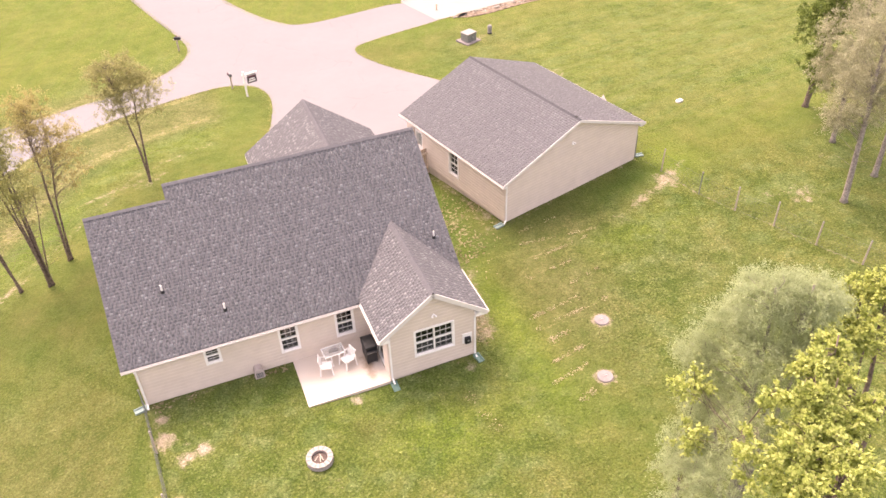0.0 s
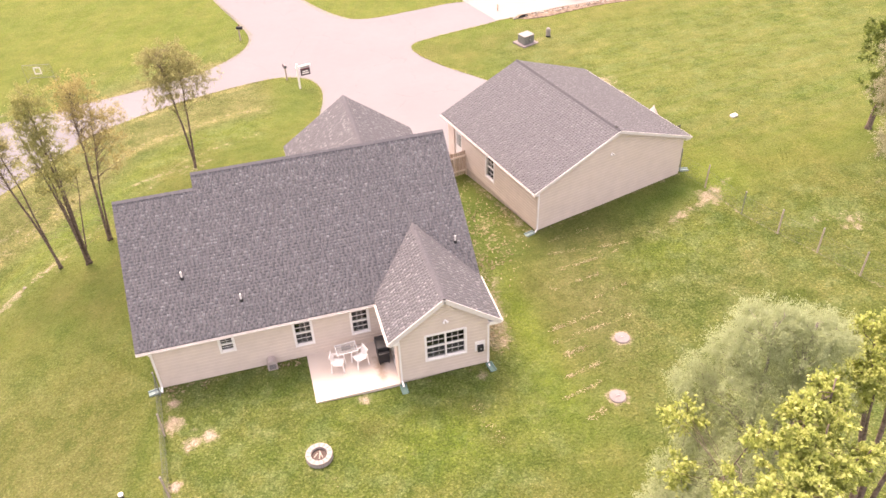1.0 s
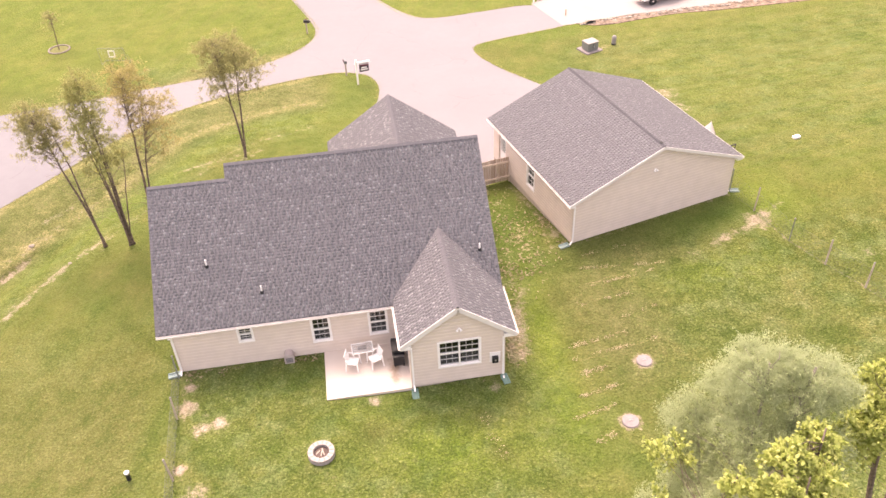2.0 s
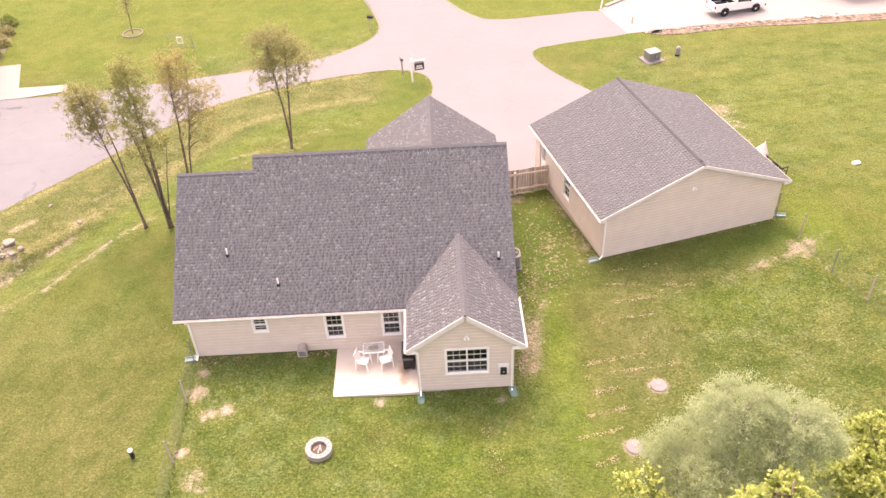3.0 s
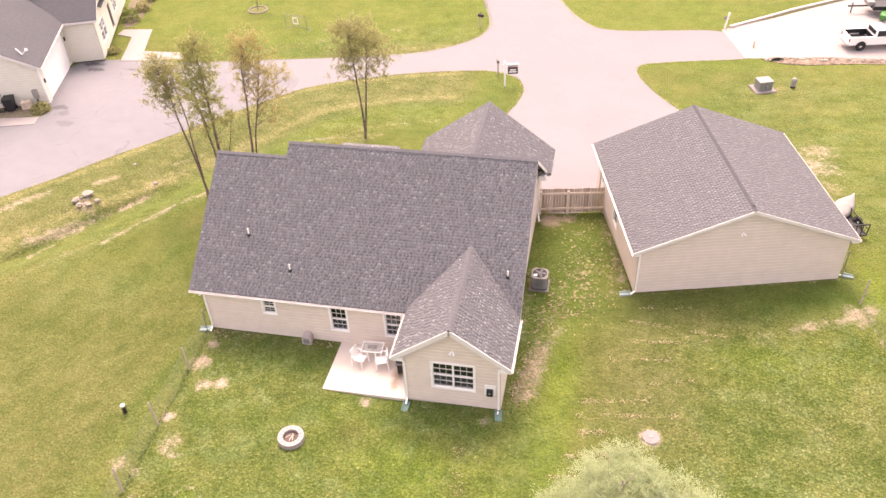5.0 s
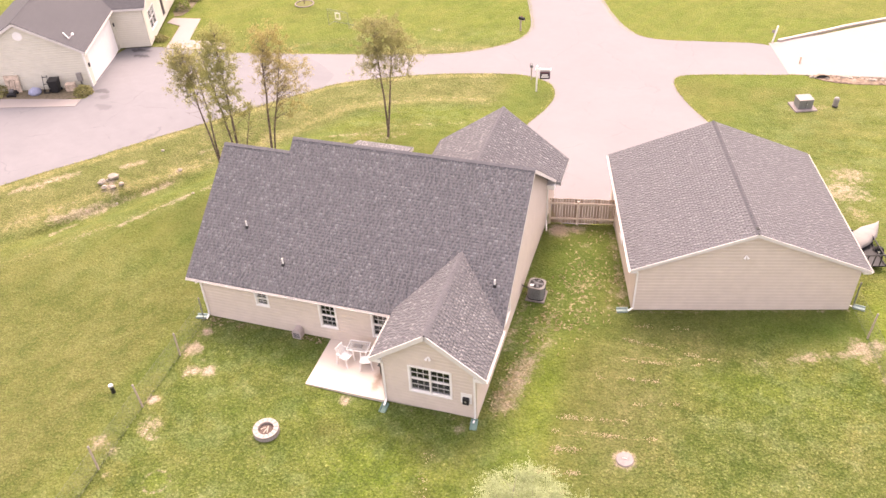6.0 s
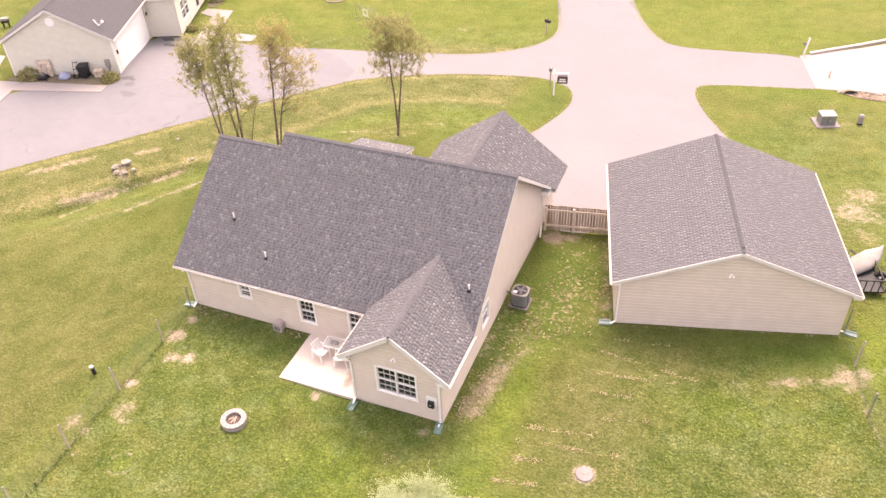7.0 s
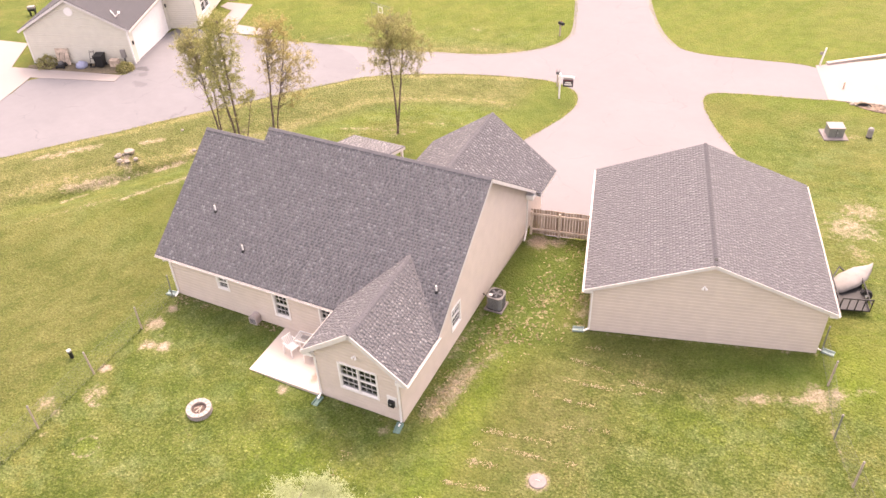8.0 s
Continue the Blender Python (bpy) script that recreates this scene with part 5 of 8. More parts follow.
def vent_pipe(x, y, tall):
    z = EAVE + K * (y + OUT)
    v = thing("vent_pipe", "white plastic vent pipe with a dark boot on the shingles", "vent", "roof vents", at=pose(x, y, z))
    bm = bmesh.new()
    lathe(bm, [(0.10, -0.06), (0.08, 0.04), (0.055, 0.07)], 12)
    part("boot", bm, BLACK, v)
    bm = bmesh.new()
    lathe(bm, [(0.042, 0.0), (0.042, tall), (0.034, tall), (0.034, tall - 0.05)], 12)
    part("pipe", bm, WHITE, v)


for spot in ((1.97, 2.0, 0.36), (4.3, 0.80, 0.36), (14.36, 1.36, 0.34)):
    vent_pipe(*spot)


def splash_block(x, y, turn, material, label, z=None):
    """A sloping trough that leads roof water away."""
    m = pose(x, y, gz(x, y) if z is None else z, 0, 0, turn)
    bm = bmesh.new()
    for row in ((-0.13, 0.13, -0.5, 0.0, 0.0, 0.035), (-0.15, -0.11, -0.5, 0.0, 0.0, 0.10), (0.11, 0.15, -0.5, 0.0, 0.0, 0.10), (-0.15, 0.15, 0.0, 0.04, 0.0, 0.12)):
        box(bm, *row)
    ob = mesh_thing("splash_block", bm, material, label, "splash block", "splash blocks")
    ob.matrix_basis = m


splash_block(BUMP_X + 0.06, BUMP_Y - 0.2, 0, GREEN_PLASTIC, "green plastic splash block under a downspout")
splash_block(X1 - 0.05, BUMP_Y - 0.2, 8, GREEN_PLASTIC, "green plastic splash block under a downspout")
splash_block(-0.05, -0.2, -80, FADED_GREEN, "faded pale green splash block at the house corner")
splash_block(19.95, 5.5, -75, FADED_GREEN, "faded green splash block at the garage corner")
splash_block(30.35, 8.3, 80, FADED_GREEN, "faded green splash block at the garage corner")


def outlet_box():
    m = pose(14.2, BUMP_Y - 0.022, 1.16)
    ob = thing("meter_box", "black meter box on a white plate beside the window", "meter box", at=m)
    part("plate", boxes((-0.23, 0.25, -0.035, 0.0, -0.26, 0.34), bevel=0.006), WHITE, ob)
    part("cover", boxes((-0.13, 0.15, -0.17, -0.02, -0.22, 0.14), bevel=0.03), BLACK, ob)
    part("knob", boxes((-0.03, 0.05, -0.19, -0.17, -0.06, 0.02), bevel=0.008), STEEL, ob)


outlet_box()


def crawl_vent():
    ob = thing("crawl_space_vent", "pinkish-grey barrel-topped vent housing against the rear wall", "vent box", at=pose(5.02, -0.05, gz(5, -0.3)))
    arch = [(-0.21, 0.0), (0.21, 0.0)] + [(0.21 * math.cos(a * math.pi / 8), 0.34 + 0.2 * math.sin(a * math.pi / 8)) for a in range(9)]
    for name, y0, y1, grow, z0, material in (("housing", -0.36, 0.0, 1.0, 0.0, VENT_PINK), ("hood", -0.40, -0.34, 1.07, -0.005, VENT_PINK)):
        bm = bmesh.new()
        near, far = [[bm.verts.new((u * grow, y, v * grow + z0)) for u, v in arch] for y in (y0, y1)]
        bm.faces.new(near), bm.faces.new(far[::-1])
        for i in range(len(arch)):
            bm.faces.new((near[i], far[i], far[(i + 1) % len(arch)], near[(i + 1) % len(arch)]))
        bmesh.ops.recalc_face_normals(bm, faces=bm.faces[:])
        part(name, bm, material, ob)
    part("grille", boxes(*[(-0.16, 0.16, -0.412, -0.401, 0.08 + 0.06 * i, 0.115 + 0.06 * i) for i in range(5)]), GREY_METAL, ob)


crawl_vent()


def rounded_box(half, r, z0, z1, bulge=0.0, cuts=5):
    """An upright box with round corners."""
    bm = bmesh.new()
    ring = []
    for k in range(4):
        cx, cy = (half - r) * (1 if k in (0, 3) else -1), (half - r) * (1 if k in (0, 1) else -1)
        for i in range(cuts + 1):
            a = (k + i / cuts) * math.pi / 2
            ring.append((cx + r * math.cos(a), cy + r * math.sin(a)))
    rows = [[bm.verts.new((x * f, y * f, z)) for x, y in ring] for z, f in ((z0, 1.0), (z1 - 0.02, 1.0), (z1, 1.0 - bulge))]
    n = len(ring)
    for low, high in zip(rows, rows[1:]):
        for i in range(n):
            bm.faces.new((low[i], low[(i + 1) % n], high[(i + 1) % n], high[i]))
    bm.faces.new(rows[0][::-1]), bm.faces.new(rows[-1])
    return bm


def air_conditioner():
    ob = thing("air_conditioner", "grey outdoor air-conditioning unit with a pale rim on a pad", "air conditioner", at=pose(15.46, 5.52, gz(15.5, 5.5)))
    part("pad", boxes((-0.48, 0.48, -0.48, 0.48, -0.05, 0.08), bevel=0.01), LID, ob)
    part("cabinet", rounded_box(0.40, 0.20, 0.08, 0.80), AC_GREY, ob)
    for k in range(4):
        louvres = boxes(*[(-0.19 + 0.04 * i, -0.176 + 0.04 * i, -0.412, -0.400, 0.13, 0.76) for i in range(10)], m=pose(0, 0, 0, 0, 0, 90 * k))
        part("louvres", louvres, AC_GREY, ob)
    part("base_rim", rounded_box(0.415, 0.21, 0.08, 0.13), BLACK, ob)
    part("top_rim", rounded_box(0.42, 0.21, 0.80, 0.86, 0.04), CANVAS, ob)
    # flat black disc on the closed top paints the shade under the fan
    bm = bmesh.new()
    lathe(bm, [(0.35, 0.855), (0.35, 0.866)], 28)
    part("fan_well", bm, BLACK, ob)
    bm = bmesh.new()
    for k in range(5):
        box(bm, 0.06, 0.30, -0.06, 0.06, 0.872, 0.878, pose(0, 0, 0, 0, 0, 72 * k))
    lathe(bm, [(0.09, 0.868), (0.09, 0.90)], 12)
    part("fan", bm, GREY_METAL, ob)
    part("rating_plate", boxes((-0.30, -0.12, -0.27, -0.12, 0.880, 0.886)), WHITE, ob)
    bm = bmesh.new()
    for r in (0.10, 0.15, 0.20, 0.25, 0.30, 0.35):
        tube(bm, [(r * math.cos(a * math.tau / 24), r * math.sin(a * math.tau / 24), 0.905 - 0.10 * r) for a in range(25)], [0.004] * 25, 4, False)
    part("guard", bm, BLACK, ob)
    bm = bmesh.new()
    tube(bm, [(-0.40, 0.2, 0.3), (-0.6, 0.2, 0.32), (-0.80, 0.2, 0.42)], [0.03] * 3, 6)
    part("line_set", bm, BLACK, ob)


air_conditioner()

# ---- the patio ----


def patio_chair():
    ob = thing("patio_chair", "white moulded plastic armchair on the concrete patio", "chair", "patio chairs")
    part("seat", boxes((-0.24, 0.24, -0.23, 0.24, 0.40, 0.44), bevel=0.015), WHITE, ob)
    bm = bmesh.new()
    for i in range(5):
        bar(bm, (-0.2 + 0.1 * i, 0.23, 0.44), (-0.2 + 0.1 * i, 0.34, 0.92), 0.07, 0.02)
    bar(bm, (-0.26, 0.345, 0.92), (0.26, 0.345, 0.92), 0.03, 0.07)
    part("backrest", bm, WHITE, ob)
    for s in (-1, 1):
        bm = bmesh.new()
        bar(bm, (s * 0.28, -0.22, 0.66), (s * 0.28, 0.30, 0.68), 0.06, 0.03)
        part("armrest", bm, WHITE, ob)
        for y0, y1, z in ((-0.27, -0.22, 0.66), (0.32, 0.26, 0.66)):
            bm = bmesh.new()
            bar(bm, (s * 0.29, y0, 0.0), (s * 0.28, y1, z), 0.05, 0.05)
            part("leg", bm, WHITE, ob)
    return ob


chair = patio_chair()
chair.matrix_basis = pose(7.95, -1.3, 0.03, 0, 0, 75)
copy_thing(chair, pose(8.92, -1.28, 0.03, 0, 0, -70))


def patio_table():
    ob = thing("patio_table", "small glass-topped patio table with a white metal frame", "table", at=pose(8.42, -0.80, 0.03, 0, 0, 3))
    part("tabletop", boxes((-0.46, 0.46, -0.30, 0.30, 0.695, 0.703)), TABLE_GLASS, ob).visible_shadow = False
    for row in ((-0.50, 0.50, -0.34, -0.30, 0.68, 0.715), (-0.50, 0.50, 0.30, 0.34, 0.68, 0.715), (-0.50, -0.46, -0.30, 0.30, 0.68, 0.715), (0.46, 0.50, -0.30, 0.30, 0.68, 0.715)):
        part("rim", boxes(row, bevel=0.008), WHITE, ob)
    for sx in (-1, 1):
        for sy in (-1, 1):
            bm = bmesh.new()
            tube(bm, [(sx * 0.46, sy * 0.30, 0.0), (sx * 0.40, sy * 0.26, 0.36), (sx * 0.47, sy * 0.31, 0.69)], [0.018] * 3, 6)
            part("leg", bm, WHITE, ob)
    tray = mesh_thing("planter_box", boxes((-0.20, 0.20, -0.09, 0.09, 0.0, 0.08), bevel=0.015), CANVAS, "small pale tray on the patio table", "tray")
    tray.matrix_basis = pose(8.42, -0.82, 0.734)


patio_table()


def grill():
    ob = thing("barbecue_grill", "black lidded barbecue grill beside the patio door", "grill", at=pose(10.02, -1.25, 0.03, 0, 0, 90))
    part("cabinet", boxes((-0.40, 0.40, -0.25, 0.25, 0.10, 0.72), bevel=0.015), BLACK, ob)
    part("firebox", boxes((-0.42, 0.42, -0.28, 0.28, 0.72, 0.88), bevel=0.03), BLACK, ob)
    part("lid", boxes((-0.42, 0.42, -0.29, 0.29, 0.88, 1.10), bevel=0.09), BLACK, ob)
    part("handle", boxes((-0.30, 0.30, -0.35, -0.32, 0.93, 0.96)), STEEL, ob)
    for s in (-1, 1):
        part("side_shelf", boxes((min(s * 0.43, s * 0.62), max(s * 0.43, s * 0.62), -0.25, 0.25, 0.84, 0.88), bevel=0.008), BLACK, ob)
        for y in (-0.2, 0.2):
            part("leg", boxes((s * 0.36 - 0.02, s * 0.36 + 0.02, y - 0.02, y + 0.02, 0.0, 0.10)), BLACK, ob)


grill()


def side_door():
    m = pose(BUMP_X, 0, 0, 0, 0, -90)
    ob = thing("door_1", "white framed glass patio door in the wing's side wall", "door", kind="structure")
    part("frame", boxes((0.35, 0.42, -0.03, 0.12, 0.1, 2.12), (2.08, 2.15, -0.03, 0.12, 0.1, 2.12), (0.42, 2.08, -0.03, 0.12, 2.04, 2.12), (0.42, 2.08, -0.03, 0.12, 0.1, 0.16), (1.22, 1.29, 0.0, 0.10, 0.16, 2.04), m=m), WHITE, ob)
    for a, b in ((0.42, 1.22), (1.29, 2.08)):
        part("pane", boxes((a, b, 0.05, 0.06, 0.16, 2.04), m=m), GLASS, ob).visible_shadow = False


side_door()

# ---- the back yard ----


def fire_pit(x, y):
    ob = thing("fire_pit", "round fire pit of pale concrete blocks on the lawn", "fire pit", at=pose(x, y, gz(x, y)))
    block = bmesh.new()
    a0, a1, r0, r1 = -0.215, 0.215, 0.33, 0.56
    ring = [(r0, a0), (r1, a0), (r1, a1), (r0, a1)]
    pts = [(r * math.cos(a), r * math.sin(a)) for r, a in ring]
    hexa(block, [(*p, 0.0) for p in pts], [(*p, 0.14) for p in pts])
    bmesh.ops.bevel(block, geom=block.edges[:], offset=0.012, segments=1, affect="EDGES")
    first = None
    for course in range(2):
        for k in range(14):
            m = pose(0, 0, course * 0.145, 0, 0, (k + 0.5 * course) * 360 / 14)
            if first is None:
                first = part("block", block, BLOCK, ob)
                first.matrix_basis = m
            else:
                b = new("block", first.data)
                b.parent, b.matrix_basis = ob, m
    bm = bmesh.new()
    lathe(bm, [(0.40, 0.0), (0.37, 0.13), (0.2, 0.17), (0.02, 0.18)], 18)
    part("ash_bed", bm, ASH, ob)
    for a, b in (((-0.02, -0.2, 0.19), (0.06, 0.12, 0.25)), ((0.12, -0.16, 0.19), (0.04, 0.16, 0.23)), ((-0.22, -0.05, 0.17), (-0.05, 0.1, 0.20))):
        bm = bmesh.new()
        tube(bm, [a, b], [0.028, 0.024], 7)
        part("log", bm, GREY_WOOD, ob)


fire_pit(6.3, -6.12)


def lid(x, y, r, label):
    ob = thing("septic_lid", label, "tank lid", "septic tank lids", at=pose(x, y, gz(x, y)))
    bm = bmesh.new()
    lathe(bm, [(r, -0.05), (r, 0.05), (r - 0.03, 0.075), (0.05, 0.085)], 24)
    part("cover", bm, LID, ob)
    bm = bmesh.new()
    tube(bm, [(-0.1, 0, 0.08), (-0.08, 0, 0.12), (0.08, 0, 0.12), (0.1, 0, 0.08)], [0.012] * 4, 6)
    part("handle", bm, STEEL, ob)


lid(20.98, -3.54, 0.36, "round concrete septic lid in worn grass")
lid(19.2, -6.83, 0.36, "round concrete septic lid in worn grass")


def pipe_stub(x, y):
    ob = thing("pipe_stub", "black capped pipe standing in the lawn", "pipe", at=pose(x, y, gz(x, y), 6, 4))
    bm = bmesh.new()
    lathe(bm, [(0.09, -0.05), (0.09, 0.48)], 14)
    part("pipe", bm, BLACK, ob)
    bm = bmesh.new()
    lathe(bm, [(0.11, 0.46), (0.11, 0.54), (0.09, 0.56)], 14)
    part("cap", bm, STEEL, ob)


pipe_stub(-1.46, -5.9)


def wooden_fence():
    a, b = Vector((14.72, 12.25, 0)), Vector((18.42, 12.92, 0))
    d = (b - a).normalized()
    yaw = math.degrees(math.atan2(d.y, d.x))
    z = gz(16.6, 12.6)
    ob = thing("wooden_fence", "tan wooden picket fence with gate between house and garage", "fence", at=pose(a.x, a.y, z, 0, 0, yaw))
    length = (b - a).length
    for u in (0.06, length * 0.43, length - 0.06):
        part("post", boxes((u - 0.055, u + 0.055, -0.13, 0.0, -0.05, 1.60)), PALE_WOOD, ob)
    for zz in (0.32, 1.36):
        part("rail", boxes((0.06, length - 0.06, -0.07, -0.002, zz, zz + 0.10)), PALE_WOOD, ob)
    rng = random.Random(4)
    n = int(length / 0.155)
    for i in range(n):
        u, h = i * length / n, 1.72 + rng.uniform(-0.02, 0.02)
        part("picket", boxes((u + 0.008, u + length / n - 0.014, 0.0, 0.02, 0.05, h)), PICKET_WOOD, ob)


wooden_fence()


def wire_sheet(bm, a, b, tall, pitch, r=0.0014):
    """Crossed slanting wires between two foot points."""
    a, b = Vector(a), Vector(b)
    length = (b - a).length
    n = int(length / pitch)
    rise = int(tall / pitch)
    for i in range(-rise, n):
        for s in (1, -1):
            u0, u1 = i / n, (i + rise) / n
            z0, z1 = (0.0, tall) if s > 0 else (tall, 0.0)
            if u0 < 0:
                z0 += (z1 - z0) * (0 - u0) / (u1 - u0)
                u0 = 0
            if u1 > 1:
                z1 -= (z1 - z0) * (u1 - 1) / (u1 - u0)
                u1 = 1
            p, q = a.lerp(b, u0) + Vector((0, 0, z0)), a.lerp(b, u1) + Vector((0, 0, z1))
            tube(bm, [p, q], [r, r], 3, False)


def wire_fence(label, posts, tall, kinds, mesh_tall, pitch=0.10):
    """A fence of posts with wire netting between them; kinds: post materials by turns."""
    ob = thing("wire_fence", label, "fence")
    feet = [Vector((x, y, gz(x, y))) for x, y in posts]
    for i, f in enumerate(feet):
        bm = bmesh.new()
        lean = Vector((0.04 * math.sin(i * 2.1), 0.05 * math.cos(i * 1.7), tall))
        if kinds[i] is GREY_WOOD:
            tube(bm, [f - Vector((0, 0, 0.1)), f + lean], [0.045, 0.04], 8)
        else:
            bar(bm, f - Vector((0, 0, 0.1)), f + lean, 0.05, 0.035)
        post = part("post", bm, kinds[i], ob)
        bm = bmesh.new()
        tube(bm, [f + lean, f + lean + Vector((0, 0, 0.06))], [0.05, 0.04], 8)
        part("post_cap", bm, CANVAS, post)
    for a, b in zip(feet, feet[1:]):
        bm = bmesh.new()
        wire_sheet(bm, a, b, mesh_tall, pitch)
        for z in (0.02, mesh_tall):
            tube(bm, [a + Vector((0, 0, z)), b + Vector((0, 0, z))], [0.004] * 2, 4, False)
        tagged(part("netting", bm, GREY_METAL, ob), kind="stuff")


G, T = GREY_WOOD, DARK_GREEN_METAL
wire_fence("wire netting fence on grey wooden posts along the lawn", [(-0.05, -0.45), (0.12, -2.95), (0.32, -6.3), (0.6, -9.8), (0.85, -13.0)], 1.4, [T, G, G, G, G], 1.2)
wire_fence("wire netting fence on wooden and steel posts across the lawn", [(30.3, 8.25), (30.75, 6.1), (31.25, 3.1), (32.1, 0.95), (33.05, -1.1), (33.85, -3.4), (34.7, -5.7), (35.6, -8.3), (36.6, -11.0)], 1.5, [T, G, T, G, G, G, G, G, G], 1.2)


# ---- trees ----
def limb(bm, start, heading, length, r0, r1, rng, wander=0.25, rise=0.1, steps=6, sides=6):
    """A wandering tapered limb; returns its points."""
    p, d = Vector(start), Vector(heading).normalized()
    pts = [p.copy()]
    for _ in range(steps):
        d = (d + Vector((rng.uniform(-1, 1), rng.uniform(-1, 1), rng.uniform(-1, 1))) * wander * 0.5 + Vector((0, 0, rise))).normalized()
        p = p + d * (length / steps)
        pts.append(p.copy())
    tube(bm, pts, list(np.linspace(r0, r1, steps + 1)), sides)
    return pts


def leaf_cloud(centres, spreads, per, size, rng, slim=0.6, droop=0.0):
    """Many folded leaves scattered about centres: arrays for quick_mesh."""
    c = np.repeat(np.asarray(centres, float), per, 0)
    s = np.repeat(np.asarray(spreads, float), per, 0)
    n = len(c)
    at = c + np.clip(rng.normal(0, 1, (n, 3)), -1.5, 1.5) * s
    long = rng.normal(0, 1, (n, 3))
    long[:, 2] = long[:, 2] * 0.6 - droop
    long /= np.linalg.norm(long, axis=1, keepdims=True)
    side = np.cross(long, rng.normal(0, 1, (n, 3)))
    side /= np.linalg.norm(side, axis=1, keepdims=True) + 1e-9
    up = np.cross(side, long)
    size = size * rng.uniform(0.6, 1.3, (n, 1))
    tip, root = at + long * size, at - long * size
    a, b = at + side * size * slim + up * size * 0.25, at - side * size * slim + up * size * 0.25
    co = np.stack([root, a, tip, b], 1).reshape(-1, 3)
    return co, np.arange(n * 4).reshape(n, 4)


def leaf_sprays(centres, outward, per, length, size, rng, slim=0.3, droop=0.0, fan=0.9):
    """Feathery twig ends: leaves set along short twigs that fan out of each centre. Arrays for quick_mesh."""
    c, d = np.asarray(centres, float), np.asarray(outward, float)
    k = 7
    ways = np.repeat(d, k, 0) + rng.normal(0, fan, (len(c) * k, 3))
    ways[:, 2] -= droop
    ways /= np.linalg.norm(ways, axis=1, keepdims=True) + 1e-9
    runs = length * rng.uniform(0.4, 1.25, (len(ways), 1))
    n = max(1, per // k)
    way, run, foot = np.repeat(ways, n, 0), np.repeat(runs, n, 0), np.repeat(np.repeat(c, k, 0), n, 0)
    m = len(way)
    f = rng.uniform(0.05, 1.0, (m, 1))
    at = foot + way * run * f + rng.normal(0, 0.16, (m, 3)) * length * (0.35 + 0.4 * f)
    at[:, 2] -= (droop * 0.5 + 0.12) * run[:, 0] * f[:, 0] ** 2
    long = way + rng.normal(0, 0.55, (m, 3))
    long /= np.linalg.norm(long, axis=1, keepdims=True)
    side = np.cross(long, rng.normal(0, 0.6, (m, 3)) + np.array((0, 0, 1.0)))
    side /= np.linalg.norm(side, axis=1, keepdims=True) + 1e-9
    up = np.cross(side, long)
    half = size * rng.uniform(0.6, 1.35, (m, 1))
    co = np.stack([at - long * half, at + side * half * slim + up * half * 0.2, at + long * half, at - side * half * slim + up * half * 0.2], 1)
    return co.reshape(-1, 3), np.arange(m * 4).reshape(m, 4)


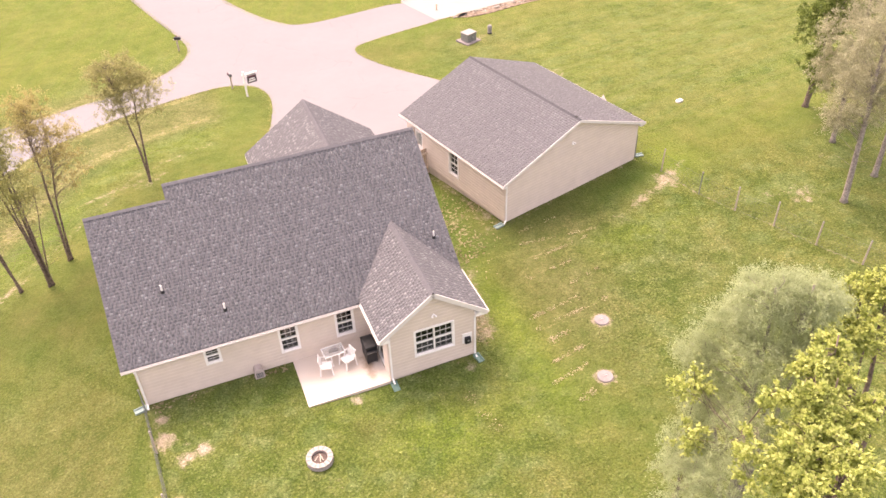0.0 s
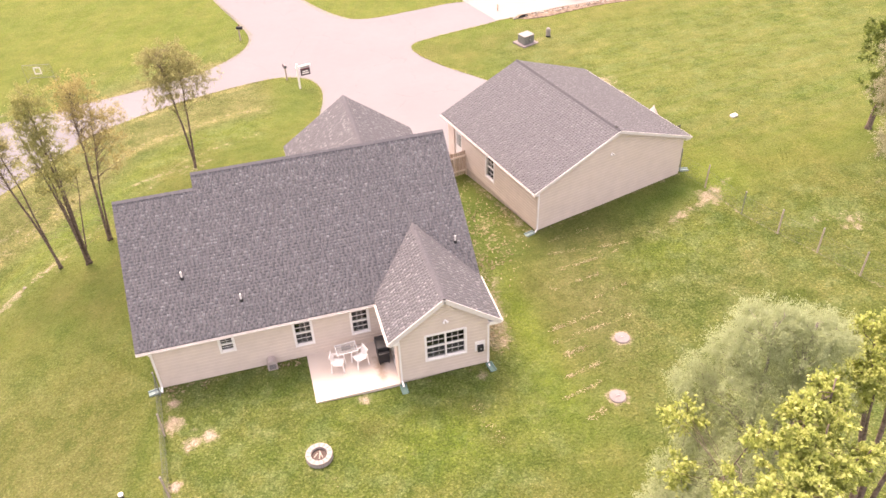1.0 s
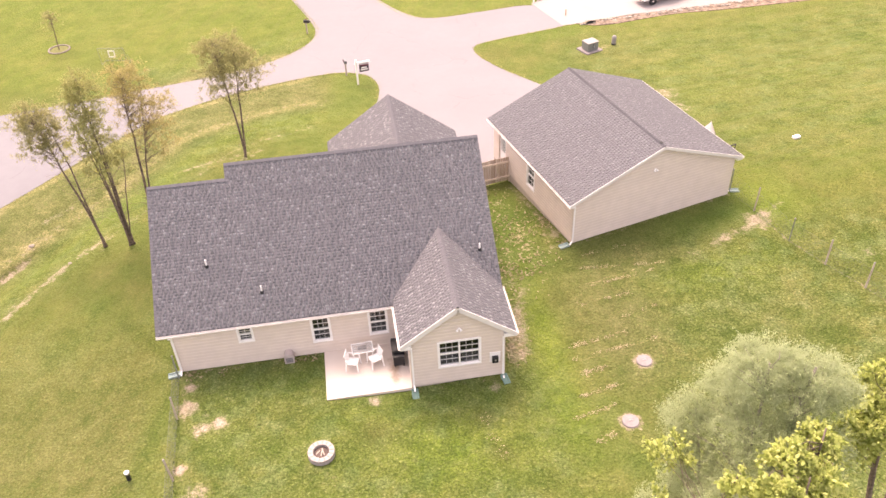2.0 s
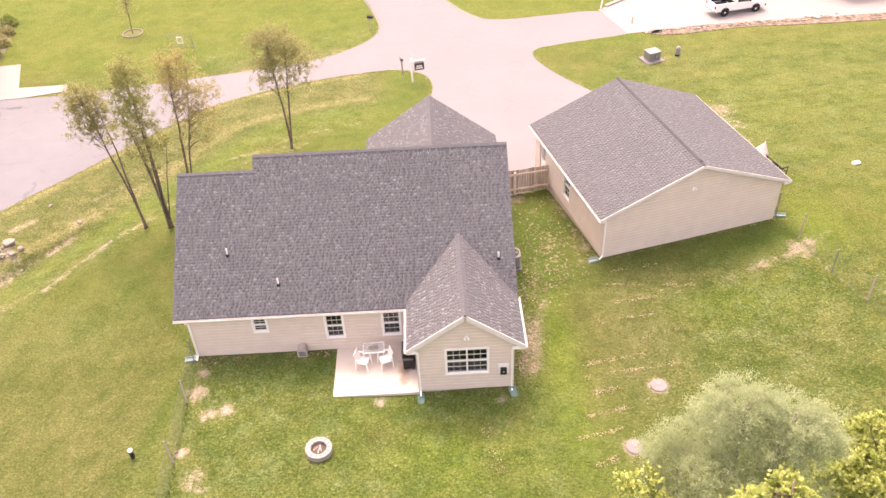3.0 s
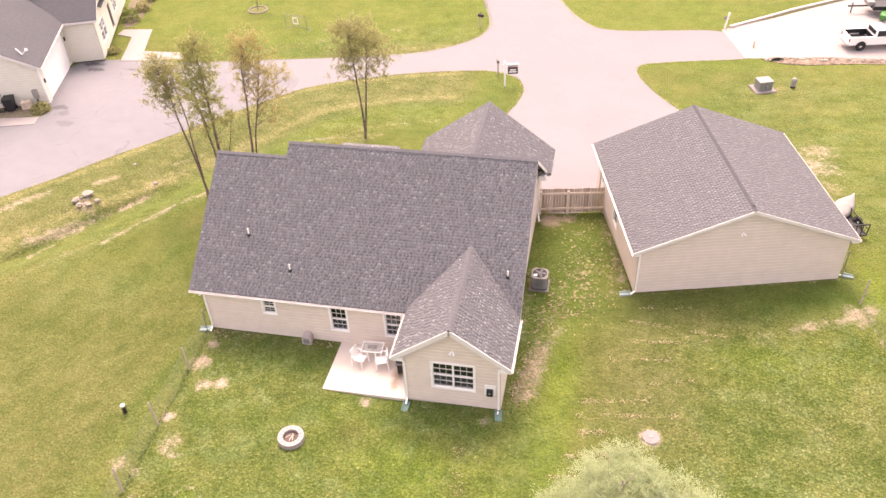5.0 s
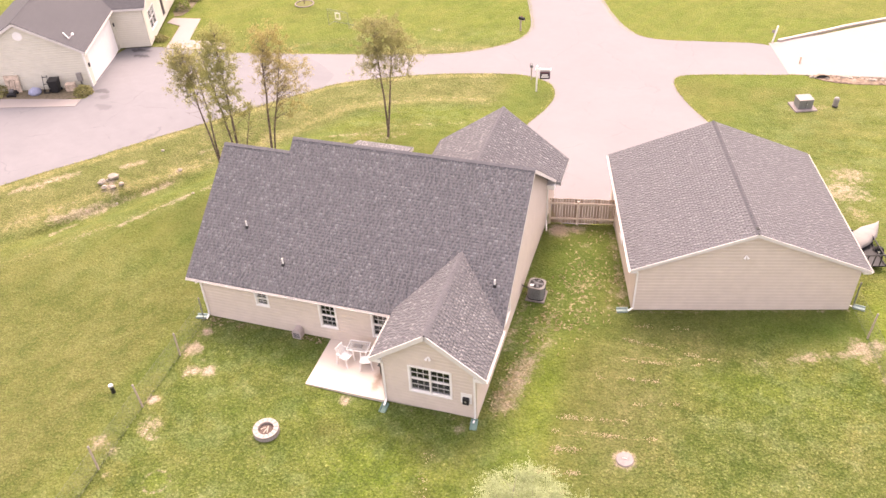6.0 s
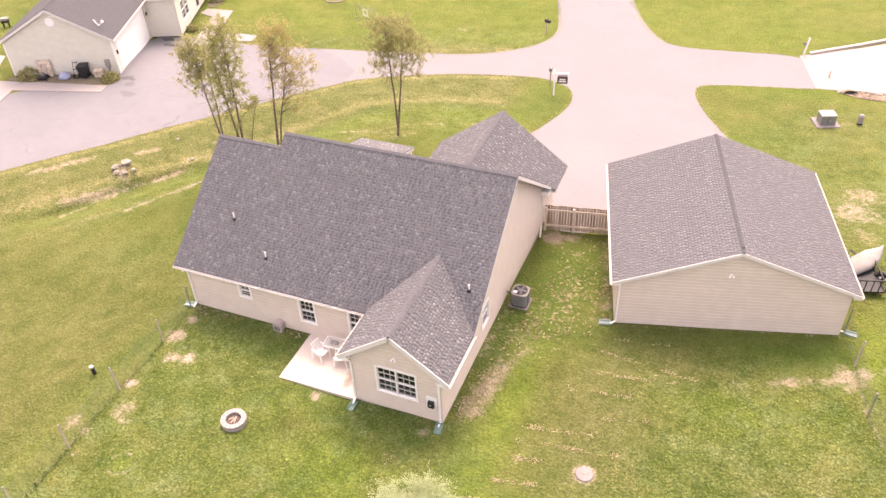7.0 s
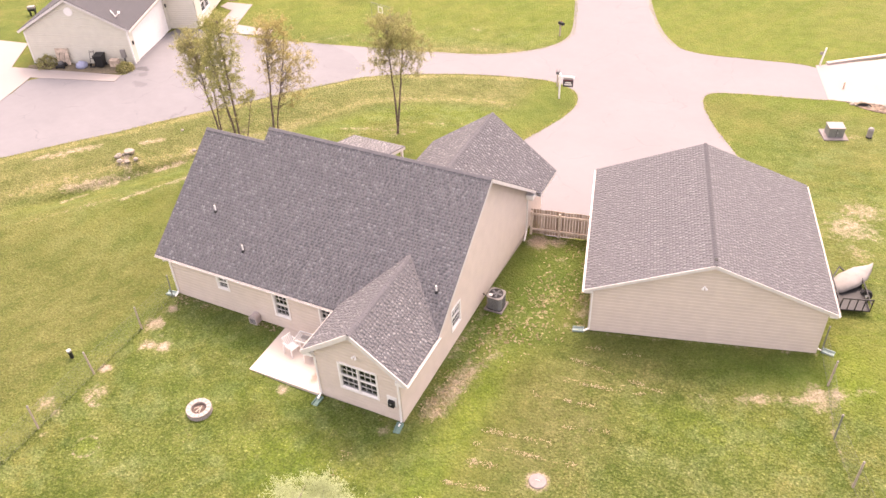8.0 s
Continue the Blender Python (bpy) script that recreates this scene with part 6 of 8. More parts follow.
def lobed_tree(label, x, y, stems, lobes, leaf, bark, seed, twigs=150, per=60, size=0.06, slim=0.4, shell=0.5, spray=0.32, droop=0.0, thick=0.007, every=2, bare=0):
    """A tree whose feathery foliage fills given lobes; bare: leafless twigs below them. stems: (top x, y, z, radius); lobes: (x, y, z, rx, ry, rz, share), all in the world."""
    rng, nrng = random.Random(seed), np.random.default_rng(seed)
    base = Vector((x, y, gz(x, y) - 0.1))
    ob = thing("tree", label, "tree", "trees", at=pose(*base))
    bm = bmesh.new()
    lines = []
    for k, (tx, ty, tz, r) in enumerate(stems):
        top = Vector((tx, ty, tz)) - base
        foot = Vector((rng.uniform(-1, 1), rng.uniform(-1, 1), 0)) * (0.12 if len(stems) > 1 else 0)
        pts, steps, wob = [], 10, Vector((0, 0, 0))
        for i in range(steps + 1):
            f = i / steps
            wob += Vector((rng.uniform(-1, 1), rng.uniform(-1, 1), 0)) * 0.08
            pts.append(foot.lerp(Vector((top.x * f**1.25, top.y * f**1.25, top.z * f)), min(1, f * 3)) + wob * f)
        tube(bm, pts, [r * (1 - 0.82 * i / steps) + (0.4 * r if i == 0 else 0) for i in range(steps + 1)], 8)
        lines.append(pts)
    centres, outward = [], []
    for k in range(bare):
        pts = rng.choice(lines)
        i = rng.randrange(2, 7)
        a = rng.uniform(0, math.tau)
        limb(bm, pts[i].lerp(pts[i + 1], rng.random()), (math.cos(a), math.sin(a), rng.uniform(0.1, 0.8)), rng.uniform(0.5, 1.7), 0.011, 0.003, rng, 0.7, 0.03, 5, 4)
    total = sum(row[6] for row in lobes)
    for lx, ly, lz, rx, ry, rz, share in lobes:
        mid = Vector((lx, ly, lz)) - base
        for k in range(int(twigs * share / total)):
            d = Vector((rng.gauss(0, 1), rng.gauss(0, 1), rng.gauss(0, 1) + 0.25)).normalized()
            f = rng.random() ** (1.0 / (3.0 + 6.0 * shell)) * rng.choice((rng.uniform(0.45, 0.95), rng.uniform(0.8, 1.12)))
            q = mid + Vector((d.x * rx, d.y * ry, d.z * rz)) * f
            centres.append(q)
            outward.append((d.x, d.y, d.z * 0.6 + 0.15))
            if k % every == 0:
                pts = min(lines, key=lambda p: (p[7] - q).length)
                want = q.z - rng.uniform(0.35, 1.0) * math.hypot(q.x - pts[6].x, q.y - pts[6].y) * 0.8
                f = min(max(want / pts[-1].z, 0.25), 0.98) * (len(pts) - 1)
                p = pts[int(f)].lerp(pts[min(int(f) + 1, len(pts) - 1)], f % 1)
                w = p.lerp(q, 0.5) + Vector((rng.uniform(-0.2, 0.2), rng.uniform(-0.2, 0.2), rng.uniform(-0.05, 0.3)))
                tube(bm, [p, p.lerp(w, 0.6), w, w.lerp(q, 0.6), q], [thick * 2.2, thick * 1.7, thick * 1.3, thick, thick * 0.4], 5, False)
    part("trunk", bm, bark, ob, smooth=True)
    co, faces = leaf_sprays(centres, outward, per, spray, size, nrng, slim, droop)
    data = quick_mesh("crown", co, faces)
    data.materials.append(leaf)
    c = new("crown", data)
    c.parent = ob
    tagged(c, kind="stuff")
    return ob


lobed_tree("slim twin-stemmed tree with feathery olive foliage", -5.4, 11.38, [(-7.1, 12.1, 7.9, 0.085), (-6.5, 12.4, 7.6, 0.075)],
           [(-6.90, 12.20, 7.00, 1.30, 1.0, 1.3, 3.00), (-6.40, 11.90, 5.60, 1.25, 1.1, 1.1, 1.0), (-7.6, 12.3, 5.6, 0.7, 0.7, 0.7, 0.4)], LEAF_OLIVE, BARK, 11, 210, 84, 0.044, 0.34, 0.1, 0.42, every=2, bare=34)
lobed_tree("tall cedar-green tree with several thin stems", -3.88, 11.08, [(-4.5, 10.9, 8.6, 0.09), (-3.9, 11.6, 9.6, 0.10), (-3.4, 10.9, 8.2, 0.08), (-3.9, 10.3, 7.4, 0.07), (-3.0, 11.9, 5.2, 0.05)],
           [(-3.90, 11.20, 8.50, 1.0, 1.4, 1.9, 3.6), (-4.00, 10.60, 6.60, 1.25, 1.82, 1.43, 2.40), (-3.90, 10.90, 5.00, 1.37, 1.60, 1.3, 1.0), (-3.40, 12.00, 4.60, 0.51, 0.51, 0.55, 0.30)], LEAF_CEDAR, BARK, 12, 330, 84, 0.044, 0.36, 0.1, 0.4, every=4, bare=44)
lobed_tree("thin tree with rusty airy foliage", -2.86, 12.97, [(-2.4, 13.9, 8.7, 0.10), (-1.7, 14.3, 7.8, 0.07)],
           [(-2.40, 14.00, 7.90, 1.2, 1.3, 1.4, 2.4), (-1.90, 14.40, 6.20, 1.9, 1.71, 1.3, 2.40), (-1.70, 14.00, 4.60, 1.7, 1.4, 1.1, 1.0)], LEAF_RUST, BARK, 13, 260, 77, 0.044, 0.34, 0.1, 0.45, every=2, bare=60)
lobed_tree("twin-stemmed tree with a broad olive crown on the front lawn", 2.16, 20.1, [(1.5, 20.6, 6.7, 0.09), (2.5, 21.2, 6.2, 0.085)],
           [(1.9, 20.70, 6.1, 1.9, 1.5, 1.2, 3.6), (2.9, 20.90, 5.0, 2.0, 1.5, 1.0, 2.2), (1.3, 20.2, 4.8, 1.5, 1.25, 0.9, 1.2), (2.2, 20.3, 3.7, 2.3, 1.5, 0.7, 1.1)], LEAF_OLIVE, BARK, 14, 360, 84, 0.045, 0.34, 0.1, 0.45, every=3, bare=46)
lobed_tree("broad silvery-green willow behind the yard", 18.7, -15.6, [(19.0, -14.2, 11.9, 0.15), (20.0, -14.8, 11.9, 0.14), (20.8, -14.7, 11.4, 0.12), (17.8, -13.6, 9.2, 0.11), (16.5, -15.4, 7.2, 0.09)],
           [(19.0, -14.1, 11.3, 1.05, 0.95, 0.9, 1.6), (20.0, -14.6, 11.2, 1.05, 0.95, 0.9, 1.6), (20.7, -14.6, 10.9, 0.9, 0.8, 0.8, 1.2), (18.7, -13.4, 9.6, 1.0, 0.9, 0.8, 1.4), (17.7, -13.4, 8.8, 0.75, 0.7, 0.7, 0.9), (19.0, -14.9, 9.6, 1.4, 1.1, 1.1, 1.8), (20.0, -15.6, 9.6, 1.1, 0.9, 1.0, 1.0), (17.7, -14.3, 7.7, 1.0, 0.9, 0.9, 1.1),
            (16.7, -15.0, 6.6, 1.0, 0.9, 0.9, 1.0), (16.0, -15.9, 6.4, 1.0, 1.0, 0.9, 1.0), (16.7, -16.5, 7.1, 1.2, 0.9, 0.9, 1.0), (17.8, -15.9, 8.0, 1.2, 1.0, 1.0, 1.1)],
           LEAF_WILLOW, PALE_BARK, 21, 1750, 112, 0.036, 0.2, 0.2, 0.42, 0.25, every=9, bare=20)
lobed_tree("tall yellow-green maple beside the willow", 23.4, -16.0, [(22.9, -14.0, 10.3, 0.14), (23.9, -14.6, 10.6, 0.15), (22.5, -15.2, 9.6, 0.12), (24.9, -15.4, 9.9, 0.12)],
           [(23.0, -13.9, 9.7, 0.75, 0.65, 0.75, 1.2), (23.8, -14.5, 10.2, 0.75, 0.7, 0.8, 1.2), (22.5, -15.0, 9.4, 0.75, 0.7, 0.7, 1.0), (21.8, -15.1, 9.1, 0.7, 0.55, 0.6, 0.9), (24.9, -15.0, 9.7, 1.0, 0.8, 0.9, 1.2), (22.6, -14.6, 8.2, 1.0, 0.8, 0.8, 0.9), (24.2, -15.8, 8.4, 1.0, 1.0, 1.0, 0.8)],
           LEAF_YELLOW, BARK, 22, 330, 56, 0.062, 0.62, 0.35, 0.3, every=3, bare=24)
lobed_tree("yellow-green maple with ragged leafy shoots", 18.9, -18.0, [(19.5, -16.2, 11.7, 0.12), (18.4, -16.7, 11.6, 0.12), (18.7, -17.7, 11.4, 0.11), (17.5, -18.6, 11.0, 0.11), (19.7, -17.9, 10.4, 0.1), (17.2, -19.6, 10.8, 0.1)],
           [(19.6, -16.3, 11.0, 0.5, 0.4, 0.65, 0.9), (18.5, -16.7, 11.1, 0.5, 0.4, 0.6, 0.9), (19.0, -17.2, 10.7, 0.6, 0.5, 0.6, 1.0), (17.8, -17.6, 11.0, 0.55, 0.5, 0.6, 1.0), (18.6, -18.2, 10.4, 0.6, 0.5, 0.6, 0.9), (17.5, -18.6, 10.6, 0.6, 0.55, 0.6, 1.0), (16.7, -18.4, 10.4, 0.5, 0.5, 0.5, 0.8), (17.4, -19.5, 10.4, 0.7, 0.6, 0.6, 1.0), (19.9, -17.8, 9.8, 0.6, 0.5, 0.6, 0.7), (16.4, -19.3, 10.2, 0.5, 0.5, 0.5, 0.7), (18.5, -17.2, 9.2, 1.0, 0.8, 0.8, 0.8), (17.2, -18.2, 8.9, 1.0, 0.8, 0.8, 0.8)],
           LEAF_YELLOW, BARK, 23, 470, 56, 0.062, 0.62, 0.35, 0.28, every=3, bare=40)
lobed_tree("young yellow-green maple below the willow", 17.2, -14.6, [(17.0, -14.2, 9.2, 0.06), (16.4, -15.2, 8.0, 0.05), (17.3, -16.8, 10.9, 0.07)],
           [(16.8, -14.3, 8.7, 0.6, 0.55, 0.5, 0.9), (16.2, -15.3, 7.6, 0.6, 0.5, 0.6, 0.7), (17.3, -17.0, 10.6, 0.45, 0.4, 0.5, 0.7), (16.3, -17.4, 9.6, 0.5, 0.45, 0.5, 0.6), (16.0, -18.0, 9.2, 0.5, 0.5, 0.5, 0.4)], LEAF_YELLOW, BARK, 25, 90, 42, 0.06, 0.6, 0.3, 0.3, every=3, bare=30)
lobed_tree("dusty grey-green pine with a bare lower trunk", 37.9, -1.0, [(38.5, 0.3, 11.5, 0.19)],
           [(38.3, 0.0, 6.6, 2.0, 2.0, 1.5, 2), (38.6, 0.2, 8.6, 2.2, 2.2, 1.6, 2), (38.7, 0.4, 10.6, 1.6, 1.6, 1.6, 1.2), (36.9, 0.3, 5.6, 1.0, 1.0, 0.8, 0.6)], LEAF_PINE, PALE_BARK, 31, 520, 84, 0.06, 0.2, 0.2, 0.5, 0.1, every=3, bare=30)
lobed_tree("dusty grey-green pine with a bare lower trunk", 41.7, 4.1, [(41.8, 4.6, 11.5, 0.17)],
           [(40.9, 4.2, 5.2, 1.9, 1.8, 1.6, 2), (41.3, 4.4, 7.6, 2.2, 2.0, 1.8, 2.2), (41.8, 4.6, 10.2, 1.6, 1.6, 1.8, 1.4)], LEAF_PINE, PALE_BARK, 32, 520, 84, 0.06, 0.2, 0.2, 0.5, 0.1, every=3, bare=24)
lobed_tree("dusty grey-green pine with a bare lower trunk", 41.2, 0.2, [(41.6, 1.2, 12.0, 0.18)],
           [(41.3, 0.6, 6.8, 2.0, 2.0, 1.7, 2), (41.5, 0.9, 9.6, 1.8, 1.8, 1.9, 1.6)], LEAF_PINE, PALE_BARK, 34, 420, 84, 0.06, 0.2, 0.2, 0.5, 0.1, every=3, bare=20)
lobed_tree("leafy green tree beyond the pines", 43.4, 8.4, [(43.6, 8.6, 9.5, 0.2), (44.6, 8.4, 9.0, 0.15)],
           [(43.2, 8.8, 6.4, 1.7, 1.6, 1.6, 2), (44.6, 8.6, 7.6, 2.0, 1.8, 2.2, 2), (42.6, 7.2, 4.0, 1.3, 1.3, 1.5, 1.2)], LEAF_DARK, BARK, 33, 380, 63, 0.075, 0.4, 0.3, 0.4, every=4)


def grass_tufts():
    """Short blades standing over the mown back lawn, as one piece of stuff."""
    rng = np.random.default_rng(7)
    hubs, each = 30000, 7
    hx, hy = np.repeat(rng.uniform(-16, 44, hubs), each), np.repeat(rng.uniform(-16, 20, hubs), each)
    n = hubs * each
    x, y = hx + rng.normal(0, 0.17, n), hy + rng.normal(0, 0.17, n)
    keep = ~(((x > -0.1) & (x < 14.8) & (y > -0.1)) | ((x > 6.5) & (x < 14.8) & (y > -3.2) & (y < 0.1)))
    u, v = (x - 20.16) * math.cos(radians(14)) + (y - 5.61) * math.sin(radians(14)), -(x - 20.16) * math.sin(radians(14)) + (y - 5.61) * math.cos(radians(14))
    keep &= ~((u > -0.1) & (u < 10.3) & (v > -0.1))
    keep &= ~(((x > 9) & (x < 27.5) & (y > 12.4)) | ((x < -8) & (y > 10.1 + (x + 18.4) * 1.276)))
    keep &= rng.random(n) < smooth_step(0.2, 1.2, x) * smooth_step(-16, -8, x) * smooth_step(44, 34, x) * smooth_step(20, 8, y)
    bare = np.zeros(n)
    for px, py, r, s in BARE:
        bare = np.maximum(bare, s * np.exp(-((x - px) ** 2 + (y - py) ** 2) / r**2))
    for row in WORN:
        bare = np.maximum(bare, near_line(x, y, row))
    keep &= rng.random(n) > bare * 1.6
    keep &= ((x - 6.3) ** 2 + (y + 6.12) ** 2 > 0.45) & ((x - 20.98) ** 2 + (y + 3.54) ** 2 > 0.3) & ((x - 19.2) ** 2 + (y + 6.83) ** 2 > 0.3)
    x, y = x[keep], y[keep]
    at = np.stack([x, y, ground_z(x, y)], 1)
    m = len(at)
    a = rng.uniform(0, math.tau, m)
    tall = rng.uniform(0.02, 0.06, m)
    wide = np.stack([np.cos(a), np.sin(a), np.zeros(m)], 1) * rng.uniform(0.008, 0.018, (m, 1))
    lean = np.stack([rng.normal(0, 0.035, m), rng.normal(0, 0.035, m), tall], 1)
    co = np.stack([at - wide, at + wide, at + wide * 0.6 + lean, at - wide * 0.4 + lean * 1.1], 1).reshape(-1, 3)
    # ragged fringe over the edges of the paving
    spots = []
    for ring in (ROAD, NEIGHBOUR_PAVING):
        for (ax, ay), (bx, by) in zip(ring, ring[1:] + ring[:1]):
            long = math.hypot(bx - ax, by - ay)
            k = int(long * 46) if max(abs(ax), abs(bx)) < 34 and max(ay, by) < 62 else 0
            f = rng.random(k)
            off = rng.normal(0, 0.10, k)
            for u, o in zip(f, off):
                x, y = ax + (bx - ax) * u, ay + (by - ay) * u
                nx, ny = (by - ay) / long, (ax - bx) / long
                sides = [any(inside(x + nx * d, y + ny * d, r) for r in (ROAD, NEIGHBOUR_PAVING, YARD_SLAB)) for d in (0.35, -0.35)]
                if sides[0] != sides[1] and not (14.5 < x < 19.0 and 11.5 < y < 15.6):
                    spots.append((x + nx * o, y + ny * o))
    edge = np.array(spots)
    k = len(edge)
    at = np.stack([edge[:, 0], edge[:, 1], ground_z(edge[:, 0], edge[:, 1]) + 0.02], 1)
    a = rng.uniform(0, math.tau, k)
    wide = np.stack([np.cos(a), np.sin(a), np.zeros(k)], 1) * rng.uniform(0.01, 0.03, (k, 1))
    lean = np.stack([rng.normal(0, 0.06, k), rng.normal(0, 0.06, k), rng.uniform(0.01, 0.03, k)], 1)
    verge = (4 * m, 4 * (m + k))
    co = np.concatenate([co, np.stack([at - wide, at + wide, at + wide * 0.6 + lean, at - wide * 0.4 + lean * 1.1], 1).reshape(-1, 3)])
    m += k
    # taller weeds under the wire fence
    k = 220
    y = rng.uniform(-14, -0.5, k)
    x = -0.05 - 0.068 * y + rng.normal(0, 0.06, k)
    at = np.stack([x, y, ground_z(x, y)], 1)
    a = rng.uniform(0, math.tau, k)
    wide = np.stack([np.cos(a), np.sin(a), np.zeros(k)], 1) * rng.uniform(0.02, 0.045, (k, 1))
    lean = np.stack([rng.normal(0, 0.06, k), rng.normal(0, 0.06, k), rng.uniform(0.03, 0.11, k)], 1)
    co = np.concatenate([co, np.stack([at - wide, at + wide, at + wide * 0.6 + lean, at - wide * 0.4 + lean * 1.1], 1).reshape(-1, 3)])
    m += k
    data = quick_mesh("grass", co, np.arange(m * 4).reshape(m, 4))
    masks = ground_masks(co[:, 0], co[:, 1])
    masks["dry"][verge[0]:verge[1]] = 0.6
    put_masks(data, masks)
    data.materials.append(BLADES)
    tagged(new("grass", data), "short green grass blades over the lawn", "grass", kind="stuff")


grass_tufts()


def scatter_straw(label, rows, seed, size, material):
    """Dry bits lying flat on the lawn in broken rows. rows: x, y, x, y, half width, how many."""
    rng = np.random.default_rng(seed)
    spots = []
    for x0, y0, x1, y1, half, count in rows:
        knots = rng.uniform(0, 1, max(3, count // 9))
        u = np.clip(rng.choice(knots, count) + rng.normal(0, 0.025, count), 0, 1)
        spots.append(np.stack([x0 + (x1 - x0) * u + rng.normal(0, half, count), y0 + (y1 - y0) * u + rng.normal(0, half, count)], 1))
    at = np.concatenate(spots)
    m = len(at)
    z = ground_z(at[:, 0], at[:, 1]) + rng.uniform(0.02, 0.05, m)
    a = rng.uniform(0, math.tau, m)
    long = np.stack([np.cos(a), np.sin(a), rng.normal(0, 0.25, m)], 1) * rng.uniform(0.5, 1.4, (m, 1)) * size
    side = np.stack([-np.sin(a), np.cos(a), rng.normal(0, 0.3, m)], 1) * rng.uniform(0.25, 0.6, (m, 1)) * size
    p = np.stack([at[:, 0], at[:, 1], z], 1)
    co = np.stack([p - long, p + side + np.array((0, 0, 0.012)), p + long, p - side + np.array((0, 0, 0.006))], 1).reshape(-1, 3)
    data = quick_mesh("dry_grass", co, np.arange(m * 4).reshape(m, 4))
    data.materials.append(material)
    tagged(new("dry_grass", data), label, "dry grass", kind="stuff")


scatter_straw("pale dry clippings lying in broken rows on the lawn", [(19.3, 3.55, 24.3, 2.9, 0.07, 150), (19.4, 1.9, 23.6, 2.5, 0.06, 130), (19.2, 0.75, 22.0, 1.1, 0.06, 80), (18.0, -1.95, 20.8, -1.5, 0.07, 130), (17.9, -2.75, 22.1, -2.2, 0.06, 130), (17.8, -3.75, 19.5, -3.45, 0.10, 110), (17.5, -5.05, 19.6, -4.65, 0.07, 120),
               (17.0, -6.2, 18.9, -5.8, 0.08, 100), (17.6, -7.6, 18.4, -7.3, 0.10, 70), (20.2, 4.4, 23.5, 4.9, 0.08, 60), (13.2, -5.0, 13.7, -8.0, 0.16, 60), (21.0, -0.5, 23.5, 0.1, 0.07, 50)], 51, 0.04, DRY_STRAW)
scatter_straw("curled tan leaves scattered over the side lawn", [(16.6, 3.0, 17.4, 11.4, 0.75, 190), (18.0, 3.0, 18.6, 11.0, 0.6, 100), (15.2, -2.6, 15.8, 1.2, 0.35, 90), (15.4, 1.4, 16.4, 4.8, 0.4, 60), (19.6, 5.4, 19.2, 8.6, 0.25, 60), (0.4, -0.35, 6.2, -0.3, 0.12, 60)], 52, 0.095, DRY_LEAF)


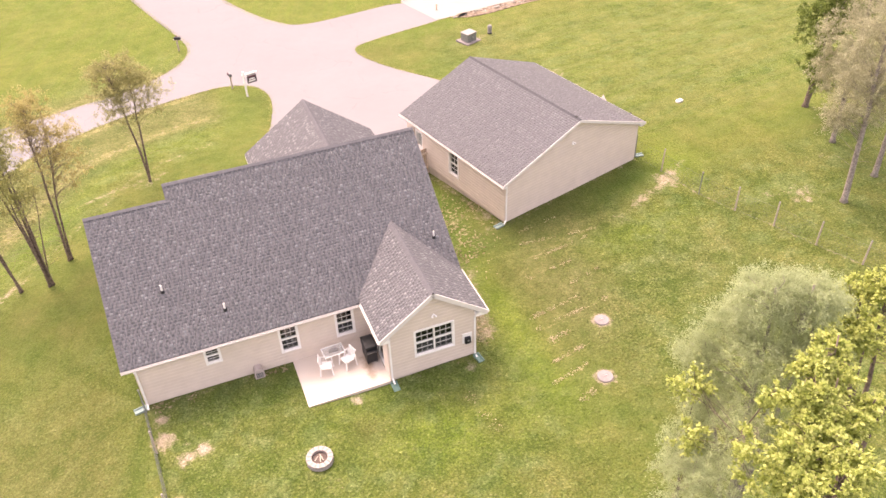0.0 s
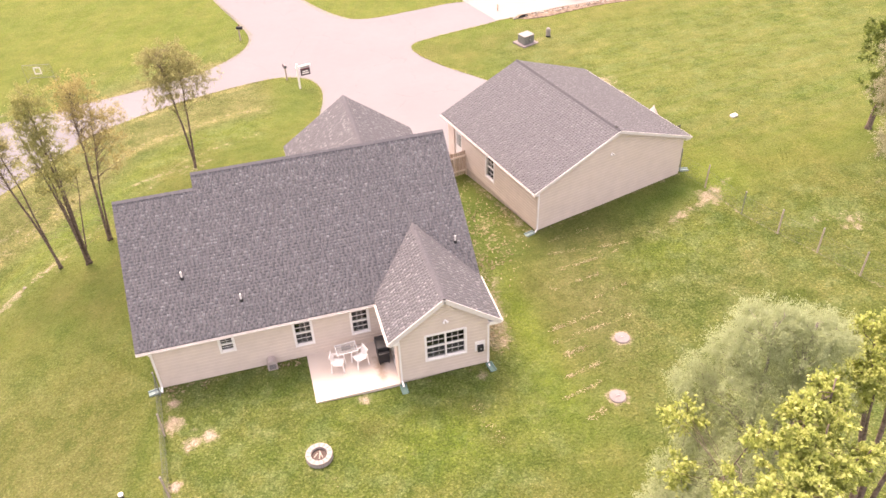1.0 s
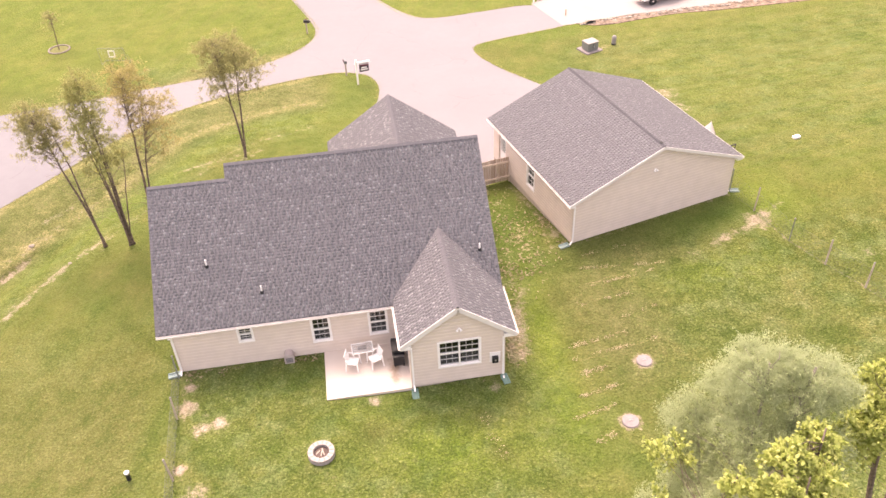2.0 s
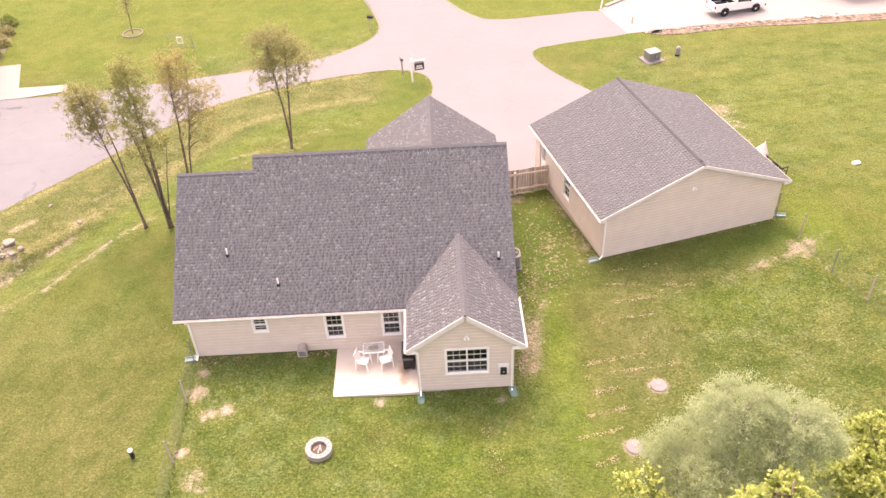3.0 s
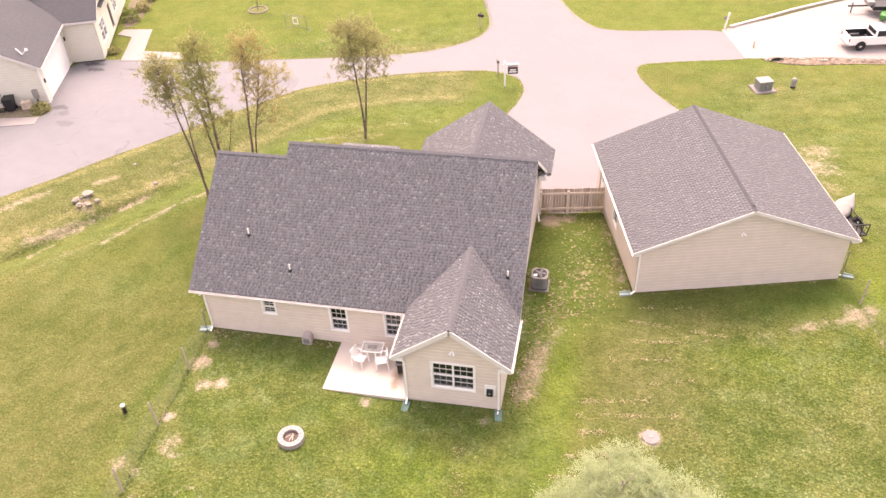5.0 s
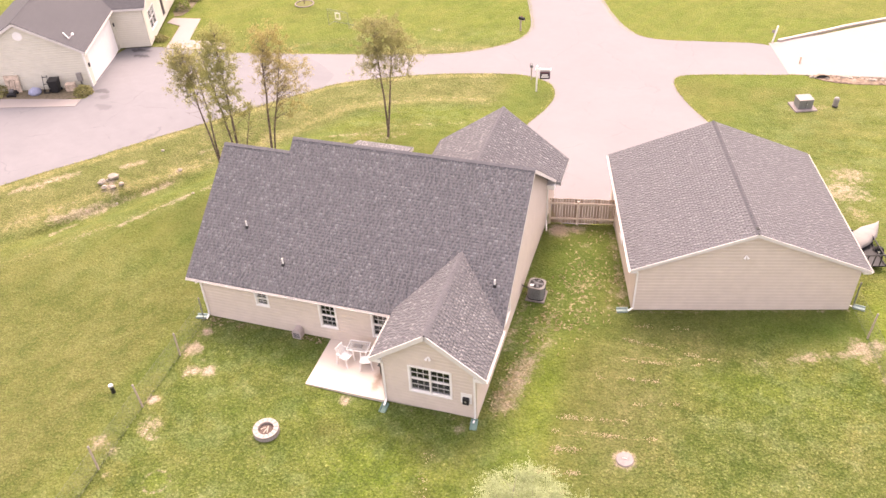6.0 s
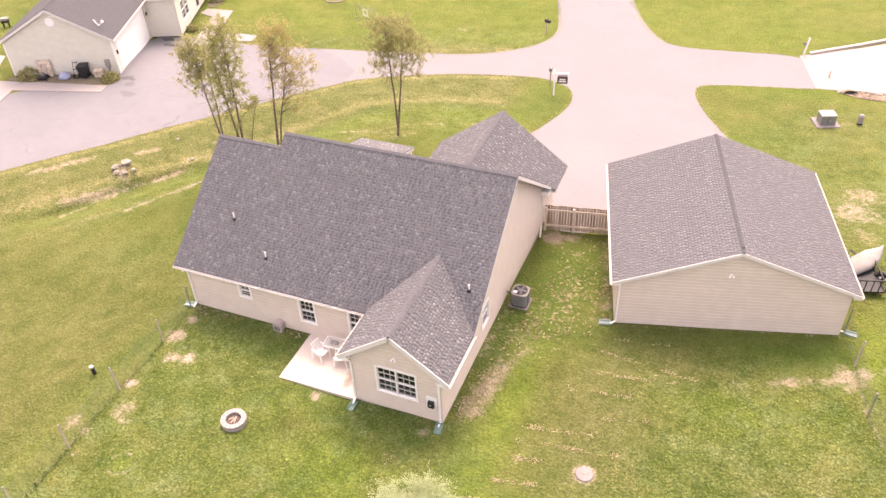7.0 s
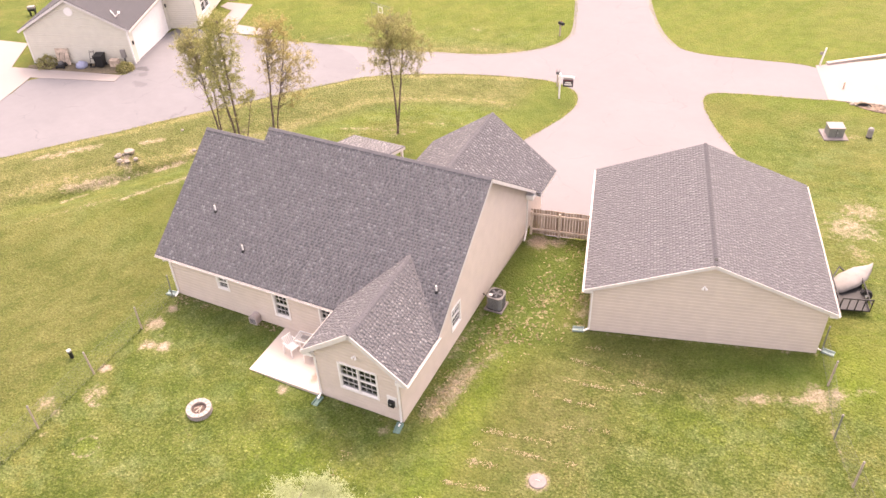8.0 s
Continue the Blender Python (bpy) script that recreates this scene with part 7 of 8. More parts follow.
# ---- across the street and next door ----
def neighbour_house():
    z0 = -1.55
    at = pose(-23.4, 22.2, z0, 0, 0, 21.0)
    h = thing("house", "neighbouring sage-sided house with grey roof and white garage door", "house", at=at)
    w, d, ze, k = 8.6, 8.2, 3.25, 0.56
    mid = -w / 2
    zr = ze + k * (w / 2 + 0.35)
    roof_slab(h, [(-w - 0.35, -0.3), (mid, -0.3), (mid, d + 3), (-w - 0.35, d + 3)], lambda x, y: ze + k * (x + w + 0.35), SHINGLE_PLAIN, (0, 1))
    roof_slab(h, [(mid, -0.3), (0.35, -0.3), (0.35, d), (mid, d + 3)], lambda x, y: ze + k * (0.35 - x), SHINGLE_PLAIN, (0, 1))
    ridge_cap(h, (mid, -0.3, zr), (mid, d + 3, zr), SHINGLE_PLAIN)
    top = ze - 0.22
    wall(h, pose(0, 0, 0), [(-w, top), (-w + 0.05, top + 0.1), (mid, zr - 0.2), (-0.05, top + 0.1), (0, top)], material=SIDING_SAGE, base=-0.3)
    side = pose(0, 0, 0, 0, 0, 90)
    wall(h, side, [(0, top), (d, top)], [(0.75, 7.75, -0.3, 2.62)], material=SIDING_SAGE, base=-0.3)
    part("garage_door", boxes(*[(0.77, 7.73, 0.04, 0.08, -0.28 + 0.725 * i, 0.44 + 0.725 * i) for i in range(4)], m=side), WHITE, h)
    wall(h, pose(-w, d, 0, 0, 0, -90), [(0, top), (d, top)], material=SIDING_SAGE, base=-0.3)
    # main block, with its front towards the lawn
    fx, end = 2.65, d + 13.0
    wall(h, pose(0, d, 0), [(0, top), (fx, top)], material=SIDING_SAGE, base=-0.3)
    front = pose(fx, d, 0, 0, 0, 90)
    holes = [(1.3, 3.3, 0.55, 2.2), (5.6, 6.5, 0.0, 2.1), (7.6, 9.0, 0.75, 2.2), (10.4, 11.8, 0.75, 2.2)]
    wall(h, front, [(0, top), (0.05, top + 0.1), (2.4, top + 1.42), (4.75, top + 0.1), (4.8, top), (13.0, top)], holes, material=SIDING_SAGE, base=-0.3)
    for i, o in enumerate(holes):
        if i != 1:
            window(h, front, *o, 2, 2, 2)
    part("door", boxes((5.63, 6.47, 0.04, 0.09, 0.0, 2.08), m=front), DARK_SIGN, h)
    rx, rz = -2.6, ze + 0.40 * (fx + 0.35 + 2.6)
    roof_slab(h, [(rx, d + 2.4), (fx + 0.35, d + 2.4), (fx + 0.35, end), (rx, end)], lambda x, y: rz - 0.40 * (x - rx), SHINGLE_PLAIN, (0, 1))
    roof_slab(h, [(-8.2, d + 2.4), (rx, d + 2.4), (rx, end), (-8.2, end)], lambda x, y: rz - 0.40 * (rx - x), SHINGLE_PLAIN, (0, 1))
    gz0, gmid = ze, d + 2.4
    gr = ze + k * 2.7
    for s in (-1, 1):
        roof_slab(h, [(fx + 0.4, gmid), (fx + 0.4, gmid + s * 2.7), (mid, gmid + s * 2.7), (mid, gmid)], lambda x, y, s=s: gr - k * abs(y - gmid), SHINGLE_PLAIN, (1, 0))
        trim_board(h, (fx + 0.4, gmid + s * 2.7, gz0 - 0.12), (fx + 0.4, gmid, gr - 0.12), 0.03, 0.17, "rake_board")
    wall(h, pose(-7.8, end - 0.3, 0, 0, 0, -90), [(0, top), (10.1, top)], material=SIDING_SAGE, base=-0.3)
    wall(h, pose(-7.8, d + 2.6, 0), [(0, top), (0.1, top + 0.1), (rx + 7.8, rz - 0.35), (7.7, top + 0.7), (7.8, top)], material=SIDING_SAGE, base=-0.3)
    wall(h, pose(fx, end - 0.3, 0, 0, 0, 180), [(0, top), (fx - rx, rz - 0.3), (fx + 7.8, top)], material=SIDING_SAGE, base=-0.3)
    zf = ze - 0.13
    for a, b in (((-w - 0.35, -0.29, zf), (mid, -0.29, zr - 0.15)), ((mid, -0.29, zr - 0.15), (0.35, -0.29, zf))):
        trim_board(h, a, b, 0.03, 0.18, "rake_board")
    trim_board(h, (0.335, -0.3, zf), (0.335, d - 0.3, zf))
    trim_board(h, (fx + 0.335, d + 5.1, zf), (fx + 0.335, end, zf))
    trim_board(h, (0.3, d - 0.29, zf), (fx + 0.35, d - 0.29, zf))
    gutter(h, (0.35, -0.3, zf), (0.35, d - 0.4, zf), (1, 0, 0))
    for x in (-w, 0):
        part("corner_trim", boxes((x - 0.05, x + 0.05, -0.05, 0.05, -0.3, top)), WHITE, h)
    bm = bmesh.new()
    lathe(bm, [(0.36, 0.0), (0.36, 0.03), (0.3, 0.05)], 20, pose(mid, -0.02, zr - 1.15, 90))
    part("gable_vent", bm, WHITE, h)
    for y in (0.4, 7.98):
        part("wall_lantern", boxes((0.02, 0.14, y - 0.06, y + 0.06, 1.75, 2.05), bevel=0.02), BLACK, h)
    dish = part("satellite_dish", boxes((-0.03, 0.03, -0.03, 0.03, -0.1, 0.2), m=pose(-0.9, 0.7, ze + 0.6)), WHITE, h)
    bm = bmesh.new()
    bar(bm, (-0.9, 0.7, ze + 0.72), (-0.5, 0.6, ze + 1.1), 0.06, 0.06)
    bar(bm, (-0.9, 0.7, ze + 0.72), (-1.25, 0.8, ze + 1.2), 0.06, 0.06)
    part("arm", bm, WHITE, dish)
    bm = bmesh.new()
    lathe(bm, [(0.03, 0.0), (0.07, 0.02), (0.11, 0.05), (0.10, 0.06)], 16, pose(-0.48, 0.57, ze + 1.12, 40, 50, 0))
    part("reflector", bm, WHITE, dish)
    return at


NEXT = neighbour_house()


def draped_strip(name, ring, lift, material, label, category):
    return mesh_thing(name, draped(ring, lift, 2.0, sunk=False), material, label, category, kind="structure")


draped_strip("pavement", [(-22.6, 18.9), (-22.9, 20.0), (-32.6, 17.7), (-35.2, 21.8), (-40, 21), (-42, 10), (-28.4, 12.9), (-29.6, 16.9)], 0.045, PALE_CONCRETE, "bright concrete walk along the neighbouring house", "path")
draped_strip("pavement", [(-22.5, 30.9), (-20.6, 31.1), (-17.3, 31.9), (-17.5, 33.1), (-21.4, 32.95), (-22.95, 37.5), (-25.6, 37.15), (-25.6, 36.0), (-24.0, 35.6), (-23.2, 33.2)], 0.045, PALE_CONCRETE, "bright concrete front walk of the neighbouring house", "path")
draped_strip("planting_bed", rounded([(-31.6, 18.7), (-31.2, 18.0), (-23.0, 20.0), (-22.6, 21.2), (-23.4, 22.0), (-27.4, 20.6)], 1), 0.034, MULCH, "dark mulched bed against the neighbouring house", "flower bed")
draped_strip("planting_bed", rounded([(-26.0, 37.3), (-24.9, 38.0), (-25.6, 41.5), (-27.0, 47.5), (-29.4, 47.5), (-28.0, 42.0)], 1), 0.034, MULCH, "dark mulched bed along the neighbouring front wall", "flower bed")
def eased(line, times=2):
    """An open line with its corners cut."""
    for _ in range(times):
        out = [line[0]]
        for (ax, ay), (bx, by) in zip(line, line[1:]):
            out += [(ax * 0.75 + bx * 0.25, ay * 0.75 + by * 0.25), (ax * 0.25 + bx * 0.75, ay * 0.25 + by * 0.75)]
        line = out + [line[-1]]
    return line


CURB_STONE = paving_material("weathered_curb", (0.225, 0.21, 0.205), (0.2, 0.187, 0.183), 0.3)
CURB = [(-2.5, 34.3), (1.8, 35.3), (4.6, 37.0), (6.45, 38.9), (7.2, 40.8), (7.1, 42.7), (6.4, 45.3), (5.2, 49.2), (2.0, 61)]
CURB = eased(CURB)
draped_strip("curb", [(x + 0.1, y - 0.05) for x, y in CURB] + [(x + 0.34, y - 0.2) for x, y in CURB[::-1]], 0.014, CURB_STONE, "pale concrete curb round the street corner", "curb")
FAR_CURB = [(8.6, 62), (11.8, 51.5), (13.4, 47.3), (14.9, 44.3), (16.4, 42.5)]
FAR_CURB = eased(FAR_CURB)
draped_strip("curb", FAR_CURB + [(x - 0.4, y - 0.2) for x, y in FAR_CURB[::-1]], 0.014, CURB_STONE, "pale concrete curb round the street corner", "curb")


def shrub(x, y, r, tall, leaf, seed, label, n=900):
    rng = np.random.default_rng(seed)
    ob = thing("shrub", label, "shrub", "shrubs", at=pose(x, y, gz(x, y)))
    d = rng.normal(0, 1, (n, 3))
    d /= np.linalg.norm(d, axis=1, keepdims=True)
    d[:, 2] = np.abs(d[:, 2])
    lump = 1 + 0.18 * np.sin(d[:, 0] * 5 + seed) * np.cos(d[:, 1] * 6)
    at = d * (rng.uniform(0.75, 1.0, n) * lump)[:, None] * np.array([r, r, tall])
    co, faces = leaf_cloud(at, np.full((n, 3), 0.04), 1, 0.07, rng, 0.6)
    data = quick_mesh("foliage", co, faces)
    data.materials.append(leaf)
    c = new("foliage", data)
    c.parent = ob
    tagged(c, kind="stuff")
    bm = bmesh.new()
    for k in range(5):
        a = k * math.tau / 5
        tube(bm, [(0, 0, -0.05), (0.3 * r * math.cos(a), 0.3 * r * math.sin(a), tall * 0.4), (0.6 * r * math.cos(a), 0.6 * r * math.sin(a), tall * 0.75)], [0.03, 0.02, 0.01], 5)
    part("stems", bm, BARK, ob)


shrub(-29.9, 19.1, 0.9, 0.9, LEAF_OLIVE, 1, "round grey-green shrub in the mulched bed")
shrub(-23.3, 20.9, 0.7, 0.7, LEAF_OLIVE, 2, "leafy green shrub beside the concrete walk")
shrub(-26.0, 39.3, 0.85, 1.2, LEAF_DARK, 3, "clipped round green shrub by the front walk")
shrub(-26.1, 41.8, 0.8, 0.9, LEAF_OLIVE, 4, "clipped round green shrub by the front wall")
shrub(-26.6, 44.2, 0.7, 0.8, LEAF_OLIVE, 5, "clipped round green shrub by the front wall")
shrub(-27.2, 46.2, 0.8, 1.1, LEAF_DARK, 6, "clipped round green shrub by the front wall")
shrub(-23.9, 32.4, 0.5, 0.5, LEAF_OLIVE, 7, "low pale-green shrub by the front walk")


def beside(u, v):
    p = NEXT @ Vector((u, v, 0))
    return p.x, p.y, gz(p.x, p.y) + 0.02


def wheelie_bin():
    ob = thing("wheelie_bin", "black plastic wheelie bin beside the neighbouring garage", "bin", at=pose(*beside(-2.6, -0.65), 0, 0, 21))
    bm = bmesh.new()
    hexa(bm, [(-0.27, -0.3, 0.08), (0.27, -0.3, 0.08), (0.27, 0.3, 0.08), (-0.27, 0.3, 0.08)], [(-0.36, -0.4, 1.0), (0.36, -0.4, 1.0), (0.36, 0.4, 1.0), (-0.36, 0.4, 1.0)])
    part("body", bm, BLACK, ob)
    part("lid", boxes((-0.38, 0.38, -0.43, 0.43, 1.0, 1.08), bevel=0.03), BLACK, ob)
    for s in (-1, 1):
        bm = bmesh.new()
        lathe(bm, [(0.12, -0.03), (0.12, 0.03)], 14, pose(s * 0.3, 0.3, 0.12, 0, 90))
        part("wheel", bm, RUBBER, ob)


wheelie_bin()


def clutter():
    x, y, z = beside(-3.3, -0.6)
    hand = thing("hand_truck", "dark steel hand truck leaning on the neighbouring wall", "trolley", at=pose(x, y, z, 0, 0, 21))
    for s in (-1, 1):
        bm = bmesh.new()
        tube(bm, [(s * 0.18, -0.1, 0.12), (s * 0.18, 0.32, 1.25)], [0.02, 0.02], 6)
        part("rail", bm, BLACK, hand)
        bm = bmesh.new()
        lathe(bm, [(0.13, -0.03), (0.13, 0.03)], 14, pose(s * 0.22, -0.05, 0.13, 0, 90))
        part("wheel", bm, RUBBER, hand)
    part("toe_plate", boxes((-0.22, 0.22, -0.32, -0.08, 0.02, 0.05)), BLACK, hand)
    part("crossbar", boxes((-0.18, 0.18, 0.08, 0.12, 0.6, 0.64), (-0.18, 0.18, 0.26, 0.3, 1.1, 1.14)), BLACK, hand)
    x, y, z = beside(-4.2, -0.8)
    bm = bmesh.new()
    lathe(bm, [(0.42, 0.0), (0.5, 0.15), (0.42, 0.34), (0.2, 0.48), (0.03, 0.5)], 12)
    for v in bm.verts:
        v.co += noise.noise_vector(v.co * 3.1) * 0.09
        v.co.z = max(0.0, v.co.z)
    tarp = mesh_thing("tarpaulin", bm, BLUE_TARP, "crumpled blue and white tarpaulin on the mulch", "tarp", smooth=True)
    tarp.matrix_basis = pose(x, y, z)
    x, y, z = beside(-5.9, -0.35)
    board = thing("wooden_board", "pale wooden panel leaning on the sage wall", "board", at=pose(x, y, z, 0, 0, 21))
    part("panel", boxes((-0.55, 0.55, -0.02, 0.02, 0.0, 1.35), m=pose(0, 0.0, 0, -9)), TAN_WOOD, board)
    x, y, z = beside(-5.9, -0.85)
    mower = thing("lawn_mower", "small dark push mower parked on the mulch", "mower", at=pose(x, y, z, 0, 0, 21))
    part("deck", boxes((-0.28, 0.28, -0.35, 0.35, 0.1, 0.28), bevel=0.05), BLACK, mower)
    part("engine", boxes((-0.16, 0.16, -0.16, 0.16, 0.28, 0.5), bevel=0.04), GREY_METAL, mower)
    bm = bmesh.new()
    tube(bm, [(-0.22, 0.3, 0.25), (-0.2, 0.62, 0.95), (0.2, 0.62, 0.95), (0.22, 0.3, 0.25)], [0.014] * 4, 6)
    part("handle", bm, BLACK, mower)
    for sx in (-1, 1):
        for sy in (-1, 1):
            bm = bmesh.new()
            lathe(bm, [(0.1, -0.03), (0.1, 0.03)], 12, pose(sx * 0.31, sy * 0.27, 0.1, 0, 90))
            part("wheel", bm, RUBBER, mower)
    x, y, z = beside(-1.5, -0.5)
    crate = thing("wooden_crate", "tan wooden crate beside the black bin", "crate", at=pose(x, y, z, 0, 0, 25))
    for i in range(3):
        part("slat", boxes((-0.35, 0.35, -0.25, 0.25, 0.02 + i * 0.19, 0.19 + i * 0.19), bevel=0.01), TAN_WOOD, crate)
    x, y, z = beside(-0.75, -0.12)
    meter = thing("utility_box", "white utility meter box on the neighbouring wall", "meter box", at=pose(x, y, z, 0, 0, 21))
    part("cabinet", boxes((-0.18, 0.18, -0.14, 0.1, 0.6, 1.25), bevel=0.02), CANVAS, meter)
    part("conduit", boxes((-0.04, 0.04, -0.06, 0.04, 0.0, 0.6)), GREY_METAL, meter)


clutter()


def transformer():
    x, y = 29.15, 31.5
    ob = thing("transformer_box", "grey-green pad-mounted transformer cabinet on the lawn", "transformer", at=pose(x, y, gz(x, y), 0, 0, 20))
    part("pad", boxes((-0.78, 0.78, -0.72, 0.72, -0.1, 0.10), bevel=0.02), LID, ob)
    part("cabinet", boxes((-0.5, 0.5, -0.42, 0.42, 0.10, 0.74), bevel=0.03), DARK_GREEN_METAL, ob)
    part("top_cover", boxes((-0.53, 0.53, -0.45, 0.45, 0.74, 0.80), bevel=0.02), CANVAS, ob)
    part("door_seam", boxes((-0.01, 0.01, -0.432, -0.422, 0.16, 0.72)), BLACK, ob)
    part("padlock", boxes((0.04, 0.1, -0.47, -0.422, 0.4, 0.5), bevel=0.01), STEEL, ob)
    x, y = 31.3, 32.0
    jar = thing("utility_pedestal", "pale round utility pedestal beside the transformer", "pedestal", at=pose(x, y, gz(x, y)))
    bm = bmesh.new()
    lathe(bm, [(0.2, -0.05), (0.2, 0.1)], 14)
    part("base", bm, BLACK, jar)
    bm = bmesh.new()
    lathe(bm, [(0.18, 0.1), (0.19, 0.62), (0.14, 0.72), (0.03, 0.76)], 14)
    part("cover", bm, CANVAS, jar)
    x, y = 36.9, 13.1
    junk = mesh_thing("storage_box", boxes((-0.24, 0.24, -0.14, 0.14, 0, 0.16), bevel=0.04), WHITE, "small white box lying on the lawn", "box")
    junk.matrix_basis = pose(x, y, gz(x, y), 0, 0, 12)


transformer()


def yard_sign():
    x, y = 10.25, 30.3
    ob = thing("yard_sign", "white post with a hanging dark estate sign", "sign", at=pose(x, y, gz(x, y), 0, 0, 12))
    part("post", boxes((-0.06, 0.06, -0.06, 0.06, -0.2, 2.05), bevel=0.008), WHITE, ob)
    part("arm", boxes((-0.12, 1.05, -0.045, 0.045, 1.72, 1.84), bevel=0.008), WHITE, ob)
    board = part("board", boxes((0.22, 0.98, -0.015, 0.015, 1.0, 1.58), bevel=0.005), DARK_SIGN, ob)
    part("red_band", boxes((0.30, 0.90, -0.021, -0.016, 1.50, 1.54)), RED_SIGN, board)
    for i, (a, b) in enumerate(((0.32, 0.88), (0.38, 0.82))):
        part("text_bar", boxes((a, b, -0.021, -0.016, 1.12 + 0.16 * i, 1.22 + 0.16 * i)), WHITE, board)
    part("rider", boxes((0.26, 0.94, -0.012, 0.012, 1.61, 1.69)), CANVAS, board)
    for u in (0.3, 0.9):
        part("hanger", boxes((u - 0.006, u + 0.006, -0.006, 0.006, 1.58, 1.72)), STEEL, ob)


yard_sign()


def mailbox(x, y, turn, label, material):
    ob = thing("mailbox", label, "mailbox", "mailboxes", at=pose(x, y, gz(x, y), 0, 0, turn))
    part("post", boxes((-0.05, 0.05, -0.05, 0.05, -0.2, 1.05)), GREY_WOOD, ob)
    part("arm", boxes((-0.04, 0.04, -0.35, 0.25, 0.98, 1.05)), GREY_WOOD, ob)
    bm = bmesh.new()
    ring = [(0.11 * math.cos(a * math.pi / 8), 0.12 + 0.11 * math.sin(a * math.pi / 8)) for a in range(9)] + [(-0.11, 0.0), (0.11, 0.0)]
    f, b = [bm.verts.new((u, -0.36, 1.05 + v)) for u, v in ring], [bm.verts.new((u, 0.16, 1.05 + v)) for u, v in ring]
    n = len(ring)
    bm.faces.new(f[::-1]), bm.faces.new(b)
    for i in range(n):
        bm.faces.new((f[i], f[(i + 1) % n], b[(i + 1) % n], b[i]))
    bmesh.ops.recalc_face_normals(bm, faces=bm.faces[:])
    part("body", bm, material, ob)
    part("flag", boxes((0.115, 0.125, -0.1, 0.05, 1.14, 1.32)), RED_SIGN, ob)


mailbox(6.55, 41.2, 70, "black mailbox on a wooden post by the curb", BLACK)
mailbox(9.45, 32.2, 190, "grey mailbox on a slim post at the lawn's tip", GREY_METAL)


def rocks(name, label, spots, material, seed):
    rng = random.Random(seed)
    for x, y, r in spots:
        bm = bmesh.new()
        bmesh.ops.create_icosphere(bm, subdivisions=2, radius=r)
        off = Vector((rng.uniform(0, 50), rng.uniform(0, 50), 0))
        for v in bm.verts:
            v.co *= 1 + 0.5 * noise.noise(v.co * (1.3 / r) + off)
            v.co.z *= 0.55
        ob = mesh_thing(name, bm, material, label, "rock", "loose rocks")
        ob.matrix_basis = pose(x, y, gz(x, y) + r * 0.3, 0, 0, rng.uniform(0, 360))


rocks("rock", "pale limestone rock beside the grassy swale", [(-13.1, 10.45, 0.34), (-12.45, 10.2, 0.18), (-13.7, 9.95, 0.26), (-13.3, 9.6, 0.20), (-12.75, 9.75, 0.16), (-12.9, 9.75, 0.10), (-13.35, 10.1, 0.12), (-10.2, 13.3, 0.15), (-12.2, 9.0, 0.09), (-7.2, 10.2, 0.10), (-12.4, 14.8, 0.12)], PALE_ROCK, 5)
RNG = random.Random(9)
rocks("rock", "pale stone in the edging of the concrete yard", [(29.7 + 0.27 * i, 36.8 + 0.004 * i + RNG.uniform(-0.35, 0.45), RNG.uniform(0.08, 0.19)) for i in range(62)], PALE_ROCK, 6)


def yard_edging():
    pts = [(27.7, 42.9), (29.3, 44.1), (31.1, 45.4), (33.0, 46.9), (35.0, 48.3), (38.4, 50.6), (42, 53.2)]
    ob = thing("edging_wall", "low pale block edging along the concrete yard", "edging")
    for (ax, ay), (bx, by) in zip(pts, pts[1:]):
        n = max(1, int(math.hypot(bx - ax, by - ay) / 0.6))
        for i in range(n):
            p, q = (ax + (bx - ax) * i / n, ay + (by - ay) * i / n), (ax + (bx - ax) * (i + 0.96) / n, ay + (by - ay) * (i + 0.96) / n)
            bm = bmesh.new()
            bar(bm, (*p, gz(*p) + 0.09), (*q, gz(*q) + 0.09), 0.26, 0.22)
            part("block", bm, EDGE_BLOCK, ob)


yard_edging()
draped_strip("ditch_bank", rounded([(29.9, 37.0), (30.3, 36.3), (31.2, 35.9), (32.6, 35.75), (35, 36.05), (38, 36.35), (43, 35.8), (60, 35.2), (60, 36.6), (43.6, 37.2), (38.3, 37.25), (34, 37.25)], 1), 0.035, BANK, "brown eroded ditch bank below the concrete yard", "ditch")


def culvert():
    x, y = 30.7, 36.5
    ob = thing("culvert_pipe", "dark open culvert pipe under the street", "pipe", at=pose(x, y, gz(x, y) - 0.02, 70, 0, 12) @ Matrix.Diagonal((1.7, 0.9, 1.0, 1.0)))
    bm = bmesh.new()
    lathe(bm, [(0.32, -0.3), (0.32, 0.12), (0.28, 0.12), (0.28, -0.29)], 18)
    part("pipe", bm, MULCH, ob)
    # a black disc stands in for the shade inside the pipe
    bm = bmesh.new()
    lathe(bm, [(0.278, 0.0), (0.278, 0.03), (0.02, 0.031)], 18)
    part("mouth", bm, BLACK, ob, "black disc painting the shade inside the pipe")


culvert()


def marker(x, y, tall, material, label, lean=0):
    ob = thing("marker_post", label, "post", at=pose(x, y, gz(x, y), lean, lean))
    part("post", boxes((-0.06, 0.06, -0.06, 0.06, -0.1, tall), bevel=0.01), material, ob)
    return ob


post = marker(27.25, 42.75, 1.5, WHITE, "white leaning post with a small pale plate", 6)
part("plate", boxes((-0.30, -0.08, -0.02, 0.02, 0.85, 1.1)), CANVAS, post)
marker(29.2, 38.9, 0.6, ORANGE, "short faded orange marker on the concrete")


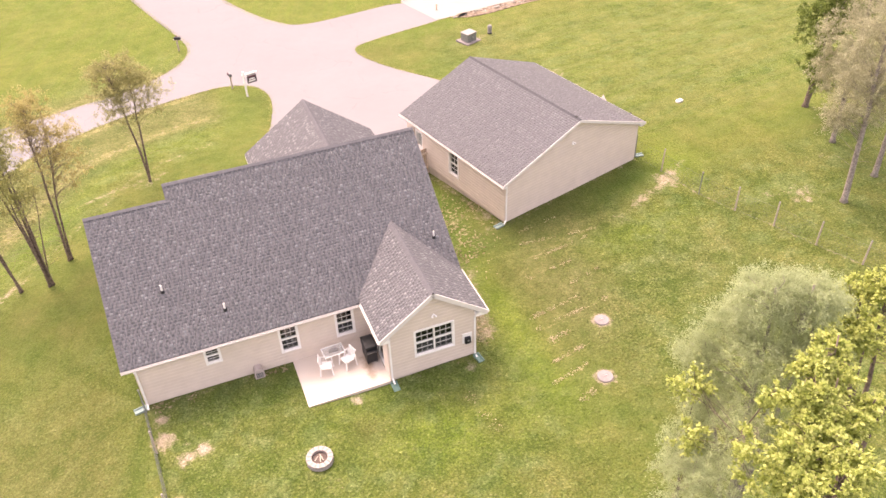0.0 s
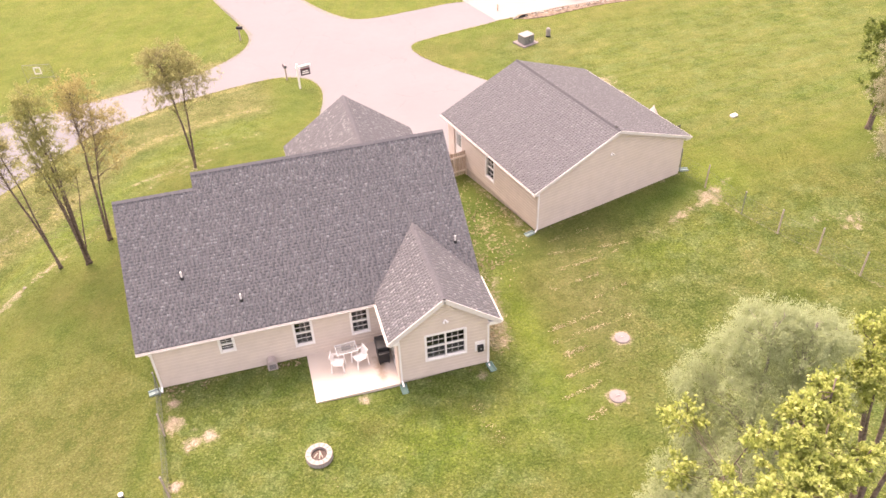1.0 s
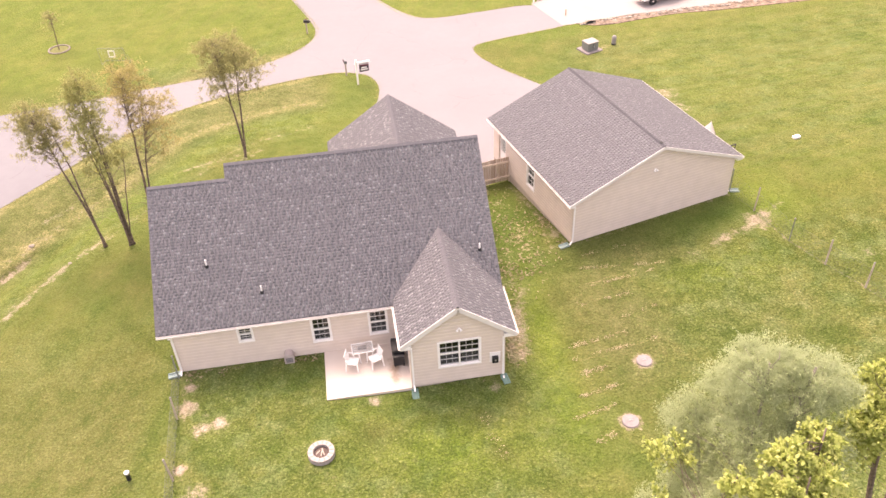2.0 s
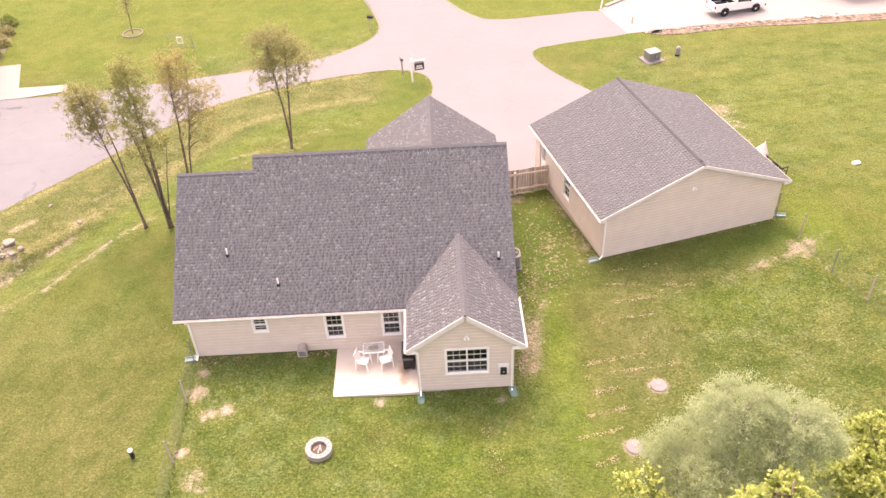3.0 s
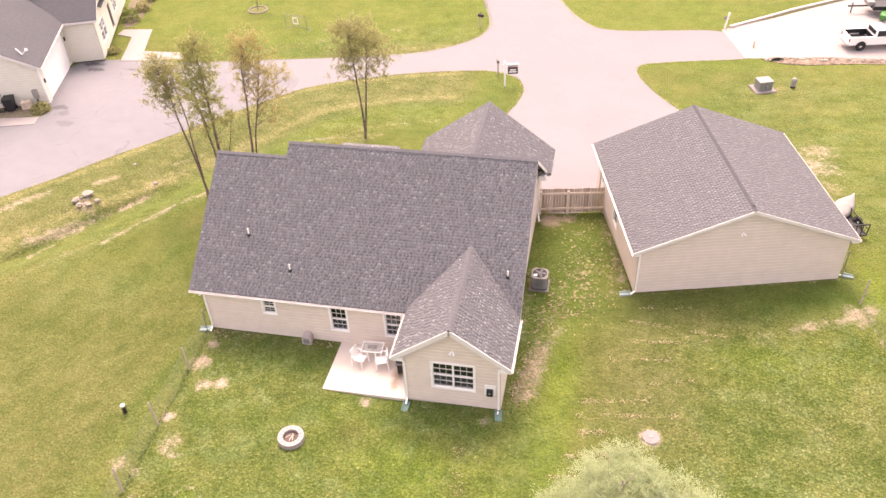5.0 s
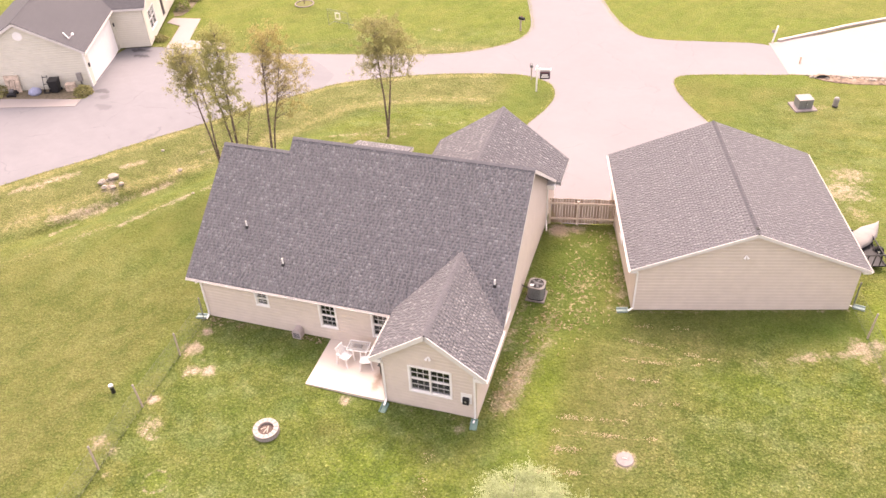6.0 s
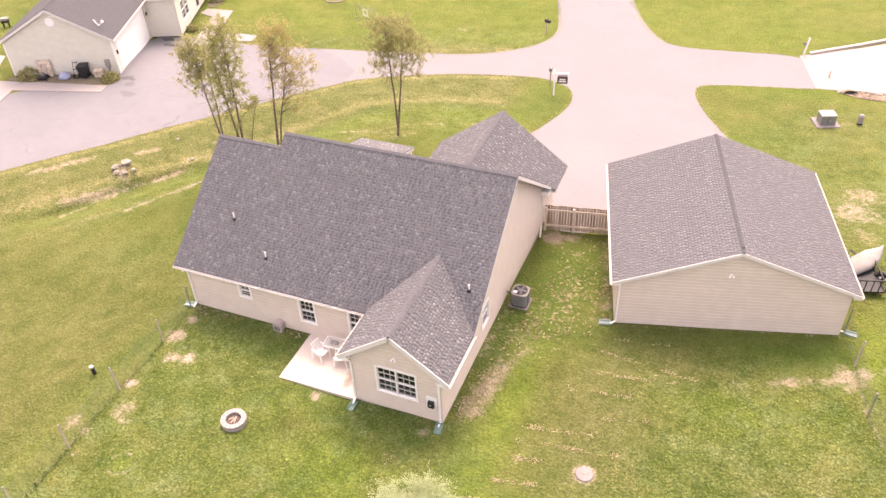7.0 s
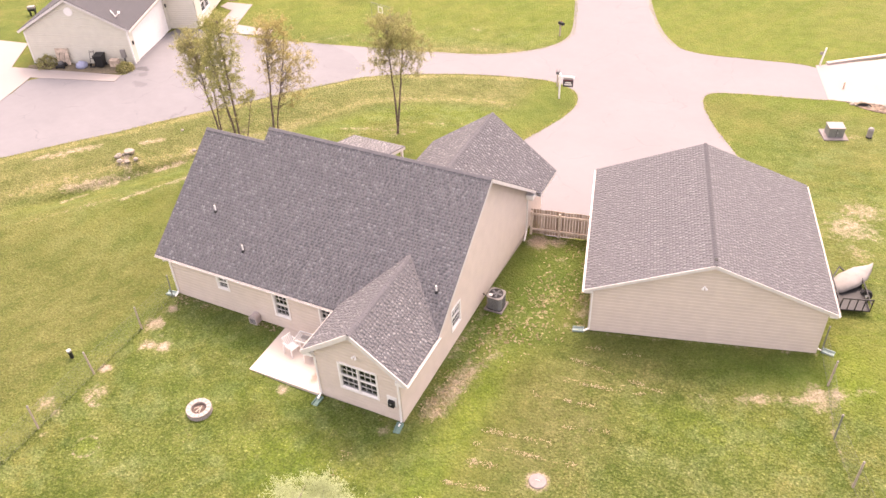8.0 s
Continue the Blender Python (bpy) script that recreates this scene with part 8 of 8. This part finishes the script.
def wheel(parent, x, y, z, r, wide, rim=CHROME):
    m = pose(x, y, z, 90)
    bm = bmesh.new()
    lathe(bm, [(r * 0.6, -wide / 2), (r * 0.95, -wide / 2), (r, -wide * 0.35), (r, wide * 0.35), (r * 0.95, wide / 2), (r * 0.6, wide / 2)], 22, m)
    w = part("tyre", bm, RUBBER, parent)
    bm = bmesh.new()
    lathe(bm, [(r * 0.15, -wide * 0.52), (r * 0.6, -wide * 0.46), (r * 0.6, wide * 0.46), (r * 0.15, wide * 0.52)], 16, m)
    part("rim", bm, rim, w)


def pickup():
    """A small white pickup, nose towards +x."""
    x, y = 38.3, 39.85
    ob = thing("pickup_truck", "small white pickup truck with a dark open bed", "truck", at=pose(x, y, gz(x, y) + 0.05, 0, 0, 12))
    bm = bmesh.new()
    outline = [(-2.35, 0.42), (-2.35, 0.60), (-0.50, 0.60), (-0.45, 1.05), (0.95, 1.02), (2.2, 0.92), (2.32, 0.75), (2.32, 0.42)]
    rings = []
    for s, inset in ((-1, 0.0), (1, 0.0)):
        rings.append([bm.verts.new((u, s * 0.84, v)) for u, v in outline])
    n = len(outline)
    bm.faces.new(rings[0]), bm.faces.new(rings[1][::-1])
    for i in range(n):
        bm.faces.new((rings[0][i], rings[1][i], rings[1][(i + 1) % n], rings[0][(i + 1) % n]))
    bmesh.ops.recalc_face_normals(bm, faces=bm.faces[:])
    bmesh.ops.bevel(bm, geom=bm.edges[:], offset=0.05, segments=2, affect="EDGES")
    part("body", bm, CAR_WHITE, ob)
    bed = part("bed", boxes((-2.28, -0.5, -0.74, 0.74, 0.60, 0.63), (-2.28, -0.5, -0.76, -0.74, 0.60, 1.08), (-2.28, -0.5, 0.74, 0.76, 0.60, 1.08), (-0.52, -0.5, -0.74, 0.74, 0.63, 1.04), (-2.29, -2.27, -0.74, 0.74, 0.63, 1.06)), BLACK, ob, "dark worn truck bed")
    for row in ((-2.35, -0.45, -0.86, -0.765, 0.45, 1.12), (-2.35, -0.45, 0.765, 0.86, 0.45, 1.12), (-2.37, -2.295, -0.76, 0.76, 0.56, 1.10)):
        part("bed_side", boxes(row, bevel=0.02), CAR_WHITE, bed)
    for s in (-1, 1):
        part("wheel_box", boxes((-1.8, -1.1, s * 0.62 - 0.12, s * 0.62 + 0.12, 0.63, 0.80), bevel=0.03), GREY_METAL, bed)
        for u in (-1.45, 1.45):
            # flat black disc on the uncut body paints the shade of the wheel well
            bm = bmesh.new()
            lathe(bm, [(0.02, -0.004), (0.40, -0.004), (0.40, 0.004), (0.02, 0.004)], 20, pose(u, s * 0.866, 0.38, 90))
            part("wheel_arch", bm, BLACK, ob)
    bm = bmesh.new()
    hexa(bm, [(-0.48, -0.82, 1.03), (1.05, -0.82, 1.03), (1.05, 0.82, 1.03), (-0.48, 0.82, 1.03)], [(-0.38, -0.68, 1.58), (0.45, -0.68, 1.58), (0.45, 0.68, 1.58), (-0.38, 0.68, 1.58)])
    bmesh.ops.bevel(bm, geom=bm.edges[:], offset=0.05, segments=2, affect="EDGES")
    part("cab", bm, CAR_WHITE, ob)
    for s in (-1, 1):
        bm = bmesh.new()
        hexa(bm, [(-0.34, s * 0.805, 1.10), (0.80, s * 0.805, 1.10), (0.80, s * 0.815, 1.10), (-0.34, s * 0.815, 1.10)], [(-0.28, s * 0.715, 1.50), (0.42, s * 0.715, 1.50), (0.42, s * 0.725, 1.50), (-0.28, s * 0.725, 1.50)])
        bmesh.ops.recalc_face_normals(bm, faces=bm.faces[:])
        part("side_window", bm, BLACK, ob)
        part("mirror", boxes((0.72, 0.86, s * 0.92 - 0.08, s * 0.92 + 0.08, 1.1, 1.25), bevel=0.02), BLACK, ob)
        part("headlight", boxes((2.26, 2.34, s * 0.6 - 0.15, s * 0.6 + 0.15, 0.7, 0.84), bevel=0.02), GLASS, ob)
        part("tail_light", boxes((-2.385, -2.35, s * 0.72 - 0.08, s * 0.72 + 0.08, 0.7, 0.95)), RED_SIGN, ob)
        for u in (-1.45, 1.45):
            wheel(ob, u, s * 0.785, 0.33, 0.33, 0.22)
    bm = bmesh.new()
    hexa(bm, [(0.99, -0.72, 1.08), (1.02, -0.72, 1.08), (1.02, 0.72, 1.08), (0.99, 0.72, 1.08)], [(0.47, -0.62, 1.53), (0.50, -0.62, 1.53), (0.50, 0.62, 1.53), (0.47, 0.62, 1.53)])
    part("windscreen", bm, BLACK, ob)
    part("rear_window", boxes((-0.47, -0.42, -0.6, 0.6, 1.18, 1.48)), BLACK, ob)
    part("bumper", boxes((-2.5, -2.36, -0.8, 0.8, 0.42, 0.58), bevel=0.02), CHROME, ob)
    part("bumper", boxes((2.33, 2.45, -0.8, 0.8, 0.42, 0.6), bevel=0.02), BLACK, ob)


pickup()


def tractor():
    x, y = 42.2, 44.9
    ob = thing("garden_tractor", "green tractor with a yellow front loader bucket", "tractor", at=pose(x, y, gz(x, y) + 0.05, 0, 0, 160))
    part("bonnet", boxes((0.1, 1.35, -0.32, 0.32, 0.6, 1.15), bevel=0.08), TRACTOR_GREEN, ob)
    part("deck", boxes((-0.9, 0.2, -0.5, 0.5, 0.5, 0.72), bevel=0.04), TRACTOR_GREEN, ob)
    part("seat", boxes((-0.75, -0.3, -0.25, 0.25, 0.8, 1.2), bevel=0.08), YELLOW, ob)
    for s in (-1, 1):
        wheel(ob, -0.65, s * 0.62, 0.55, 0.55, 0.3, YELLOW)
        wheel(ob, 1.0, s * 0.5, 0.36, 0.36, 0.2, YELLOW)
        bm = bmesh.new()
        bar(bm, (0.1, s * 0.45, 1.2), (1.5, s * 0.45, 0.9), 0.07, 0.12)
        bar(bm, (1.5, s * 0.45, 0.9), (1.95, s * 0.45, 0.4), 0.07, 0.12)
        part("loader_arm", bm, TRACTOR_GREEN, ob)
        part("fender", boxes((-1.1, -0.2, s * 0.62 - 0.17, s * 0.62 + 0.17, 1.1, 1.16), bevel=0.02), TRACTOR_GREEN, ob)
    part("bucket", boxes((1.9, 2.35, -0.75, 0.75, 0.1, 0.5), bevel=0.05), TRACTOR_GREEN, ob)
    bm = bmesh.new()
    tube(bm, [(-0.95, -0.45, 0.7), (-0.95, -0.45, 2.0), (-0.95, 0.45, 2.0), (-0.95, 0.45, 0.7)], [0.035] * 4, 6)
    part("roll_bar", bm, BLACK, ob)


tractor()


def flat_trailer():
    x, y = 40.4, 47.2
    ob = thing("flat_trailer", "black flat trailer parked on the concrete yard", "trailer", at=pose(x, y, gz(x, y) + 0.05, 0, 0, 8))
    part("deck", boxes((-1.2, 5.0, -1.1, 1.1, 0.62, 0.78), bevel=0.01), BLACK, ob)
    part("tongue", boxes((-2.9, -1.2, -0.07, 0.07, 0.55, 0.66)), BLACK, ob)
    part("jack", boxes((-2.6, -2.5, -0.05, 0.05, 0.0, 0.9)), GREY_METAL, ob)
    part("tool_box", boxes((-1.5, -0.9, -0.5, 0.5, 0.78, 1.1), bevel=0.03), CANVAS, ob)
    for s in (-1, 1):
        for u in (1.8, 2.7):
            wheel(ob, u, s * 1.2, 0.36, 0.36, 0.22, WHITE)
        part("side_rail", boxes((-1.2, 5.0, s * 1.08 - 0.03, s * 1.08 + 0.03, 0.78, 0.95)), BLACK, ob)


flat_trailer()


def yard_building():
    x, y = 51.0, 45.5
    ob = thing("outbuilding", "pale beige outbuilding at the edge of the concrete yard", "shed", at=pose(x, y, gz(x, y), 0, 0, 10))
    wall(ob, pose(-4, -4, 0), [(0, 2.9), (8, 2.9)], material=SIDING, base=-0.3)
    left = pose(-4, 4, 0, 0, 0, -90)
    wall(ob, left, [(0, 2.9), (4, 4.6), (8, 2.9)], [(2.4, 5.6, -0.3, 2.4)], material=SIDING, base=-0.3)
    part("garage_door", boxes(*[(2.42, 5.58, 0.04, 0.08, -0.28 + 0.66 * i, 0.36 + 0.66 * i) for i in range(4)], m=left), WHITE, ob)
    wall(ob, pose(4, -4, 0, 0, 0, 90), [(0, 2.9), (4, 4.6), (8, 2.9)], material=SIDING, base=-0.3)
    wall(ob, pose(4, 4, 0, 0, 0, 180), [(0, 2.9), (8, 2.9)], material=SIDING, base=-0.3)
    for s in (-1, 1):
        roof_slab(ob, [(-4.3, 0), (4.3, 0), (4.3, s * 4.4), (-4.3, s * 4.4)], lambda x, y: 4.75 - 0.425 * abs(y), SHINGLE_PLAIN, (1, 0))


yard_building()


def utility_trailer():
    ob = thing("utility_trailer", "black mesh utility trailer beside the garage", "trailer", at=pose(31.07, 12.72, gz(31.07, 12.72), 0, 0, 16))
    part("deck", boxes((-0.70, 0.70, -1.2, 1.2, 0.34, 0.39)), BLACK, ob)
    for s in (-1, 1):
        bm = bmesh.new()
        for z in (0.42, 0.78):
            bar(bm, (s * 0.70, -1.2, z), (s * 0.70, 1.2, z), 0.045, 0.045)
        for v in (-1.2, -0.6, 0.0, 0.6, 1.2):
            bar(bm, (s * 0.70, v, 0.39), (s * 0.70, v, 0.80), 0.04, 0.04)
        part("side_rail", bm, BLACK, ob)
        wheel(ob, s * 0.84, 0.1, 0.3, 0.3, 0.2, WHITE)
    # its wheels stand across the deck, so they turn about the deck's short side
    bm = bmesh.new()
    for i in range(5):
        bar(bm, (-0.68 + 1.36 * i / 4, -1.22, 0.40), (-0.68 + 1.36 * i / 4, -1.26, 1.15), 0.04, 0.04)
    for z, y in ((0.42, -1.22), (1.15, -1.26)):
        bar(bm, (-0.70, y, z), (0.70, y, z), 0.05, 0.06)
    part("ramp_gate", bm, BLACK, ob)
    bm = bmesh.new()
    bar(bm, (-0.5, 1.2, 0.36), (0, 2.1, 0.36), 0.06, 0.06), bar(bm, (0.5, 1.2, 0.36), (0, 2.1, 0.36), 0.06, 0.06)
    part("tongue", bm, BLACK, ob)
    bm = bmesh.new()
    rows = [(-1.2, 0.05, 0.30), (-0.8, 0.42, 0.42), (0.0, 0.58, 0.5), (0.8, 0.5, 0.52), (1.4, 0.22, 0.5), (1.7, 0.03, 0.55)]
    rings = []
    for v, w, t in rows:
        rings.append([bm.verts.new((w * math.cos(a * math.tau / 10), v, 0.42 + t * (0.5 + 0.5 * math.sin(a * math.tau / 10)))) for a in range(10)])
    for r, q in zip(rings, rings[1:]):
        for k in range(10):
            bm.faces.new((r[k], r[(k + 1) % 10], q[(k + 1) % 10], q[k]))
    bm.faces.new(rings[0][::-1]), bm.faces.new(rings[-1])
    bmesh.ops.recalc_face_normals(bm, faces=bm.faces[:])
    boat = mesh_thing("covered_boat", bm, CANVAS, "small boat under a pale canvas cover on the trailer", "boat", smooth=True)
    boat.matrix_basis = pose(30.95, 13.5, gz(31.0, 13.5), 3, 0, -35)


utility_trailer()


def sports_net():
    x, y = -9.5, 38.6
    ob = thing("sports_net", "small sports practice net standing on the far lawn", "net", at=pose(x, y, gz(x, y), 0, 0, -12))
    bm = bmesh.new()
    tube(bm, [(-1.1, 0, 0), (-1.1, 0, 1.5), (1.1, 0, 1.5), (1.1, 0, 0)], [0.02] * 4, 6)
    tube(bm, [(-1.1, 0, 0), (-1.1, 0.8, 0.02), (1.1, 0.8, 0.02), (1.1, 0, 0)], [0.02] * 4, 6)
    part("frame", bm, DARK_GREEN_METAL, ob)
    bm = bmesh.new()
    for i in range(15):
        u = -1.1 + 2.2 * i / 14
        tube(bm, [(u, 0, 1.5), (u, 0.4, 0.8), (u, 0.8, 0.02)], [0.004] * 3, 3, False)
    for i in range(1, 10):
        t = i / 10
        z, v = (1.5 - 1.4 * t, 0.8 * t)
        tube(bm, [(-1.1, v, z), (1.1, v, z)], [0.004] * 2, 3, False)
    tagged(part("netting", bm, STEEL, ob), kind="stuff")
    part("target", boxes((-0.28, -0.20, -0.02, 0.0, 0.7, 1.3), (0.20, 0.28, -0.02, 0.0, 0.7, 1.3), (-0.20, 0.20, -0.02, 0.0, 1.22, 1.3), (-0.20, 0.20, -0.02, 0.0, 0.7, 0.78)), WHITE, ob)


sports_net()
lobed_tree("young sapling in a mulched ring on the far lawn", -14.9, 42.95, [(-14.75, 42.95, gz(-14.9, 42.95) + 3.6, 0.05)], [(-14.8, 42.95, gz(-14.9, 42.95) + 2.6, 0.8, 0.8, 1.0, 1.0)], LEAF_OLIVE, BARK, 41, 46, 35, 0.045, 0.4, 0.1, 0.35, bare=10)
stone_ring = thing("stone_ring", "low ring of pale edging stones round the young sapling", "edging", at=pose(-14.9, 42.95, gz(-14.9, 42.95)))
for k in range(18):
    a = k * math.tau / 18
    stone = part("stone", boxes((-0.15, 0.15, -0.07, 0.07, -0.05, 0.09), bevel=0.03), ROCK, stone_ring)
    stone.matrix_basis = pose(0.86 * math.cos(a), 0.86 * math.sin(a), 0, 0, 0, math.degrees(a) + 90)
draped_strip("planting_bed", [(-14.9 + 0.74 * math.cos(a * math.tau / 16), 42.95 + 0.74 * math.sin(a * math.tau / 16)) for a in range(16)], 0.03, BLADE_BED, "weedy green soil inside the stone ring", "flower bed")
x, y = -40.8, 27.4
far_grill = thing("barbecue_grill", "covered grill on the neighbouring back lawn", "grill", at=pose(x, y, gz(x, y), 0, 0, 30) @ Matrix.Scale(0.8, 4))
part("firebox", boxes((-0.4, 0.4, -0.3, 0.3, 0.6, 0.85), bevel=0.04), BLACK, far_grill)
part("lid", boxes((-0.42, 0.42, -0.32, 0.32, 0.85, 1.15), bevel=0.1), CANVAS, far_grill)
for s in (-0.3, 0.3):
    part("leg", boxes((s - 0.03, s + 0.03, -0.2, 0.2, 0.0, 0.6)), BLACK, far_grill)
